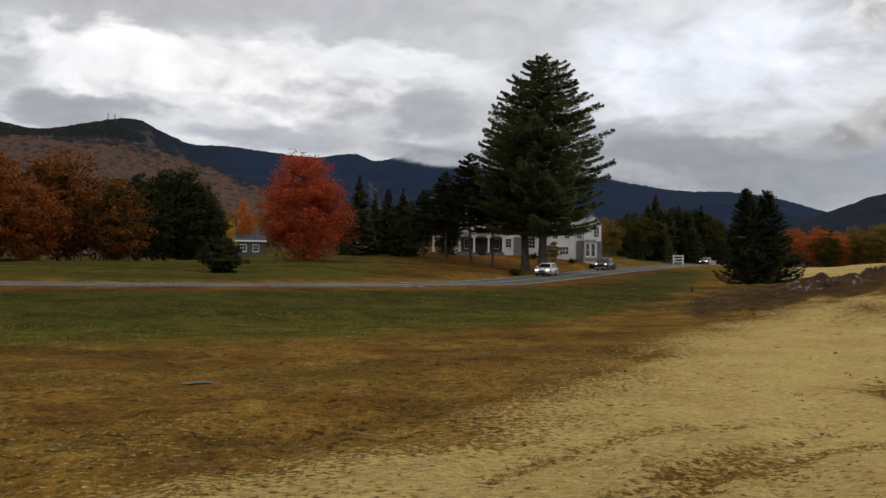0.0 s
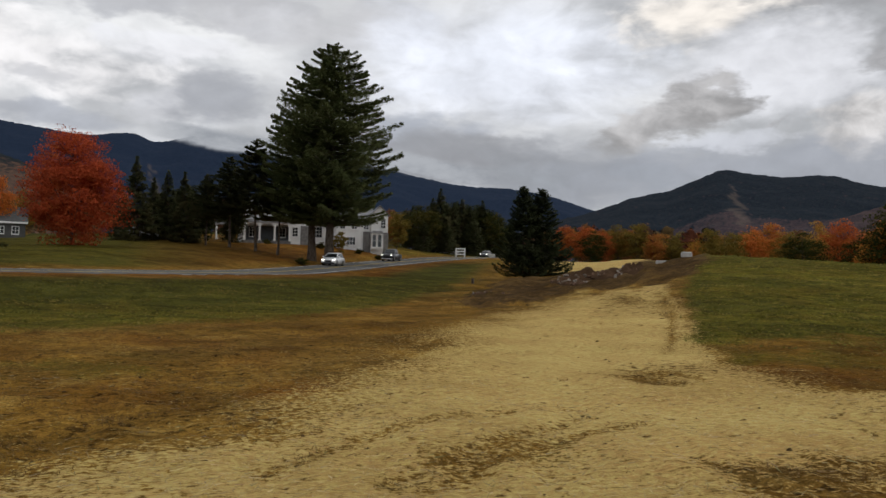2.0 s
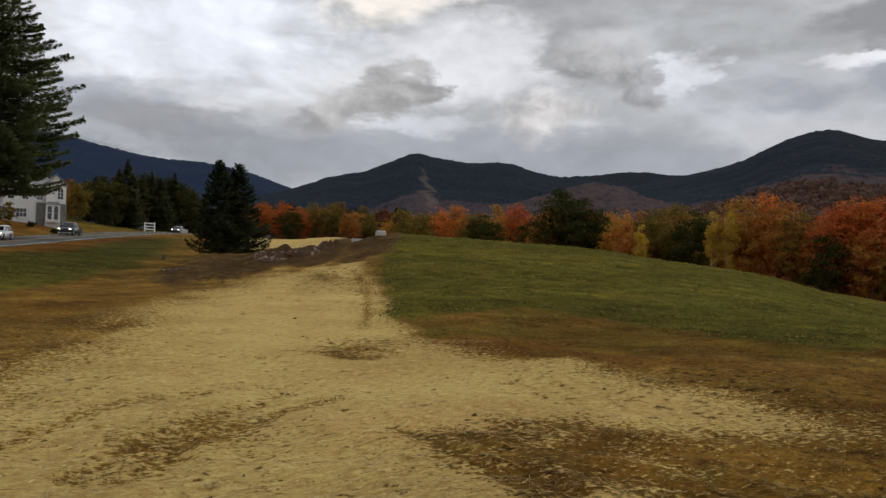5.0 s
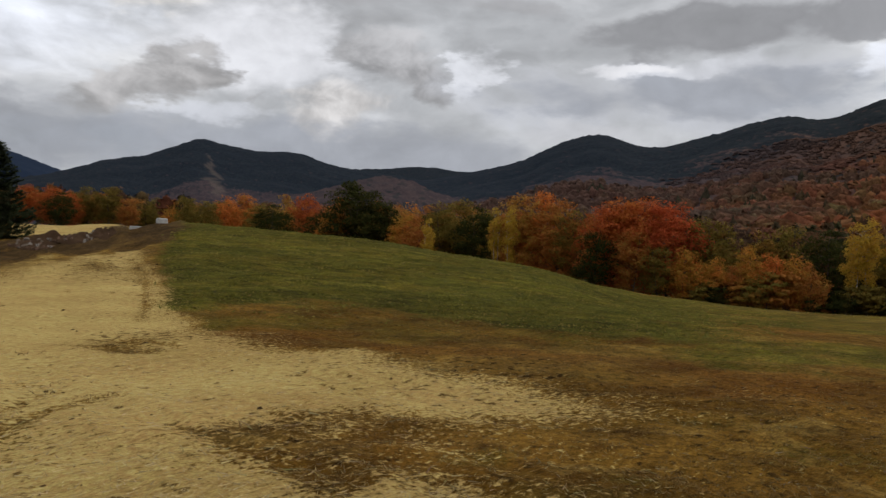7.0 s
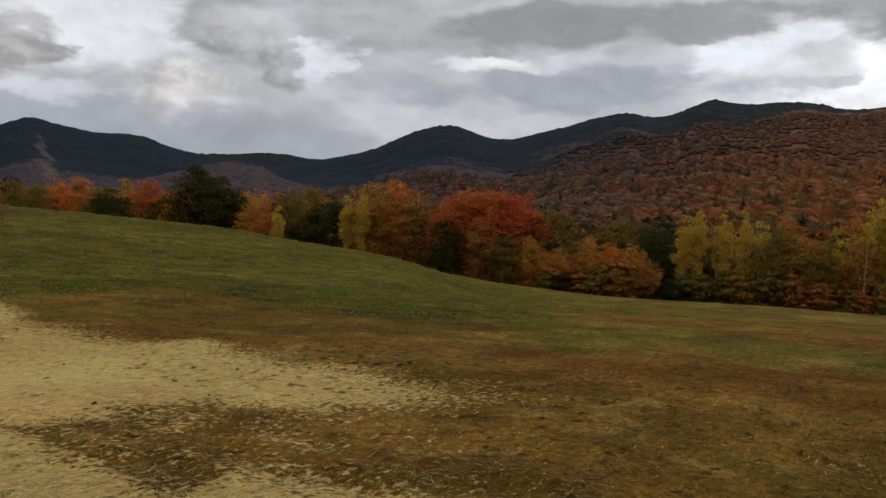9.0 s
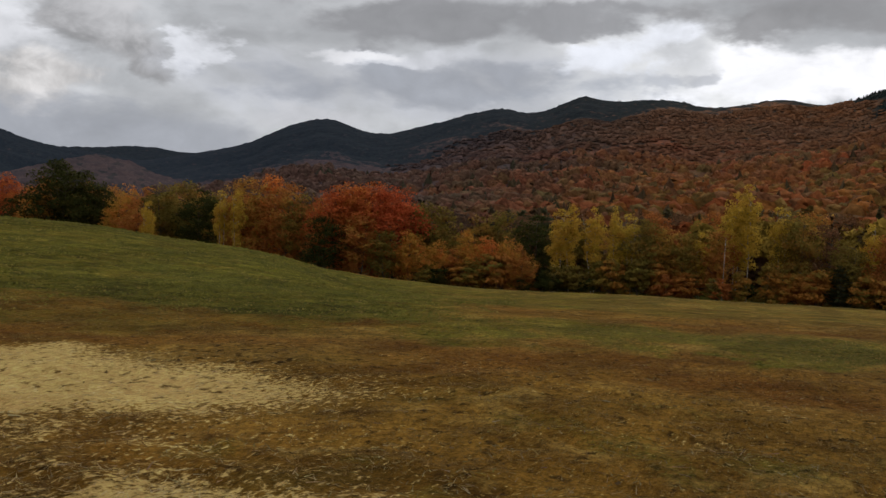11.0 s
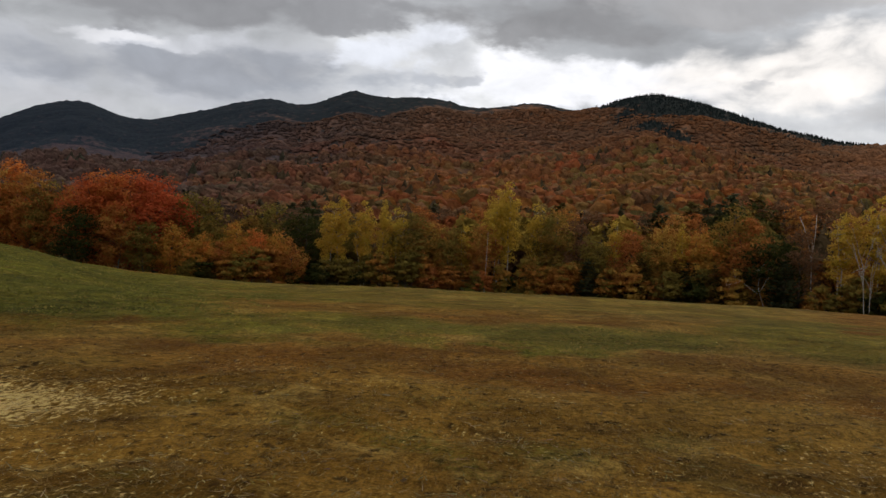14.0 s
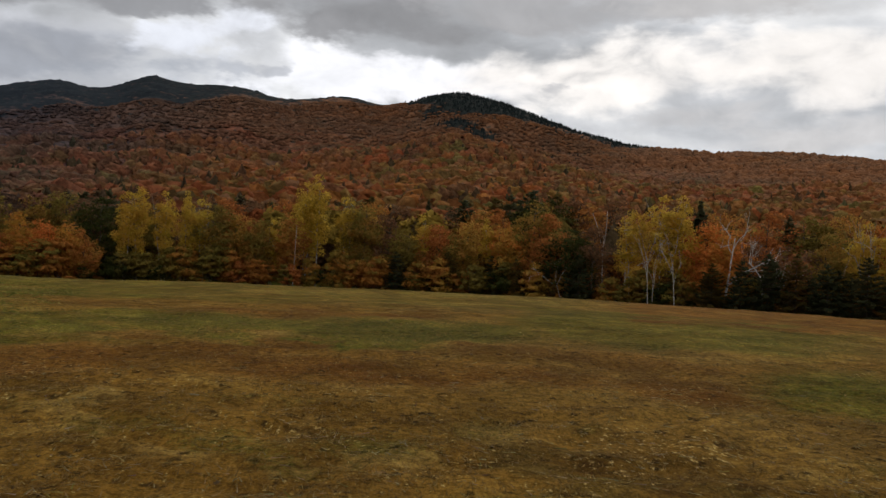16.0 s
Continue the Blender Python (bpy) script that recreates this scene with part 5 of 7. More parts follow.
YEW = Kind("yew_bush", "broad dense dark green bush on the lawn", broadleaf("yew", "cedar", 2.7, 4.2, 0.0, BARK, 351, 9000, 0.17, BUSH, 110, 3), 2.7)
YEW.plant(-14.5, 71, 3.1, 1.0, sink=0.55)
SHRUB[3].plant(4.9, 101, 1.3, 1.5, label="dark low shrub at the foot of the pine")
# woods beyond the inn and along the road
for turned, r, h, kind in ((11.2, 175, 8, OLIVE[1]), (10.9, 190, 7, RUST[0]), (12.2, 200, 10.5, FIR[0]), (12.9, 195, 11, GREEN[0]), (13.6, 205, 13.5, FIR[1]), (14.2, 200, 15.5, FIR[2]), (14.9, 210, 13, FIR[2]), (15.5, 215, 14.5, FIR[0]), (16.1, 215, 13, FIR[1]), (16.9, 225, 15, FIR[2]), (17.5, 225, 12.5, GREEN[1]), (18.2, 230, 11, FIR[0]), (18.9, 235, 10, FIR[1]), (13.0, 190, 7, HEMLOCK[0]), (16.5, 205, 8, HEMLOCK[1]), (14.6, 195, 7, HEMLOCK[0])):
    kind.plant(turned, r, h, 1.15)
for turned, r, h, kind in ((22.6, 230, 10, MAPLE_RED[0]), (23.9, 225, 10.5, MAPLE_RED[1]), (24.9, 235, 10, MAPLE_RED[0]), (24.3, 215, 9.0, GREEN[0]), (26.0, 240, 12, OLIVE[0]), (27.2, 235, 12, OLIVE[1]), (28.3, 230, 9.5, RUST[0]), (29.5, 240, 10, OLIVE[2]), (30.8, 235, 9.5, MAPLE_ORANGE[0])):
    kind.plant(turned, r, h, 1.15)
for turned, r, h, w in ((11.7, 205, 9, 1.2), (12.6, 210, 11, 1.1), (13.4, 215, 12, 1.1), (14.5, 212, 13, 1.0), (15.2, 220, 14, 1.0), (15.9, 222, 13.5, 1.1), (16.6, 228, 14, 1.1), (17.3, 230, 13, 1.1), (18.0, 235, 11.5, 1.2), (18.8, 240, 10, 1.2), (13.0, 198, 7, 1.5), (16.2, 210, 8, 1.5)):
    CEDAR[int(r) % 2].plant(turned, r, h, w, label="dark evergreen in the woods along the road")
# the row behind the mound: bearing, how high its top stands (degrees), distance
GROUPS = {"MO": MAPLE_ORANGE, "MR": MAPLE_RED, "OL": OLIVE, "RU": RUST, "GR": GREEN, "BI": BIRCH, "BR": BROWN, "FI": FIR, "HE": HEMLOCK, "SH": SHRUB}


def plant_row(rows, seed):
    for i, (turned, top, r, kind) in enumerate(rows):
        x, y = spot(turned, r)
        h = EYE + r * math.tan(radians(top)) - land_z(x, y) + 0.1
        pick = GROUPS[kind]
        pick[(i + seed) % len(pick)].plant(turned, r, h, (0.56 if kind == "BI" and turned < 104 else 0.92) + 0.25 * random.random(), group="trees along the field edge")


plant_row([(31.8, 3.1, 205, "OL"), (33.0, 2.9, 190, "OL"), (34.2, 3.2, 195, "MO"), (35.4, 3.3, 200, "MO"), (36.6, 3.0, 185, "OL"), (37.4, 2.9, 180, "GR"), (38.2, 3.5, 200, "RU"), (39.6, 3.7, 190, "MR"), (40.4, 2.6, 165, "GR"), (41.2, 2.5, 160, "MO"), (42.8, 4.9, 158, "GR"), (43.9, 4.0, 161, "GR"), (41.7, 3.4, 166, "MO"), (44.9, 3.3, 160, "GR"), (46.0, 2.9, 152, "MO"), (46.9, 2.5, 146, "RU"), (47.7, 2.7, 140, "BI"), (48.6, 3.7, 150, "OL"), (49.8, 4.0, 155, "OL"), (51.0, 3.5, 148, "GR")], 1)
# a second, darker rank that closes the gaps
plant_row([(22.2, 2.6, 250, "RU"), (23.2, 2.8, 255, "OL"), (25.2, 2.9, 250, "OL"), (26.6, 3.0, 262, "RU"), (28.8, 2.8, 255, "RU"), (30.1, 2.9, 258, "OL"), (31.2, 2.9, 250, "RU"), (32.4, 2.8, 240, "RU"), (33.6, 2.9, 236, "OL"), (34.8, 2.7, 240, "GR"), (36.0, 3.0, 238, "RU"), (37.2, 3.1, 234, "BR"), (38.6, 3.1, 232, "RU"), (39.0, 2.6, 205, "OL"), (40.0, 3.2, 228, "BR"), (41.0, 3.2, 222, "RU"), (42.0, 3.0, 215, "OL"), (44.2, 3.4, 210, "RU"), (45.4, 3.5, 205, "RU"), (46.4, 3.4, 200, "MO"), (47.4, 3.3, 196, "RU"), (48.2, 3.2, 192, "GR"), (50.4, 3.6, 186, "RU"), (51.8, 3.4, 182, "OL"), (53.6, 3.6, 178, "RU")], 2)
plant_row([(52.2, 3.7, 140, "BI"), (53.2, 3.6, 138, "BI"), (53.9, 4.6, 142, "RU"), (55.3, 4.4, 145, "MO"), (56.4, 4.4, 140, "RU"), (57.4, 3.6, 138, "OL"), (58.6, 3.2, 138, "RU"), (59.6, 4.1, 134, "MR"), (60.8, 4.5, 136, "MR"), (62.2, 4.5, 134, "MR"), (63.6, 4.3, 132, "MR"), (61.4, 2.4, 129, "RU"), (63.0, 1.4, 127, "OL"), (64.6, 1.4, 127, "MO"), (59.0, 2.2, 130, "GR"), (65.2, 3.4, 134, "OL"), (66.6, 3.2, 134, "OL"), (68.0, 2.6, 138, "BR")], 1)
# the wood's edge along the field
plant_row([(66.5, 0.8, 124, "MO"), (67.8, 0.4, 123, "RU"), (68.6, 1.4, 124, "MO"), (69.8, 1.2, 124, "MO"), (71.2, 1.1, 123, "MO"), (72.2, 0.6, 122, "RU"), (73.2, 2.8, 130, "GR"), (74.6, 3.5, 124, "BI"), (75.4, 3.6, 125, "BI"), (77.0, 3.5, 125, "BI"), (78.3, 3.4, 124, "BI"), (79.3, 3.3, 124, "BI"), (80.2, 2.8, 124, "OL"), (81.6, 2.3, 124, "RU"), (82.8, 2.0, 122, "OL"), (83.8, 2.2, 123, "BI"), (84.9, 2.3, 123, "RU"), (85.8, 4.7, 124, "BI"), (86.6, 4.9, 124, "BI"), (88.6, 4.0, 125, "BI"), (89.6, 3.2, 124, "OL"), (91.2, 2.7, 124, "BR"), (92.4, 1.8, 121, "OL"), (93.6, 3.0, 122, "BI"), (94.6, 2.3, 122, "RU")], 2)
plant_row([(95.8, 1.6, 120, "OL"), (97.0, 2.6, 120, "RU"), (98.0, 2.5, 119, "BI"), (99.4, 2.4, 119, "MO"), (101.2, 4.0, 119, "OL"), (102.0, 3.0, 117, "RU"), (103.6, 2.2, 114, "GR"), (105.0, 2.6, 112, "BR"), (107.6, 3.6, 109, "BI"), (109.4, 4.7, 109, "BI"), (110.6, 4.4, 110, "BI"), (112.4, 2.6, 110, "MO"), (113.6, 2.4, 108, "MO"), (115.2, 1.8, 108, "BR"), (116.6, 1.6, 107, "BR"), (118.4, 1.4, 105, "BR"), (119.8, 2.4, 104, "OL"), (121.4, 3.2, 102, "BI"), (123.0, 3.0, 101, "BI"), (125.0, 3.0, 100, "OL"), (127.5, 3.2, 100, "MO"), (130, 3, 100, "RU"), (133, 3, 100, "OL"), (137, 3, 100, "RU")], 2)
SECOND = [(69.4, 2.6, 140, "OL"), (71.0, 3.0, 142, "OL"), (72.4, 2.7, 138, "BR"), (76.2, 2.6, 138, "OL"), (79.8, 3.3, 150, "BR"), (81.0, 3.3, 150, "RU"), (82.4, 3.2, 148, "BR"), (83.6, 3.0, 155, "FI"), (84.4, 3.4, 150, "RU"), (90.4, 3.6, 150, "RU"), (92.0, 3.4, 150, "BR"), (95.2, 3.4, 150, "BR"), (97.6, 3.4, 152, "RU"), (99.0, 3.2, 145, "RU"), (100.2, 3.8, 150, "FI"), (102.0, 4.2, 150, "GR"), (103.6, 4.4, 150, "BR"), (105.0, 4.0, 148, "RU"), (106.6, 4.4, 150, "BR"), (101.0, 4.5, 158, "HE"), (98.4, 4.0, 156, "HE"), (99.6, 4.2, 160, "HE"), (96.4, 3.7, 154, "HE"), (102.6, 4.4, 162, "HE"), (73.6, 3.1, 150, "HE"), (72.2, 2.9, 148, "HE"), (90.2, 3.7, 160, "HE"), (94.0, 3.7, 152, "FI"), (117.2, 3.4, 152, "FI"), (111.8, 4.2, 150, "FI"), (113.4, 3.8, 150, "RU"), (116, 3.6, 150, "RU"), (118.6, 3.6, 150, "OL"), (120.6, 3.8, 150, "RU"), (124, 4, 150, "MR")]
plant_row(SECOND, 3)
LOW = [(104.2, 0.4, 110, "HE"), (112.6, 0.2, 103, "HE"), (114.4, 0.4, 102, "HE"), (116.0, 0.9, 101, "HE"), (117.6, 1.0, 100, "HE"), (119.4, 0.4, 98, "HE"), (121.6, 0.9, 96, "HE"), (123.4, 0.9, 95, "HE"), (93.4, -0.4, 118, "SH"), (95.0, -0.2, 117, "SH"), (97.2, -0.4, 116, "SH"), (99.4, -0.2, 115, "SH"), (90.8, -0.2, 119, "SH"), (101.4, -0.2, 113, "SH"), (125.6, 0.8, 94, "HE")]
plant_row(LOW, 4)
random.seed(11)
for i in range(100):
    turned = 66 + i * 0.63 + random.uniform(-0.3, 0.3)
    r = float(np.interp(turned, [66, 85, 95, 110, 129], [122, 120, 118, 106, 93])) + random.uniform(-0.6, 2.5)
    if turned > 92 and random.random() < 0.6:
        HEMLOCK[random.choice((0, 2, 2) if turned < 104 else (0, 1, 2))].plant(turned, r, random.uniform(3.0, 6.5), random.uniform(0.9, 1.3), group="undergrowth along the wood", label="low hemlock and brush with level boughs under the wood's edge")
    else:
        SHRUB[random.choice((0, 0, 1, 2, 2, 3, 2) if turned < 104 else (0, 2, 2, 3))].plant(turned, r, random.uniform(2.0, 6.0), random.uniform(0.8, 1.2), group="undergrowth along the wood")


def far_crowns(name, label, seed, count, turns, near, far, palette, weights, top, n=25, spray=1.7, big=1.0, even=(0.2, 0.4)):
    """Uncounted trees of the woods behind: close clusters of leaf sprays, each tree of one hue; even: how far the hues draw together near and far."""
    rng = np.random.default_rng(seed)
    a, u = rng.uniform(turns[0], turns[1], count), rng.uniform(0, 1, count)
    r = near * (far / near) ** u if n else near + (far - near) * u
    x, y = r * np.sin(np.radians(a)), r * np.cos(np.radians(a))
    z = top(a, r, x, y) + (rng.normal(0, 2.0, count) if n else 0)
    size = rng.uniform(2.6, 4.6, count) * big
    drift = np.clip(0.5 + 0.5 * wave_noise(x, y, 120, seed + 40, 3), 0, 0.999)
    size = size * np.where(rng.random(count) < 0.5 * smooth(0.55, 1.0, u) * (n == 0), 0.6, 1.0)
    hue = np.where(rng.random(count) < 0.35, rng.choice(len(palette), count, p=np.array(weights) / sum(weights)), 1 + (drift * (len(palette) - 1)).astype(int))
    hue = np.where(wave_noise(x, y, 45, seed + 41, 3) > (0.6 if n else 0.9), 0, hue)
    fir = hue == 0
    col = np.array(palette)[hue]
    pull = np.where(fir, 0.25, np.minimum(0.95, even[0] + (even[1] - even[0]) * u + 0.45 * smooth(84, 68, a)))[:, None]
    col = (col * (1 - pull) + woods_hue(x, y, a, (r - 330) / 1700) * 1.2 * pull) * rng.uniform(0.8, 1.15, (count, 1)) * (0.84 + 0.16 * smooth(0.0, 0.6, u))[:, None]
    # the body of each crown, lumpy and uneven
    rise, turns_round = np.radians([30, 66, 105]), 6
    t = np.linspace(0, 2 * np.pi, turns_round, endpoint=False)
    way = np.concatenate([[[0, 0, 1.0]], np.concatenate([np.stack([np.sin(f) * np.cos(t + k), np.sin(f) * np.sin(t + k), np.full(turns_round, np.cos(f))], -1) for k, f in enumerate(rise)])])
    m = len(way)
    body = way[None] * (1 + rng.normal(0, 0.16, (count, m, 1))) * np.array([1, 1, 1.1])
    slim = np.where(fir[:, None], np.clip(0.72 - 0.5 * body[..., 2], 0.12, 1), 1.0)[..., None]
    body[..., :2] *= slim
    body[..., 2] *= np.where(fir, 1.2, 1.0)[:, None]
    verts = np.stack([x, y, z], -1)[:, None] + body * size[:, None, None] * (0.7 if n else 1.0)
    ring = lambda k, i: 1 + k * turns_round + i % turns_round
    faces = [(0, ring(0, i), ring(0, i + 1)) for i in range(turns_round)]
    for k in range(len(rise) - 1):
        for i in range(turns_round):
            faces += [(ring(k, i), ring(k + 1, i), ring(k + 1, i + 1)), (ring(k, i), ring(k + 1, i + 1), ring(k, i + 1))]
    faces = (np.array(faces)[None] + m * np.arange(count)[:, None, None]).reshape(-1, 3)
    hues = np.repeat(col, m, 0) * rng.uniform(0.93, 1.07, (count * m, 1))
    woods = tagged(new(name, plain_mesh(name, verts.reshape(-1, 3), faces, CROWNS, True, [("hue", hues)])), label, "woods", kind="stuff")
    if not n:
        return woods
    p = rng.normal(size=(count, n, 3))
    p /= np.linalg.norm(p, axis=2)[..., None]
    p *= rng.uniform(0.8, 1.1, (count, n, 1))
    p[..., 2] = np.abs(p[..., 2]) * np.where(fir, 1.3, 1.1)[:, None] - 0.3
    p[..., :2] *= np.where(fir[:, None], np.clip(0.7 - 0.4 * p[..., 2], 0.06, 1), 1.0)[..., None]
    p *= size[:, None, None]
    cen = np.stack([x, y, z], -1)[:, None] + p
    facing = p.reshape(-1, 3) / np.repeat(size, n)[:, None] + np.array([0, 0, 0.3])
    hues = np.repeat(col, n * 3, 0) * np.repeat(rng.uniform(0.85, 1.2, (count * n, 1)), 3, 0)
    sprays = part("leaf_sprays", leaf_mesh(name, cen.reshape(-1, 3), spray, rng, CROWNS, facing, 0.3, 1.3, None, [("hue", hues)], 0.1), woods)
    return woods


def crown_colours(tree):
    p = position(tree)
    leafy = noise_fac(tree, p, 0.42, 6, 0.7)
    c = mix(tree, 0.65, attribute(tree, "hue", True), mix(tree, step(tree, leafy, 0.35, 0.65), (0.32, 0.32, 0.32), (0.7, 0.69, 0.66)), "OVERLAY")
    return c, leafy


def canopy_colours(tree):
    p = position(tree)
    leafy = noise_fac(tree, p, 0.16, 6, 0.68)
    return mix(tree, 0.6, attribute(tree, "hue", True), mix(tree, step(tree, leafy, 0.34, 0.66), (0.34, 0.34, 0.35), (0.68, 0.67, 0.64)), "OVERLAY"), leafy


CROWNS = material("distant_autumn_crowns", crown_colours, 0.9, bump=0.6, bump_distance=1.0)
CANOPY = material("high_autumn_canopy", canopy_colours, 0.95, bump=0.3, bump_distance=1.0)
WOODS = [(0.028, 0.034, 0.020), (0.225, 0.078, 0.022), (0.29, 0.074, 0.020), (0.15, 0.085, 0.040), (0.175, 0.125, 0.025), (0.30, 0.115, 0.020), (0.11, 0.105, 0.028)]

NEAR_WOODS = [(0.034, 0.040, 0.022), (0.22, 0.078, 0.022), (0.29, 0.070, 0.020), (0.135, 0.080, 0.045), (0.165, 0.120, 0.026), (0.31, 0.12, 0.02), (0.10, 0.10, 0.026), (0.28, 0.19, 0.026)]


def east_slope(a, r, x, y):
    z = east_height(a, np.maximum(r, 330), False)[0]
    return np.maximum(np.where(r > 330, z, -99), np.array(land(x, y)) + 5)


far_crowns("woods_east", "mixed autumn woods of rust, red and dark fir up the slope", 5, 8500, (48, 134), 330, 1200, WOODS, (0.5, 3, 2, 2.4, 1.2, 2, 1.0), east_slope, 0, 1.45, 1.95, (0.30, 0.85))
def high_woods(name, label, seed, count, turns, low):
    """Treetops from the middle of the eastern slope to its crest, firs where the spruce belt is."""
    rng = np.random.default_rng(seed)
    a = turns[0] + (turns[1] - turns[0]) * rng.uniform(0, 1, count) ** 1.15
    far = curve(a, [45, 97.5, 150], (2900, 2000, 1100))
    r = 330 + (far - 330) * (low + (1.0 - low) * rng.uniform(0, 1, count) ** 0.8)
    z, up, x, y = east_height(a, r, True)
    belt = curve(a, *SPRUCE_BELT)
    fir = (up + 0.05 * wave_noise(x, y, 420, 65, 4) + rng.normal(0, 0.02, count) > belt) | (rng.random(count) < 0.05)
    for turned, wide, at, deep in ((95.9, 1.5, 0.755, 0.03), (97.4, 1.2, 0.72, 0.02)):
        fir |= ((a - turned) / wide) ** 2 + ((up - at) / deep) ** 2 < rng.uniform(0.4, 1.3, count)
    leafy = (~fir & (up < belt - 0.03) & (rng.random(count) < smooth(62, 73, a))) | (fir & (a > 92))
    a, r, x, y, z, up, fir = a[leafy], r[leafy], x[leafy], y[leafy], z[leafy], up[leafy], fir[leafy]
    count = len(a)
    col = woods_hue(x, y, a, up) * rng.uniform(0.96, 1.14, (count, 1))
    col = np.where(fir[:, None], np.array([0.016, 0.021, 0.019]) * rng.uniform(0.7, 1.4, (count, 1)), col)
    # the mountain's painted blue haze, mixed into the treetop colours too
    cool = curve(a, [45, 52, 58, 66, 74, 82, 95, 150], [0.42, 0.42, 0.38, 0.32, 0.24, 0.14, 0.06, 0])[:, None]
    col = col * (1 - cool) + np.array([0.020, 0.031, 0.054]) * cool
    sides = 5
    t = np.linspace(0, 2 * np.pi, sides, endpoint=False)
    way = np.concatenate([[[0, 0, 1.0]], np.stack([0.8 * np.cos(t), 0.8 * np.sin(t), np.full(sides, 0.45)], -1), np.stack([np.cos(t + 0.6), np.sin(t + 0.6), np.full(sides, -0.5)], -1)])
    body = way[None] * (1 + rng.normal(0, 0.14, (count, len(way), 1)))
    body[..., :2] *= np.where(fir[:, None], np.clip(0.55 - 0.35 * body[..., 2], 0.08, 1), 1.0)[..., None]
    body[..., 2] *= np.where(fir, 1.35, 0.36 + 0.5 * smooth(104, 110, a) * rng.random(count))[:, None]
    size = rng.uniform(4.4, 7.6, count) * np.where(fir, 0.5, 1.0)
    verts = np.stack([x, y, z + 1.2], -1)[:, None] + body * size[:, None, None]
    faces = [(0, 1 + i, 1 + (i + 1) % sides) for i in range(sides)]
    for i in range(sides):
        p, q = 1 + i, 1 + (i + 1) % sides
        faces += [(p, p + sides, q + sides), (p, q + sides, q)]
    faces = (np.array(faces)[None] + len(way) * np.arange(count)[:, None, None]).reshape(-1, 3)
    hues = np.repeat(col, len(way), 0) * rng.uniform(0.92, 1.08, (count * len(way), 1))
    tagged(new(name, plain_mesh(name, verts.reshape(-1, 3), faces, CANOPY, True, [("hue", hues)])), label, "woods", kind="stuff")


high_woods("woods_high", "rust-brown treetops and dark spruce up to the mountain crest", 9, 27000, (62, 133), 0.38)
far_crowns("woods_near", "autumn treetops of rust, orange and dark fir behind the wood's edge", 8, 1500, (62, 134), 140, 420, NEAR_WOODS, (2.0, 2.2, 1.4, 2.6, 1.8, 1.8, 1.8, 1.0), lambda a, r, x, y: east_slope(a, r, x, y) + 1.5 + 4 * smooth(150, 330, r), 150, 0.8, 1.25)
far_crowns("woods_north", "autumn woods of orange and olive beyond the field", 6, 900, (20, 60), 240, 700, WOODS, (1.5, 2, 1.5, 1.5, 2, 2, 2.5), lambda a, r, x, y: np.array(land(x, y)) + 4 + r * 0.012, 36, 1.0, 1.0, (0.1, 0.2))
far_crowns("woods_west", "rust-coloured woods below the foothill", 7, 900, (-50, 12), 260, 800, WOODS, (2, 2, 1, 1.5, 1.5, 2, 2), lambda a, r, x, y: np.array(land(x, y)) + 4 + r * 0.012, 36, 1.0)


# ---------------------------------------------------------------- the inn
WHITE = worn("white_clapboard_paint", (0.80, 0.80, 0.78), 0.6, 0.12, 0.6)
TRIM = worn("white_trim_paint", (0.82, 0.82, 0.8), 0.5, 0.1, 1.0)
ROOF = worn("pale_grey_shingles", (0.30, 0.30, 0.305), 0.85, 0.4, 1.5, bump=0.4)
STONE = worn("grey_stone_veneer", (0.22, 0.21, 0.2), 0.85, 0.5, 2.2, bump=0.5)
# stands in for the shade inside the porch
PORCH_SHADE = worn("painted_porch_shade", (0.10, 0.11, 0.12), 0.7, 0.3, 1.0)
GREY_SIDING = worn("weathered_grey_siding", (0.09, 0.09, 0.088), 0.8, 0.3, 1.2)
CONCRETE = worn("pale_concrete", (0.5, 0.48, 0.44), 0.9, 0.3, 2.0, bump=0.3)
RUBBER = worn("black_rubber", (0.02, 0.02, 0.021), 0.8, 0.3, 6.0)
STEEL = worn("grey_wheel_alloy", (0.4, 0.4, 0.41), 0.35, 0.2, 6.0, 0.8)
BLACK_PLASTIC = worn("black_plastic", (0.03, 0.03, 0.032), 0.5, 0.2, 6.0)


def glass_material():
    m = bpy.data.materials.new("dark_window_glass")
    m.use_nodes = True
    b = m.node_tree.nodes["Principled BSDF"]
    b.inputs["Base Color"].default_value = (0.015, 0.018, 0.02, 1)
    b.inputs["Roughness"].default_value = 0.06
    b.inputs["Specular IOR Level"].default_value = 0.6
    return m


GLASS = glass_material()


def lamp_material(name, colour, strength):
    m = bpy.data.materials.new(name)
    m.use_nodes = True
    b = m.node_tree.nodes["Principled BSDF"]
    b.inputs["Base Color"].default_value = (*colour, 1)
    b.inputs["Emission Color"].default_value = (*colour, 1)
    b.inputs["Emission Strength"].default_value = strength
    return m


HEADLIGHT = lamp_material("lit_headlight", (1.0, 0.96, 0.86), 3.0)


def prism(name, outline, y0, y1, mat):
    """A solid from an outline in x and z, drawn along y."""
    bm = bmesh.new()
    front = [bm.verts.new((x, y0, z)) for x, z in outline]
    back = [bm.verts.new((x, y1, z)) for x, z in outline]
    bm.faces.new(front), bm.faces.new(back[::-1])
    for i in range(len(outline)):
        j = (i + 1) % len(outline)
        bm.faces.new((front[i], back[i], back[j], front[j]))
    return bm_mesh(name, bm, mat)


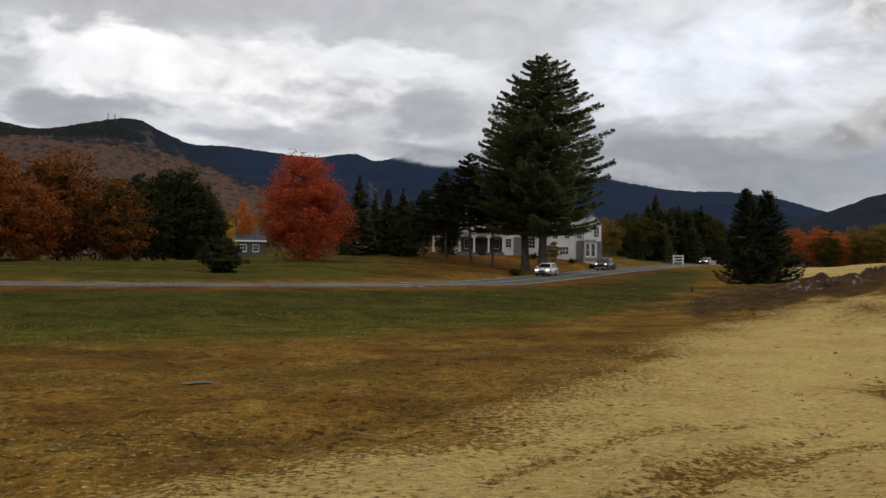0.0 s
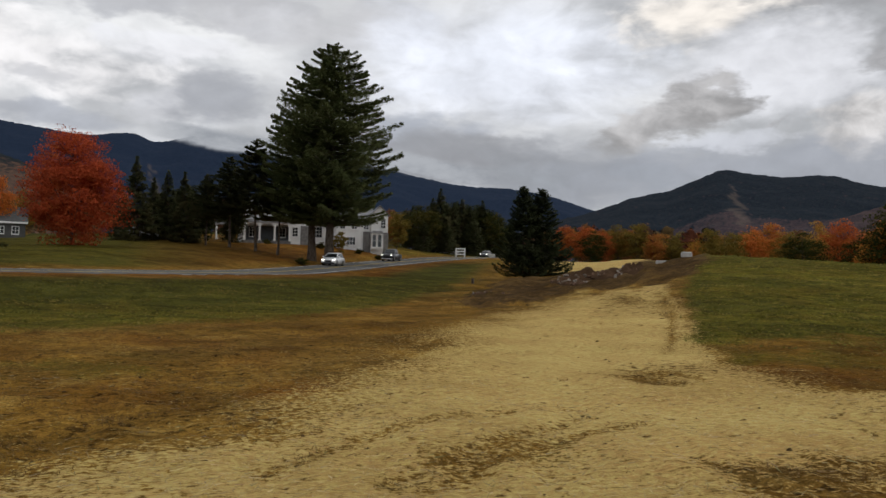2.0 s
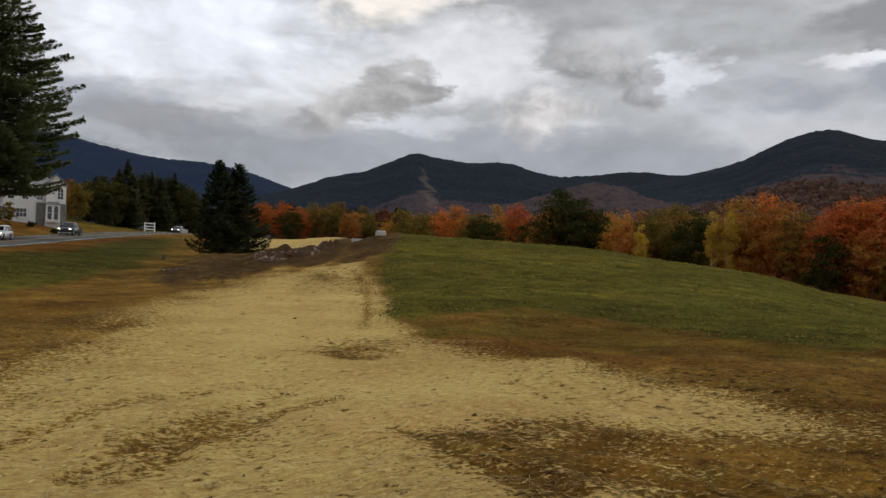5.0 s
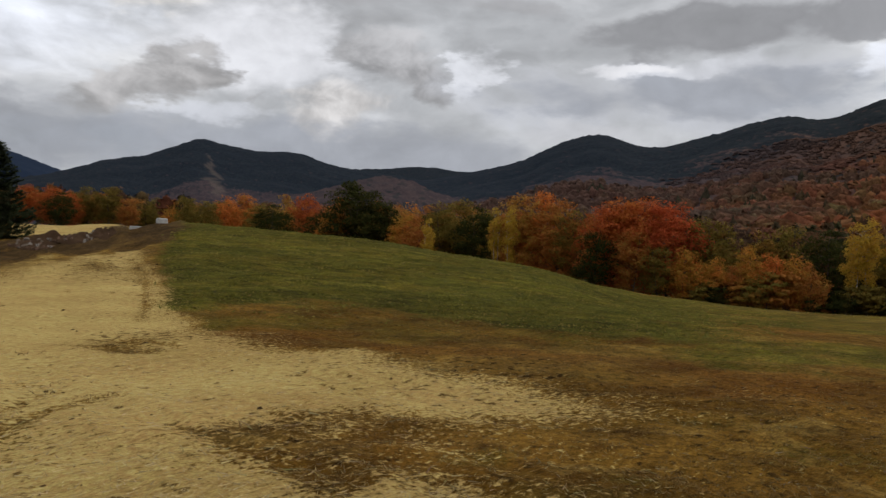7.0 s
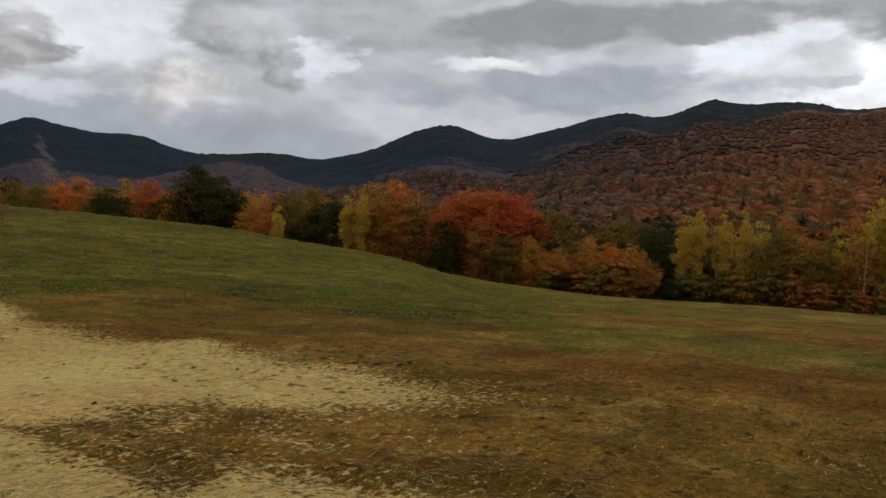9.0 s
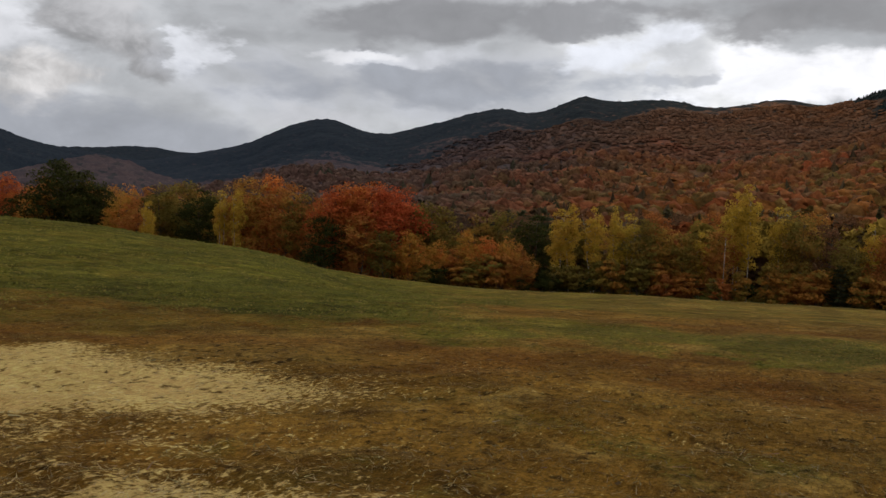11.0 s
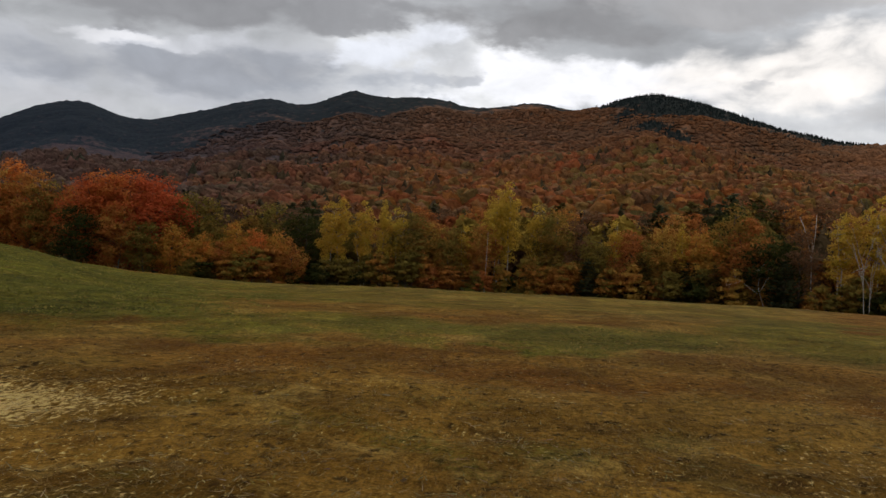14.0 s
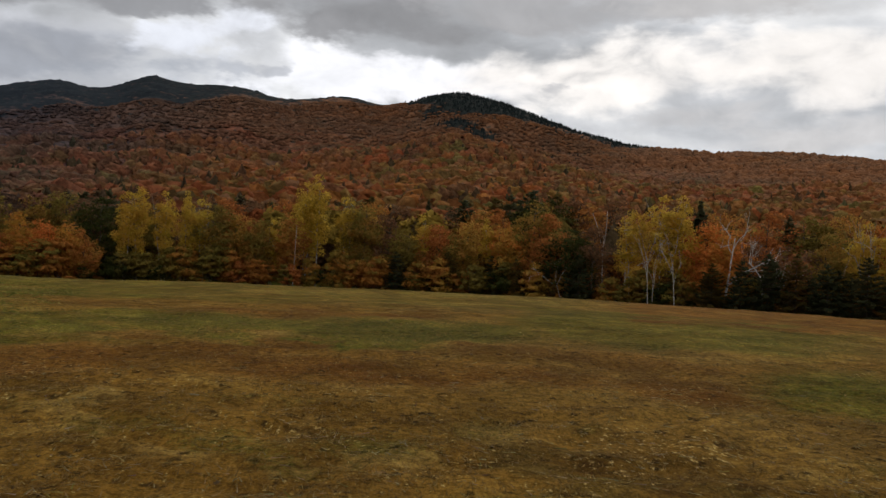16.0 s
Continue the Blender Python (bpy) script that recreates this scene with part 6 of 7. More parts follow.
def gable_roof(name, x0, x1, y0, y1, eave, ridge, along_x, mat, over=0.35, thick=0.18):
    """Two slopes with thickness and eaves."""
    bm = bmesh.new()
    if along_x:
        mid = (y0 + y1) / 2
        slope = (ridge - eave) / (mid - y0)
        prof = [(y0 - over, eave - over * slope), (mid, ridge), (y1 + over, eave - over * slope)]
        rings = [[(x, y, z + t) for y, z in prof] for x in (x0 - over, x1 + over) for t in (0, thick)]
    else:
        mid = (x0 + x1) / 2
        slope = (ridge - eave) / (mid - x0)
        prof = [(x0 - over, eave - over * slope), (mid, ridge), (x1 + over, eave - over * slope)]
        rings = [[(x, y, z + t) for x, z in prof] for y in (y0 - over, y1 + over) for t in (0, thick)]
    v = [[bm.verts.new(p) for p in ring] for ring in rings]
    for k in (0, 1):
        for a, b in ((v[0], v[2]), (v[1], v[3]), (v[0], v[1]), (v[2], v[3])):
            bm.faces.new((a[k], a[k + 1], b[k + 1], b[k]))
    for k in (0, 2):
        bm.faces.new((v[0][k], v[1][k], v[3][k], v[2][k]))
    return bm_mesh(name, bm, mat)


def window(parent, x, z, wide, tall, y, cols=2, rows=3, shutters=False):
    """A window set proud of the front at y: frame, sill and panes."""
    bm = bmesh.new()
    f = 0.09
    for low, high in (((x - wide / 2 - f, z - f), (x - wide / 2, z + tall + f)), ((x + wide / 2, z - f), (x + wide / 2 + f, z + tall + f)), ((x - wide / 2, z + tall), (x + wide / 2, z + tall + f)), ((x - wide / 2, z - f), (x + wide / 2, z))):
        box_into(bm, (low[0], y - 0.07, low[1]), (high[0], y + 0.02, high[1]))
    for i in range(1, cols):
        box_into(bm, (x - wide / 2 + wide * i / cols - 0.025, y - 0.05, z), (x - wide / 2 + wide * i / cols + 0.025, y, z + tall))
    for i in range(1, rows):
        box_into(bm, (x - wide / 2, y - 0.045, z + tall * i / rows - 0.025), (x + wide / 2, y - 0.002, z + tall * i / rows + 0.025))
    w = part("window", bm_mesh("window", bm, TRIM), parent)
    for i in range(cols):
        for j in range(rows):
            g = 0.03
            part("pane", box_mesh("pane", (x - wide / 2 + wide * i / cols + g, y - 0.025, z + tall * j / rows + g), (x - wide / 2 + wide * (i + 1) / cols - g, y - 0.01, z + tall * (j + 1) / rows - g), GLASS), w)
    part("sill", box_mesh("sill", (x - wide / 2 - 0.12, y - 0.13, z - f - 0.06), (x + wide / 2 + 0.12, y + 0.02, z - f), TRIM, 0.01), w)
    return w


def clapboards(parent, x0, x1, z0, z1, y):
    """Lapped boards on a front wall."""
    n = int((z1 - z0) / 0.22)
    me = prism("board", [(x0, 0), (x1, 0), (x1, 0.215), (x0, 0.215)], -0.03, 0.0, WHITE)
    for i in range(n):
        b = part("board", me, parent)
        b.matrix_basis = pose(0, y, z0 + i * 0.22, -4, 0, 0)


def inn():
    x, y = spot(5.0, 146)
    base = thing("inn", "long white wooden inn with pillared porch and grey roofs", "house", (x, y, 5.75), -5)
    wall = part("wall", box_mesh("wall", (-11.2, 2.4, -2.2), (-2.6, 10, 3.3), WHITE), base)
    part("roof", gable_roof("roof", -11.2, -2.6, 2.4, 10, 3.3, 7.2, True, ROOF), base)
    part("porch_floor", box_mesh("porch_floor", (-10.3, -0.2, -2.0), (-2.2, 2.4, 0.0), STONE), base)
    part("porch_roof", prism("porch_roof", [(-10.6, 2.95), (-2.0, 2.95), (-2.0, 3.45), (-10.6, 3.45)], -0.45, 2.4, ROOF), base)
    # arched white beam between the pillars
    bays = [-9.9, -7.4, -4.9, -2.4]
    for a, b in zip(bays[:-1], bays[1:]):
        arch = [(a, 2.95)] + [(a + (b - a) * t, 2.35 + 0.42 * math.sin(math.pi * t) ** 0.6) for t in np.linspace(0, 1, 11)] + [(b, 2.95)]
        part("arch", prism("arch", arch, -0.3, -0.14, TRIM), base)
    for px in (*bays, -14.4, -12.6, -12.0):
        bm = bmesh.new()
        box_into(bm, (px - 0.15, -0.37, -0.05), (px + 0.15, -0.07, 2.5), 0.02)
        box_into(bm, (px - 0.22, -0.44, -0.05), (px + 0.22, 0.0, 0.18), 0.02)
        box_into(bm, (px - 0.21, -0.43, 2.36), (px + 0.21, -0.01, 2.5), 0.02)
        part("pillar", bm_mesh("pillar", bm, TRIM), base)
    part("side_porch_roof", prism("side_porch_roof", [(-14.8, 2.5), (-11.4, 2.5), (-11.4, 2.95), (-14.8, 2.95)], -0.45, 3, ROOF), base)
    # dark panels before the white wall put the porch's shade into colour
    for px in (-8.7, -6.2, -3.7):
        part("porch_wall", box_mesh("porch_wall", (px - 1.1, 2.3, 0.0), (px + 1.1, 2.39, 2.5), PORCH_SHADE), base)
    window(base, -8.7, 0.7, 1.0, 1.5, 2.3)
    window(base, -3.7, 0.7, 1.0, 1.5, 2.3)
    # dormer over the porch
    part("dormer", box_mesh("dormer", (-7.6, 3.2, 4.2), (-5.0, 7, 6.4), WHITE), base)
    part("dormer_roof", gable_roof("dormer_roof", -7.6, -5.0, 3.2, 7, 6.4, 7.5, False, ROOF, 0.25), base)
    window(base, -6.3, 4.7, 1.0, 1.3, 3.2)
    part("dormer", box_mesh("dormer", (-10.6, 3.2, 4.0), (-8.4, 7, 5.8), WHITE), base)
    window(base, -9.5, 4.4, 0.9, 1.1, 3.2)
    # gable between porch and link
    part("gable_wall", prism("gable_wall", [(-2.6, -2.2), (1.2, -2.2), (1.2, 3.2), (-0.7, 4.8), (-2.6, 3.2)], 0.2, 10, WHITE), base)
    part("gable_roof", gable_roof("gable_roof", -2.6, 1.2, 0.2, 10, 3.2, 4.85, False, ROOF, 0.3), base)
    part("stone_pier", box_mesh("stone_pier", (-0.6, 0.05, -2.2), (0.9, 0.2, 2.6), STONE), base)
    window(base, -1.5, 0.8, 0.9, 1.5, 0.19)
    # low link
    part("link_wall", box_mesh("link_wall", (1.2, 1.0, -2.2), (5.4, 9, 2.9), WHITE), base)
    part("link_roof", gable_roof("link_roof", 1.2, 5.4, 1.0, 9, 2.9, 5.0, True, ROOF), base)
    window(base, 2.3, 0.75, 1.5, 1.8, 0.99, 3, 3)
    part("corner_board", box_mesh("corner_board", (4.1, 0.9, -2.2), (4.4, 1.0, 2.9), TRIM), base)
    # two-storey wing
    part("wing_wall", box_mesh("wing_wall", (5.4, -1.5, -3.2), (11.4, 8, 4.2), WHITE), base)
    clapboards(base, 5.4, 11.4, -1.0, 4.2, -1.5)
    part("wing_roof", gable_roof("wing_roof", 5.4, 11.4, -1.5, 8, 4.2, 6.6, True, ROOF), base)
    part("end_wall", prism("end_wall", [(11.2, -3.2), (14.0, -3.2), (14.0, 4.8), (12.6, 6.2), (11.2, 4.8)], -2.3, 8, WHITE), base)
    clapboards(base, 11.22, 13.98, 2.2, 4.7, -2.3)
    part("end_roof", gable_roof("end_roof", 11.2, 14.0, -2.3, 8, 4.85, 6.3, False, ROOF, 0.25), base)
    part("chimney", box_mesh("chimney", (10.7, 2, 5.0), (11.7, 3, 7.4), STONE), base)
    for px, pz in ((6.4, 1.9), (8.4, 1.9), (10.4, 1.9)):
        window(base, px, pz + 0.4, 0.8, 1.3, -1.54)
    window(base, 7.9, -0.4, 1.4, 1.3, -1.54, 3, 2)
    window(base, 13.2, 2.5, 0.8, 1.6, -2.34)
    # bay window with stone on both sides
    part("stone_pier", box_mesh("stone_pier", (9.9, -1.75, -3.2), (11.1, -1.5, 1.9), STONE), base)
    part("stone_pier", box_mesh("stone_pier", (13.3, -2.5, -3.2), (14.1, -2.3, 1.8), STONE), base)
    part("bay", prism("bay", [(11.2, -1.1), (13.1, -1.1), (13.1, 1.6), (11.2, 1.6)], -3.0, -2.3, TRIM), base)
    part("bay_roof", prism("bay_roof", [(11.0, 1.6), (13.3, 1.6), (12.9, 2.05), (11.4, 2.05)], -3.15, -2.3, ROOF), base)
    window(base, 11.7, -0.7, 0.62, 2.1, -3.0, 1, 2)
    window(base, 12.6, -0.7, 0.62, 2.1, -3.0, 1, 2)
    return base


inn()
for turned, r, h, w in ((6.1, 139, 1.6, 1.2), (8.7, 138, 1.3, 1.3), (10.0, 136, 1.2, 1.3), (2.6, 140, 1.3, 1.5), (0.2, 143, 1.6, 1.4), (7.4, 137, 3.6, 0.7)):
    SHRUB[3 if h < 2 else 2].plant(turned, r, h, w, label="clipped dark shrub along the inn's wall" if h < 2 else "small yellowing tree in front of the inn")


def barn():
    x, y = spot(-12.9, 150)
    base = thing("barn", "grey outbuilding with white gable trim behind the maple", "building", (x, y, land_z(x, y) - 0.1), 12)
    part("wall", prism("wall", [(-2.4, 0), (2.6, 0), (2.6, 2.7), (-2.4, 2.7)], 0, 6, GREY_SIDING), base)
    part("roof", gable_roof("roof", -2.4, 2.6, 0, 6, 2.7, 4.9, True, GREY_SIDING), base)
    part("eave_board", box_mesh("eave_board", (-2.75, -0.42, 2.32), (2.95, -0.36, 2.6), TRIM), base)
    part("gable_board", box_mesh("gable_board", (-2.85, -0.3, 2.5), (-2.76, 6.3, 2.75), TRIM), base)
    for px in (-0.9, 1.2):
        window(base, px, 0.7, 0.9, 1.1, -0.01, 2, 2)
    part("chimney", box_mesh("chimney", (-2.0, 2.4, 3.6), (-1.3, 3.0, 6.2), TRIM, 0.02), base)
    part("chimney_cap", box_mesh("chimney_cap", (-2.1, 2.3, 6.2), (-1.2, 3.1, 6.35), CONCRETE, 0.02), base)


barn()


# ---------------------------------------------------------------- vehicles
def car(name, label, place, turn, paint, length=4.3, wide=1.78, tall=1.6, pickup=False, lit=True, drop=0.0):
    """A road car with body, glasshouse, windows, lights, bumpers and four wheels; its nose points along +x."""
    x, y = place
    zr = near_road(x, y)
    z = float(zr[1][0] + 0.025 * zr[0][0]) if abs(zr[0][0]) < HALF_ROAD else land_z(x, y)
    base = thing(name, label, "car" if not pickup else "pickup truck", (x, y, z + drop), turn)
    L, w = length / 2, wide / 2
    waist, sill = 0.58 * tall, 0.2

    def shell(outline, half_low, half_high, z_low, z_high, mat, nm):
        bm = bmesh.new()
        rows = []
        for side in (-1, 1):
            row = []
            for px, pz in outline:
                k = min(1, max(0, (pz - z_low) / (z_high - z_low)))
                row.append(bm.verts.new((px, side * (half_low + (half_high - half_low) * k), pz)))
            rows.append(row)
        bm.faces.new(rows[0]), bm.faces.new(rows[1][::-1])
        for i in range(len(outline)):
            j = (i + 1) % len(outline)
            bm.faces.new((rows[0][i], rows[1][i], rows[1][j], rows[0][j]))
        bmesh.ops.bevel(bm, geom=list(bm.edges), offset=0.05, segments=2, affect="EDGES", clamp_overlap=True)
        return part(nm, bm_mesh(nm, bm, mat, True), base)

    hood = waist + 0.02
    if pickup:
        body = [(-L, sill + 0.15), (-L, waist), (-0.2 * L, waist + 0.02), (0.45 * L, hood), (0.9 * L, hood - 0.06), (L, hood - 0.25), (L, sill + 0.1), (0.8 * L, sill), (-0.85 * L, sill)]
        cabin = [(-0.28 * L, waist - 0.04), (-0.24 * L, tall * 0.98), (0.1 * L, tall), (0.22 * L, tall * 0.97), (0.5 * L, waist - 0.04)]
        glass = [(-0.25 * L, waist + 0.06), (-0.215 * L, tall * 0.93), (0.1 * L, tall * 0.94), (0.2 * L, tall * 0.92), (0.42 * L, waist + 0.06)]
    else:
        body = [(-L, sill + 0.2), (-L, waist - 0.02), (-0.86 * L, waist + 0.06), (0.4 * L, hood + 0.02), (0.82 * L, hood - 0.1), (L, hood - 0.3), (L, sill + 0.12), (0.85 * L, sill), (-0.9 * L, sill)]
        cabin = [(-0.92 * L, waist - 0.02), (-0.74 * L, tall * 0.95), (-0.45 * L, tall), (0.0, tall * 0.985), (0.16 * L, tall * 0.94), (0.55 * L, waist - 0.02)]
        glass = [(-0.82 * L, waist + 0.08), (-0.68 * L, tall * 0.9), (-0.42 * L, tall * 0.94), (0.0, tall * 0.925), (0.12 * L, tall * 0.89), (0.44 * L, waist + 0.08)]
    shell(body, w, w * 0.97, sill, waist, paint, "body")
    shell(cabin, w * 0.95, w * 0.74, waist, tall, paint, "cabin")
    for side in (-1, 1):
        bm = bmesh.new()
        out = [bm.verts.new((px, side * (w * (0.95 - 0.21 * (pz - waist) / (tall - waist)) + 0.012), pz)) for px, pz in glass]
        inn_ = [bm.verts.new((v.co.x, v.co.y - side * 0.05, v.co.z)) for v in out]
        bm.faces.new(out), bm.faces.new(inn_[::-1])
        for i in range(len(out)):
            j = (i + 1) % len(out)
            bm.faces.new((out[i], inn_[i], inn_[j], out[j]))
        part("side_window", bm_mesh("side_window", bm, GLASS), base)
    front, back = (cabin[-1], cabin[-2]), (cabin[0], cabin[1])
    for nm, (lo, hi), push in (("windscreen", front, 1), ("rear_window", back, -1)):
        bm = bmesh.new()
        pts = []
        for t in (0.14, 0.9):
            px, pz = lo[0] + (hi[0] - lo[0]) * t, lo[1] + (hi[1] - lo[1]) * t
            half = w * (0.95 - 0.21 * (pz - waist) / (tall - waist)) - 0.1
            pts += [(px + push * 0.02, -half, pz + 0.012), (px + push * 0.02, half, pz + 0.012)]
        q = [bm.verts.new(p) for p in (pts[0], pts[1], pts[3], pts[2])]
        s = [bm.verts.new((v.co.x - push * 0.06, v.co.y, v.co.z - 0.02)) for v in q]
        bm.faces.new(q), bm.faces.new(s[::-1])
        for i in range(4):
            bm.faces.new((q[i], s[i], s[(i + 1) % 4], q[(i + 1) % 4]))
        part(nm, bm_mesh(nm, bm, GLASS), base)
    for px in (-0.6 * L, 0.62 * L):
        for side in (-1, 1):
            r = 0.34 if not pickup else 0.39
            for nm, rad, y0, y1, mat in (("tyre", r, w - 0.2, w + 0.015, RUBBER), ("rim", r * 0.62, w, w + 0.03, STEEL)):
                bm = bmesh.new()
                bmesh.ops.create_cone(bm, cap_ends=True, segments=20, radius1=rad, radius2=rad * 0.97, depth=y1 - y0, matrix=Matrix.Translation((px, side * (y0 + y1) / 2, r)) @ Matrix.Rotation(radians(90), 4, "X"))
                if nm == "tyre":
                    wheel = part("wheel", bm_mesh("tyre", bm, mat, False), base, "black tyre")
                else:
                    part("rim", bm_mesh("rim", bm, mat), wheel, "grey alloy rim")
    for side in (-1, 1):
        part("headlight", box_mesh("headlight", (L - 0.16, side * w * 0.76 - 0.15, hood - 0.31), (L + 0.015, side * w * 0.76 + 0.15, hood - 0.19), HEADLIGHT if lit else STEEL, 0.03), base, "lit white headlight" if lit else "clear headlight")
        part("mirror", box_mesh("mirror", (0.36 * L, side * (w + 0.1) - 0.09, waist + 0.06), (0.42 * L, side * (w + 0.1) + 0.09, waist + 0.22), paint, 0.02), base)
    part("grille", box_mesh("grille", (L - 0.05, -w * 0.45, sill + 0.2), (L + 0.02, w * 0.45, hood - 0.3), BLACK_PLASTIC, 0.02), base)
    part("bumper", box_mesh("bumper", (L - 0.1, -w * 0.92, sill + 0.02), (L + 0.05, w * 0.92, sill + 0.18), BLACK_PLASTIC if not pickup else STEEL, 0.03), base)
    part("bumper", box_mesh("bumper", (-L - 0.05, -w * 0.92, sill + 0.08), (-L + 0.1, w * 0.92, sill + 0.26), BLACK_PLASTIC, 0.03), base)
    return base


def paint(name, colour):
    m = worn(name, colour, 0.3, 0.08, 2.0)
    m.node_tree.nodes["Principled BSDF"].inputs["Coat Weight"].default_value = 0.6
    return m


WHITE_PAINT, DARK_PAINT, SILVER, GREY_PAINT = paint("white_car_paint", (0.72, 0.73, 0.74)), paint("dark_car_paint", (0.03, 0.032, 0.036)), paint("silver_car_paint", (0.45, 0.46, 0.47)), paint("grey_car_paint", (0.13, 0.14, 0.15))


def on_road(turned, lane):
    """A place in a lane of the road at a bearing, and the way that traffic towards the drive points there."""
    k = int(np.abs(np.degrees(np.arctan2(ROAD_X, ROAD_Y)) - turned).argmin())
    tx, ty = np.gradient(ROAD_X)[k], np.gradient(ROAD_Y)[k]
    n = math.hypot(tx, ty)
    return (ROAD_X[k] - ty / n * lane, ROAD_Y[k] + tx / n * lane), math.degrees(math.atan2(-ty, -tx))


place, turn = on_road(7.9, 1.75)
car("car", "white compact suv with lit headlights driving on the road", place, turn, WHITE_PAINT)
place, turn = on_road(11.6, 1.75)
car("pickup_truck", "dark pickup truck with lit headlights driving on the road", place, turn, DARK_PAINT, 5.4, 1.95, 1.9, True)
place, turn = on_road(17.7, 1.75)
car("car", "dark car with lit headlights far up the road", place, turn, GREY_PAINT, 4.5, 1.8, 1.5)
for turned, r, way, coat in ((12.6, 196, 160, DARK_PAINT), (13.4, 199, 170, DARK_PAINT), (14.7, 197, 165, SILVER)):
    car("car", "parked car beside the road beyond the inn", spot(turned, r), way, coat, 4.5, 1.8, 1.45, lit=False)
for turned, r, way in ((-5.2, 131, 10),):
    car("car", "white car parked under the firs behind the lawn", spot(turned, r), way, WHITE_PAINT, 4.4, 1.8, 1.45, lit=False, drop=0.4)


# ---------------------------------------------------------------- small things round the field
def sign_frame():
    x, y = spot(15.5, 183)
    base = thing("sign_frame", "white painted wooden sign frame by the road", "sign", (x, y, land_z(x, y) - 0.1), -15)
    for px in (-0.95, 0.95):
        part("post", box_mesh("post", (px - 0.12, -0.12, 0), (px + 0.12, 0.12, 2.1), TRIM, 0.02), base)
    for z in (0.55, 1.15, 1.75):
        part("rail", box_mesh("rail", (-0.83, -0.05, z), (0.83, 0.05, z + 0.22), TRIM, 0.015), base)


sign_frame()


def block(turned, r, size, name, label, mat, turn=0.0, lift=0.0):
    x, y = spot(turned, r)
    z = land_z(x, y)
    bm = bmesh.new()
    box_into(bm, (-size[0] / 2, -size[1] / 2, -0.1), (size[0] / 2, size[1] / 2, size[2]), min(size) * 0.12)
    rng = random.Random(name)
    for v in bm.verts:
        v.co += Vector((rng.uniform(-1, 1), rng.uniform(-1, 1), rng.uniform(-1, 1))) * min(size) * 0.04
    ob = new(name, bm_mesh(name, bm, mat))
    ob.matrix_basis = pose(x, y, z + lift, 0, 0, turn)
    return tagged(ob, label, "block")


block(30.35, 66, (0.75, 0.8, 0.62), "concrete_block", "pale concrete block on the crest of the mound", CONCRETE, -25)
block(29.15, 67, (1.7, 0.5, 0.27), "pipe_stack", "low pale culvert pipe lying on the crest", CONCRETE, -30)
block(28.75, 67.5, (0.4, 0.5, 0.3), "concrete_block", "small pale concrete block on the crest", CONCRETE, -10)
block(16.4, 62, (0.16, 0.16, 0.62), "marker_post", "short weathered wooden marker post at the edge of the soil", BARK, 10)
block(17.6, 193, (1.6, 0.9, 0.9), "utility_box", "pale utility box beside the road", CONCRETE, -15)

ROCK = worn("broken_stone", (0.17, 0.13, 0.095), 0.9, 0.45, 2.5, bump=0.6)
RED_ROCK = worn("reddish_clods", (0.17, 0.10, 0.065), 0.95, 0.45, 3.0, bump=0.8)


def rock_mesh(seed, mat):
    rng = np.random.default_rng(seed)
    bm = bmesh.new()
    bmesh.ops.create_icosphere(bm, subdivisions=2, radius=0.5)
    axes = [Vector(v / np.linalg.norm(v)) for v in rng.normal(size=(9, 3))]
    cuts = rng.uniform(0.24, 0.44, 9)
    for v in bm.verts:
        for a, c in zip(axes, cuts):
            s = v.co.dot(a)
            if s > c:
                v.co -= a * (s - c) * 0.9
        v.co *= 1 + rng.normal() * 0.03
    return bm_mesh("rock", bm, mat)


PALE_ROCK = worn("pale_split_stone", (0.27, 0.235, 0.20), 0.9, 0.35, 2.5, bump=0.5)
ROCKS = [rock_mesh(i, ROCK) for i in range(3)] + [rock_mesh(9 + i, RED_ROCK) for i in range(4)] + [rock_mesh(19, PALE_ROCK)]
SOIL_HEAP = worn("dug_soil", (0.080, 0.047, 0.027), 0.95, 0.4, 1.2, bump=0.9)
SOIL_HEAP.node_tree.nodes["Principled BSDF"].inputs["Specular IOR Level"].default_value = 0.02


def heap(turned, r, wide, tall, count, seed):
    """A tipped pile of soil with stones and broken asphalt on it."""
    rng = random.Random(seed)
    x, y = spot(turned, r)
    z = land_z(x, y)
    base = thing("rubble_heap", "heap of dug soil, stones and broken asphalt", "heap", (x, y, z), rng.uniform(0, 360), "heaps on the bare soil")
    n = 34
    u = np.linspace(-1, 1, n)
    gx, gy = np.meshgrid(u, u, indexing="ij")
    rad = np.hypot(gx, gy)
    h = tall * np.clip(1 - rad**1.6, 0, 1) * (1 + 0.5 * wave_noise(gx * 3 + seed, gy * 3, 3.0, seed, 2) + 0.08 * wave_noise(gx * 3, gy * 3 + seed, 0.9, seed + 30, 2)) - 0.45 * smooth(0.85, 1.3, rad)
    me = plain_mesh("soil", np.stack([gx * wide, gy * wide * 0.6, h], -1).reshape(-1, 3), grid_faces(n, n)[:, ::-1], SOIL_HEAP)
    part("soil", me, base)
    for i in range(count):
        t, q = rng.uniform(0, 2 * math.pi), rng.random() ** 0.6
        px, py = q * math.cos(t), q * math.sin(t)
        k = tall * max(0, 1 - q**1.6)
        s = rng.uniform(0.12, 0.22) if rng.random() < 0.7 else rng.uniform(0.2, 0.36)
        ob = part("rock", rng.choice(ROCKS), base)
        ob.matrix_basis = pose(px * wide, py * wide * 0.6, k * 0.9 + s * 0.1, rng.uniform(0, 360), rng.uniform(0, 360), rng.uniform(0, 360)) @ Matrix.Diagonal((s * 1.3, s, s * 0.7, 1))


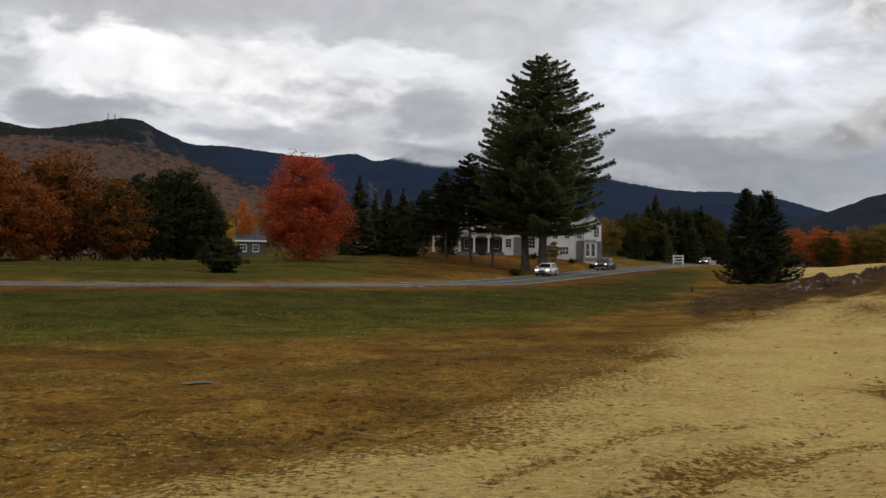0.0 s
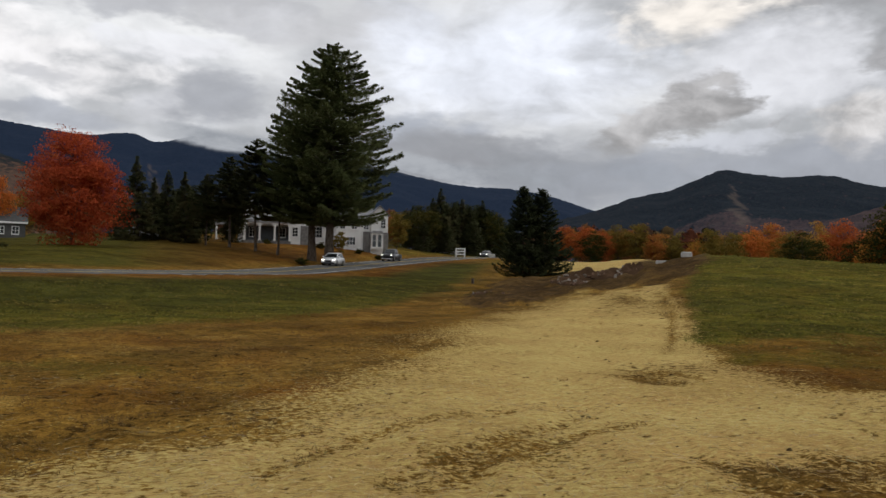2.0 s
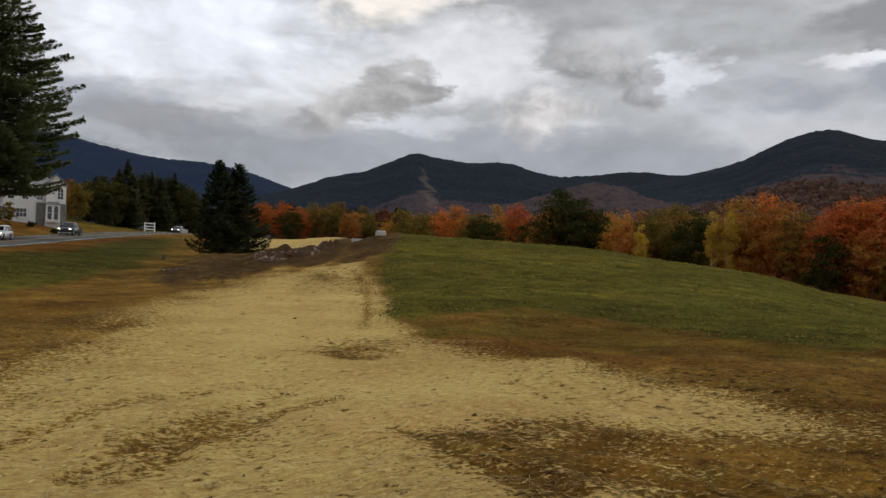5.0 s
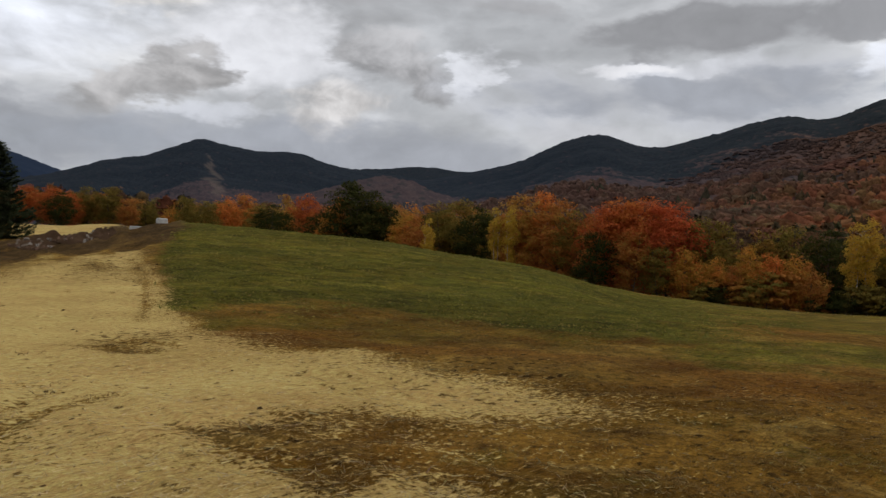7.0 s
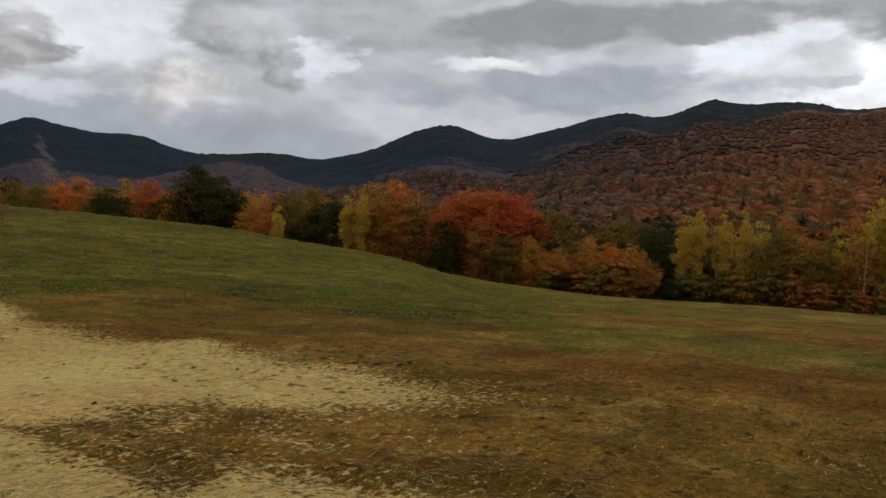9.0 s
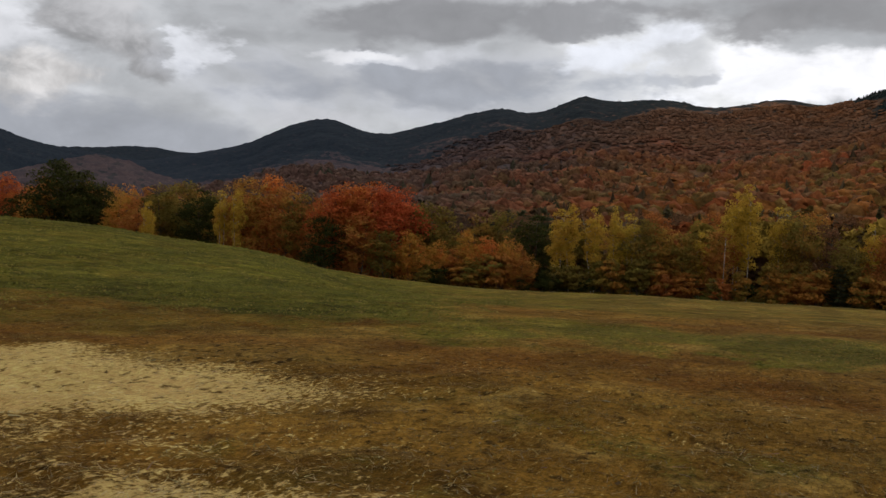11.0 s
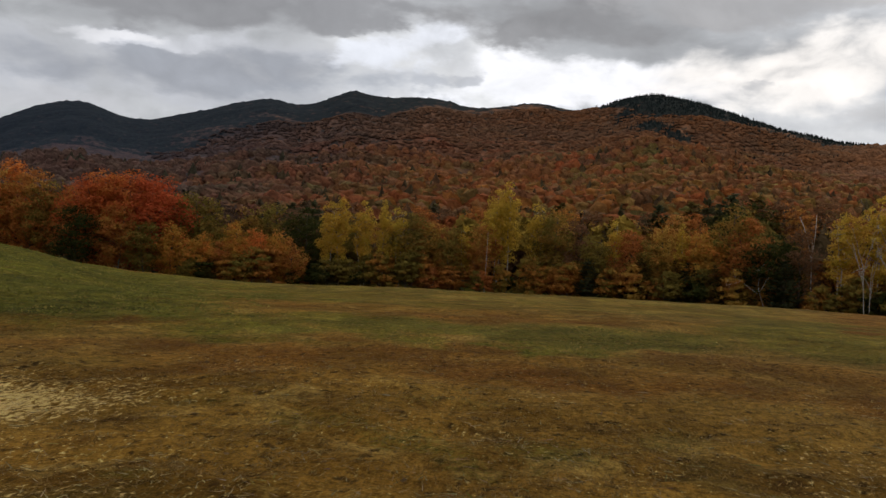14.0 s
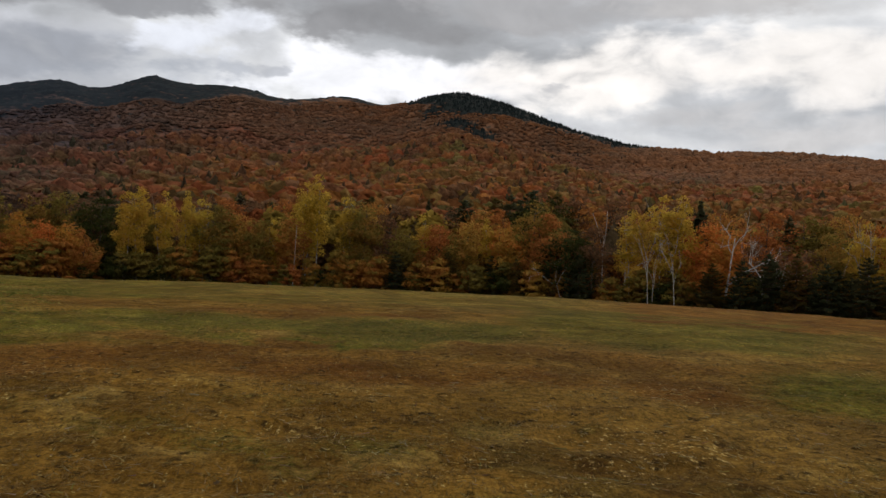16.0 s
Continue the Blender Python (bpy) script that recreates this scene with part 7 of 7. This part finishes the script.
for turned, r, wide, tall, count, seed in ((23.0, 57, 2.1, 0.32, 34, 1), (24.2, 56, 2.3, 0.46, 40, 2), (25.6, 55, 2.1, 0.38, 40, 3), (27.0, 56, 1.6, 0.5, 26, 4), (25.2, 60, 2.6, 0.36, 16, 5), (23.4, 51, 1.6, 0.22, 26, 6), (17.6, 47, 1.4, 0.12, 16, 7)):
    heap(turned, r, wide, tall, count, seed)


def mast(turned, r, z, tall):
    x, y = spot(turned, r)
    bm = bmesh.new()
    for px, py in ((-1, -1), (1, -1), (0, 1)):
        box_into(bm, (px - 0.5, py - 0.5, -8), (px * 0.5 + 0.4, py * 0.5 + 0.4, tall))
    for k in range(5):
        box_into(bm, (-1.6, -1.6, tall * (0.15 + 0.2 * k)), (1.6, 1.6, tall * (0.15 + 0.2 * k) + 1.2))
    ob = new("radio_mast", bm_mesh("radio_mast", bm, GREY_SIDING))
    ob.matrix_basis = pose(x, y, z)
    return tagged(ob, "thin grey radio mast on the mountain top", "mast", "masts on the summit")


mast(-21.7, 3690, 624, 26)
mast(-21.3, 3690, 624, 24)


# ---------------------------------------------------------------- dead and pale trees at the wood's edge
def dead_tree(turned, r, low, high, seed, bark, name, label, spread=0.6, depth=4, girth=0.014, lean=0.0, bare_to=0.35):
    """A leafless tree: a stem that forks again and again. low, high: the degrees between which it shows."""
    rng = np.random.default_rng(seed)
    x, y = spot(turned, r)
    z = land_z(x, y)
    tall = EYE + r * math.tan(radians(high)) - z
    pieces = []

    def grow(p, way, length, rad, level):
        n = 5
        bend = rng.normal(0, 0.22, 3) * (level > 0)
        t = np.linspace(0, 1, n)[:, None]
        pts = p + way * length * t + bend * length * t**2
        pieces.append(tube(pts, rad * np.linspace(1, 0.6, n), 6))
        if level >= depth:
            return
        for _ in range(rng.integers(2, 4)):
            k = rng.uniform(0.45, 1.0)
            side = rng.normal(size=3) * spread
            w = way + side + np.array([0, 0, 0.25])
            w /= np.linalg.norm(w)
            grow(pts[0] + (pts[-1] - pts[0]) * k, w, length * rng.uniform(0.5, 0.75), rad * 0.58, level + 1)

    way = np.array([lean, 0.05, 1.0])
    grow(np.array([0, 0, -0.3]), way / np.linalg.norm(way), tall * (0.5 if depth else 1.0), girth * tall, 0)
    v, f = join(pieces)
    v[:, 2] *= tall / v[:, 2].max()
    ob = new(name, plain_mesh(name, v, f, bark, True))
    ob.matrix_basis = pose(x, y, z, 0, 0, -turned)
    return tagged(ob, label, "tree")


dead_tree(85.15, 119.5, -2.1, 1.6, 1, BIRCH_BARK, "birch_snag", "thin pale birch snag at the field edge", depth=0, girth=0.006, lean=0.03)
dead_tree(105.7, 112, -2.8, 3.4, 2, DEAD_WOOD, "dead_tree", "broken bleached dead trunk at the wood's edge", 0.3, 1, 0.0062)
dead_tree(107.2, 116, -2.8, 4.6, 3, DEAD_WOOD, "dead_tree", "bleached dead tree with forked bare top", 0.55, 4, 0.0078)
dead_tree(113.3, 105, -2.8, 3.6, 4, DEAD_WOOD, "dead_tree", "bleached dead tree with spreading bare limbs", 0.7, 4, 0.016, 0.12)
dead_tree(115.6, 102, -3.0, 2.2, 5, DEAD_WOOD, "dead_tree", "bleached dead tree with spreading bare limbs", 0.6, 4, 0.013, 0.05)
dead_tree(103.2, 111, -2.8, 0.2, 6, DEAD_WOOD, "dead_tree", "low bleached dead tree leaning over the field", 1.0, 3, 0.008, -0.35)
dead_tree(108.7, 104.5, -2.8, 2.6, 7, BIRCH_BARK, "birch_tree", "white-barked birch stem at the field edge", 0.3, 2, 0.0065, -0.06)
dead_tree(108.95, 104.3, -2.8, 1.6, 8, BIRCH_BARK, "birch_tree", "white-barked birch stem at the field edge", 0.3, 2, 0.006, 0.02)
dead_tree(110.4, 103.5, -2.8, 2.8, 9, BIRCH_BARK, "birch_tree", "leaning white-barked birch stem at the field edge", 0.25, 2, 0.006, -0.08)
dead_tree(121.6, 101, -3.0, 3.2, 10, BIRCH_BARK, "birch_tree", "white-barked birch with bare twigs", 0.5, 3, 0.008, -0.05)


# ---------------------------------------------------------------- small flat things lying in the field
def lying_sheet(name, label, category, turned, r, long, wide, mat, spin):
    """A thin bent sheet with a turned-up edge, lying on the ground."""
    x, y = spot(turned, r)
    n, m = 9, 5
    u, v = np.meshgrid(np.linspace(-0.5, 0.5, n), np.linspace(-0.5, 0.5, m), indexing="ij")
    bend = 0.016 + 0.006 * np.sin(u * 5 + 1) + 0.006 * (2 * v) ** 2
    top = np.stack([u * long * (1 - 0.12 * v), v * wide * (1 + 0.1 * u), bend], -1).reshape(-1, 3)
    bm = bmesh.new()
    faces = grid_faces(n, m)
    vs = [bm.verts.new(p) for p in top]
    for f in faces:
        bm.faces.new([vs[i] for i in f])
    bmesh.ops.solidify(bm, geom=bm.faces[:], thickness=0.012)
    ob = new(name, bm_mesh(name, bm, mat))
    ob.matrix_basis = pose(x, y, land_z(x, y) - 0.005, 0, 0, spin)
    return tagged(ob, label, category)


lying_sheet("plastic_sheet", "thin pale green sheet lying in the brown grass", "sheet", -16.0, 12.9, 0.42, 0.24, worn("pale_green_plastic", (0.24, 0.29, 0.17), 0.5, 0.2, 4.0), 20)


# ---------------------------------------------------------------- low cloud on the west ridge
def cloud_material():
    m = bpy.data.materials.new("low_cloud")
    m.use_nodes = True
    tree = m.node_tree
    tree.nodes.clear()
    p = position(tree)
    soft = node(tree, "ShaderNodeMapping", Vector=p, Scale=(1, 1, 2.0)).outputs[0]
    n = maths(tree, "ADD", maths(tree, "MULTIPLY", noise_fac(tree, soft, 0.0035, 7, 0.58, 0.3), 0.75), maths(tree, "MULTIPLY", noise_fac(tree, soft, 0.02, 5, 0.6), 0.25))
    k = maths(tree, "ADD", attribute(tree, "thick"), maths(tree, "MULTIPLY", maths(tree, "SUBTRACT", n, 0.5), 2.6))
    shade = mix(tree, step(tree, n, 0.35, 0.65), (0.25, 0.27, 0.305), (0.42, 0.44, 0.475))
    glow = node(tree, "ShaderNodeEmission", Color=shade, Strength=1.0)
    clear = node(tree, "ShaderNodeBsdfTransparent")
    both = node(tree, "ShaderNodeMixShader", Fac=maths(tree, "MULTIPLY", step(tree, k, 0.3, 0.9), attribute(tree, "edge")), i1=clear.outputs[0], i2=glow.outputs[0])
    node(tree, "ShaderNodeOutputMaterial", Surface=both.outputs[0])
    return m


def cloud_bank():
    a = np.linspace(-7, 24, 160)
    v = np.linspace(0, 1, 24)
    aa, vv = np.meshgrid(a, v, indexing="ij")
    low = curve(aa, [-7, -3, 0, 3, 6, 10, 13, 16, 19, 24], [8.1, 7.75, 7.35, 7.05, 6.9, 6.6, 6.2, 5.75, 5.7, 5.4])
    r = 3000.0
    el = low - 0.35 + vv * 2.3
    x, y, z = r * np.sin(np.radians(aa)), r * np.cos(np.radians(aa)), EYE + r * np.tan(np.radians(el))
    thick = np.exp(-((vv - 0.42) / 0.3) ** 2) * 1.12
    edge = smooth(0, 0.22, vv) * smooth(1, 0.6, vv) * smooth(-6, -2, aa) * smooth(20, 15, aa)
    me = plain_mesh("low_cloud", np.stack([x, y, z], -1).reshape(-1, 3), grid_faces(160, 24), cloud_material(), True, [("thick", thick.ravel()), ("edge", edge.ravel())])
    ob = tagged(new("backdrop_cloud", me), "soft grey low cloud hanging along the mountain ridge", "cloud", kind="structure")
    ob.visible_shadow = False


cloud_bank()


# ---------------------------------------------------------------- straw, tufts and clods on the near ground
LITTER = material("straw_and_grass_blades", lambda tree: attribute(tree, "hue", True), 0.9)


def near_spots(count, seed, near, far, turns=(-34, 128), power=1.0):
    """Places over the ground in view, thinning out with distance."""
    rng = np.random.default_rng(seed)
    a, u = rng.uniform(*turns, count), rng.uniform(0, 1, count)
    r = near * (far / near) ** (u**power)
    x, y = r * np.sin(np.radians(a)), r * np.cos(np.radians(a))
    return rng, x, y, r


def ground_under(x, y):
    deg, rr = np.degrees(np.arctan2(x, y)), np.hypot(x, y)
    z = land(x, y) + 0.022 * wave_noise(x, y, 1.1, 3) * smooth(60, 5, rr) + 0.04 * wave_noise(x, y, 7, 4) * smooth(2, 8, rr) * smooth(400, 60, rr) + 0.28 * wave_noise(x, y, 38, 5, 3) * smooth(30, 90, rr) * (1 - 0.7 * smooth(66, 70, deg))
    for mid in (21.0, 26.0):
        z -= 0.03 * np.exp(-(((deg - mid + 30 / np.maximum(rr, 3)) * rr / 57.3) / 0.3) ** 2) * smooth(3, 6, rr) * smooth(45, 30, rr)
    return z


def straw_litter():
    rng, x, y, r = near_spots(52000, 81, 2.6, 13)
    straw = ground_zones(x, y)[0]
    clump = wave_noise(x, y, 0.9, 83, 3)
    keep = rng.random(len(x)) < np.clip(0.12 + 0.8 * straw + 0.35 * clump, 0.03, 1)
    x, y, r, straw = x[keep], y[keep], r[keep], straw[keep]
    n = len(x)
    z = ground_under(x, y) + rng.uniform(0.004, 0.03, n)
    t = rng.normal(0.6, 0.8, n)
    size = rng.uniform(0.05, 0.16, n)
    w = rng.uniform(0.002, 0.0045, n) * (0.7 + 0.05 * r)
    d = np.stack([np.cos(t), np.sin(t), rng.normal(0, 0.12, n)], -1) * size[:, None] / 2
    s = np.stack([-np.sin(t), np.cos(t), rng.normal(0, 0.5, n)], -1) * w[:, None]
    c = np.stack([x, y, z], -1)
    v = np.stack([c - d - s, c - d + s, c + d], 1).reshape(-1, 3)
    hue = np.array([0.62, 0.47, 0.22]) * rng.uniform(0.45, 1.1, (n, 1)) * (0.36 + 0.64 * straw[:, None]) + rng.normal(0, 0.012, (n, 3))
    ob = new("straw_litter", plain_mesh("straw_litter", v, np.arange(3 * n).reshape(-1, 3), LITTER, False, [("hue", np.repeat(np.clip(hue, 0.02, 1), 3, 0))]))
    tagged(ob, "loose pale straw strewn over the sandy ground", "straw", kind="stuff")


def tuft_mesh(name, base, lean, wide, rng, hue):
    """Three-sided blades that lean over; every blade closed, and shaded with the turf it stands in."""
    n = len(base)
    t = rng.uniform(0, 2 * np.pi, n)
    ring = [base + np.stack([np.cos(t + k), np.sin(t + k), 0 * t], -1) * wide[:, None] for k in (0, 2.1, 4.2)]
    v = np.stack([*ring, base + lean], 1).reshape(-1, 3)
    f = (np.array([[0, 1, 3], [1, 2, 3], [2, 0, 3]])[None] + 4 * np.arange(n)[:, None, None]).reshape(-1, 3)
    me = plain_mesh(name, v, f, LITTER, True, [("hue", np.repeat(hue, 4, 0))])
    up = rng.normal(0, 0.16, (n, 3)) + np.array([0, 0, 1.0])
    me.normals_split_custom_set_from_vertices(np.repeat(up / np.linalg.norm(up, axis=1)[:, None], 4, 0).astype(np.float32))
    return new(name, me)


def grass_tufts():
    rng, x, y, r = near_spots(40000, 85, 2.8, 24, power=0.85)
    straw, churn, soil, green, rust, forest = ground_zones(x, y)
    d = near_road(x, y)[0]
    clump = wave_noise(x, y, 2.4, 87, 4)
    keep = (rng.random(len(x)) < np.clip(0.6 + 0.55 * clump - 1.7 * straw - soil, 0.003, 1)) & (np.abs(d) > HALF_ROAD + 1)
    x, y, r, straw, green, rust = x[keep], y[keep], r[keep], straw[keep], green[keep], rust[keep]
    n, per = len(x), 5
    z = ground_under(x, y)
    tall = rng.uniform(0.012, 0.036, n) * (0.8 + 0.01 * r) * (1 + 0.4 * rng.random(n))
    base = (np.stack([x, y, z - 0.008], -1)[:, None] + np.concatenate([rng.normal(0, 1, (n, per, 2)) * (0.03 + 0.004 * r)[:, None, None], np.zeros((n, per, 1))], -1)).reshape(-1, 3)
    lean = (np.concatenate([rng.normal(0, 1.0, (n, per, 2)), np.ones((n, per, 1))], -1) * tall[:, None, None] * rng.uniform(0.5, 1.2, (n, per, 1))).reshape(-1, 3)
    brown, grass, red = np.array([0.16, 0.094, 0.03]), np.array([0.085, 0.093, 0.02]), np.array([0.125, 0.055, 0.017])
    pale = np.array([0.21, 0.138, 0.045])
    g, k = green[:, None] * (rng.random((n, 1)) < 0.85), rust[:, None] * (rng.random((n, 1)) < 0.8)
    hue = brown * (1 - k) + red * k
    hue = hue * (1 - g) + grass * g
    hue = np.where(rng.random((n, 1)) < 0.12 * (1 - k), pale, hue)
    hue = np.repeat(hue * rng.uniform(0.7, 1.2, (n, 1)), per, 0) * rng.uniform(0.85, 1.15, (n * per, 1))
    ob = tuft_mesh("grass_tufts", base, lean, np.repeat(0.003 + 0.0006 * r, per), rng, hue)
    tagged(ob, "short brown and green grass tufts over the field", "grass", kind="stuff")


def soil_clods():
    rng, x, y, r = near_spots(4500, 89, 2.8, 40, power=0.9)
    straw, churn, soil, green, rust, forest = ground_zones(x, y)
    clump = wave_noise(x, y, 1.7, 90, 4)
    keep = rng.random(len(x)) < np.clip(0.1 + 0.5 * clump + 0.4 * churn - 0.1 * (straw < 0.3), 0.004, 0.6) * (green < 0.3)
    x, y, r = x[keep], y[keep], r[keep]
    n = len(x)
    c = np.stack([x, y, ground_under(x, y)], -1)
    size = rng.lognormal(0, 0.4, n) * (0.005 + 0.0007 * r)
    octa = np.array([[1, 0, 0], [-1, 0, 0], [0, 1, 0], [0, -1, 0], [0, 0, 0.75], [0, 0, -0.5]], float)
    v = c[:, None] + (octa[None] + rng.normal(0, 0.28, (n, 6, 3))) * size[:, None, None] * np.stack([rng.uniform(0.8, 2.2, n), rng.uniform(0.8, 1.6, n), np.ones(n)], -1)[:, None]
    f = np.array([[0, 2, 4], [2, 1, 4], [1, 3, 4], [3, 0, 4], [2, 0, 5], [1, 2, 5], [3, 1, 5], [0, 3, 5]])
    faces = (f[None] + 6 * np.arange(n)[:, None, None]).reshape(-1, 3)
    hue = np.repeat(np.array([[0.12, 0.076, 0.034]]) * rng.uniform(0.5, 1.3, (n, 1)), 6, 0)
    ob = new("soil_clods", plain_mesh("soil_clods", v.reshape(-1, 3), faces, LITTER, False, [("hue", hue)]))
    tagged(ob, "small dark clods of soil scattered over straw and grass", "soil", kind="stuff")


def meadow_grass():
    """Rank tufts that stand up from the green slopes."""
    rng = np.random.default_rng(95)
    count = 24000
    a, r = rng.uniform(-33, 72, count), 19 * (66 / 19) ** rng.uniform(0, 1, count) ** 0.8
    x, y = r * np.sin(np.radians(a)), r * np.cos(np.radians(a))
    straw, churn, soil, green, rust, forest = ground_zones(x, y)
    d = near_road(x, y)[0]
    clump = wave_noise(x, y, 1.6, 96, 3)
    keep = (rng.random(count) < np.clip(1.5 * green - 0.6 - 1.5 * straw - soil + 0.5 * clump, 0, 1) * np.clip(0.45 + 0.6 * clump, 0.1, 1)) & (np.abs(d) > HALF_ROAD + 0.8)
    x, y, r, forest = x[keep], y[keep], r[keep], forest[keep]
    n, per = len(x), 4
    base = np.repeat(np.stack([x, y, ground_under(x, y) - 0.01], -1), per, 0) + rng.normal(0, 1, (n * per, 3)) * np.array([0.2, 0.2, 0.0])
    tall = np.repeat((0.03 + 0.0007 * r) * rng.uniform(0.6, 1.4, n), per)
    lean = np.concatenate([rng.normal(0, 0.7, (n * per, 2)), np.ones((n * per, 1))], -1) * tall[:, None]
    dark, olive, pale = np.array([0.094, 0.090, 0.018]), np.array([0.135, 0.122, 0.023]), np.array([0.19, 0.145, 0.035])
    pick = rng.random((n, 1)) + 0.25 * wave_noise(x, y, 6, 97, 3)[:, None]
    hue = np.where(pick < 0.42, dark, np.where(pick < 0.85, olive, pale)) * rng.uniform(0.85, 1.15, (n, 1)) * (1 - 0.3 * forest[:, None])
    ob = tuft_mesh("meadow_grass", base, lean, np.repeat(0.02 + 0.0007 * r, per), rng, np.repeat(hue, per, 0))
    tagged(ob, "rank olive and straw-coloured grass tufts on the slopes", "grass", kind="stuff")


straw_litter()
meadow_grass()
grass_tufts()
soil_clods()
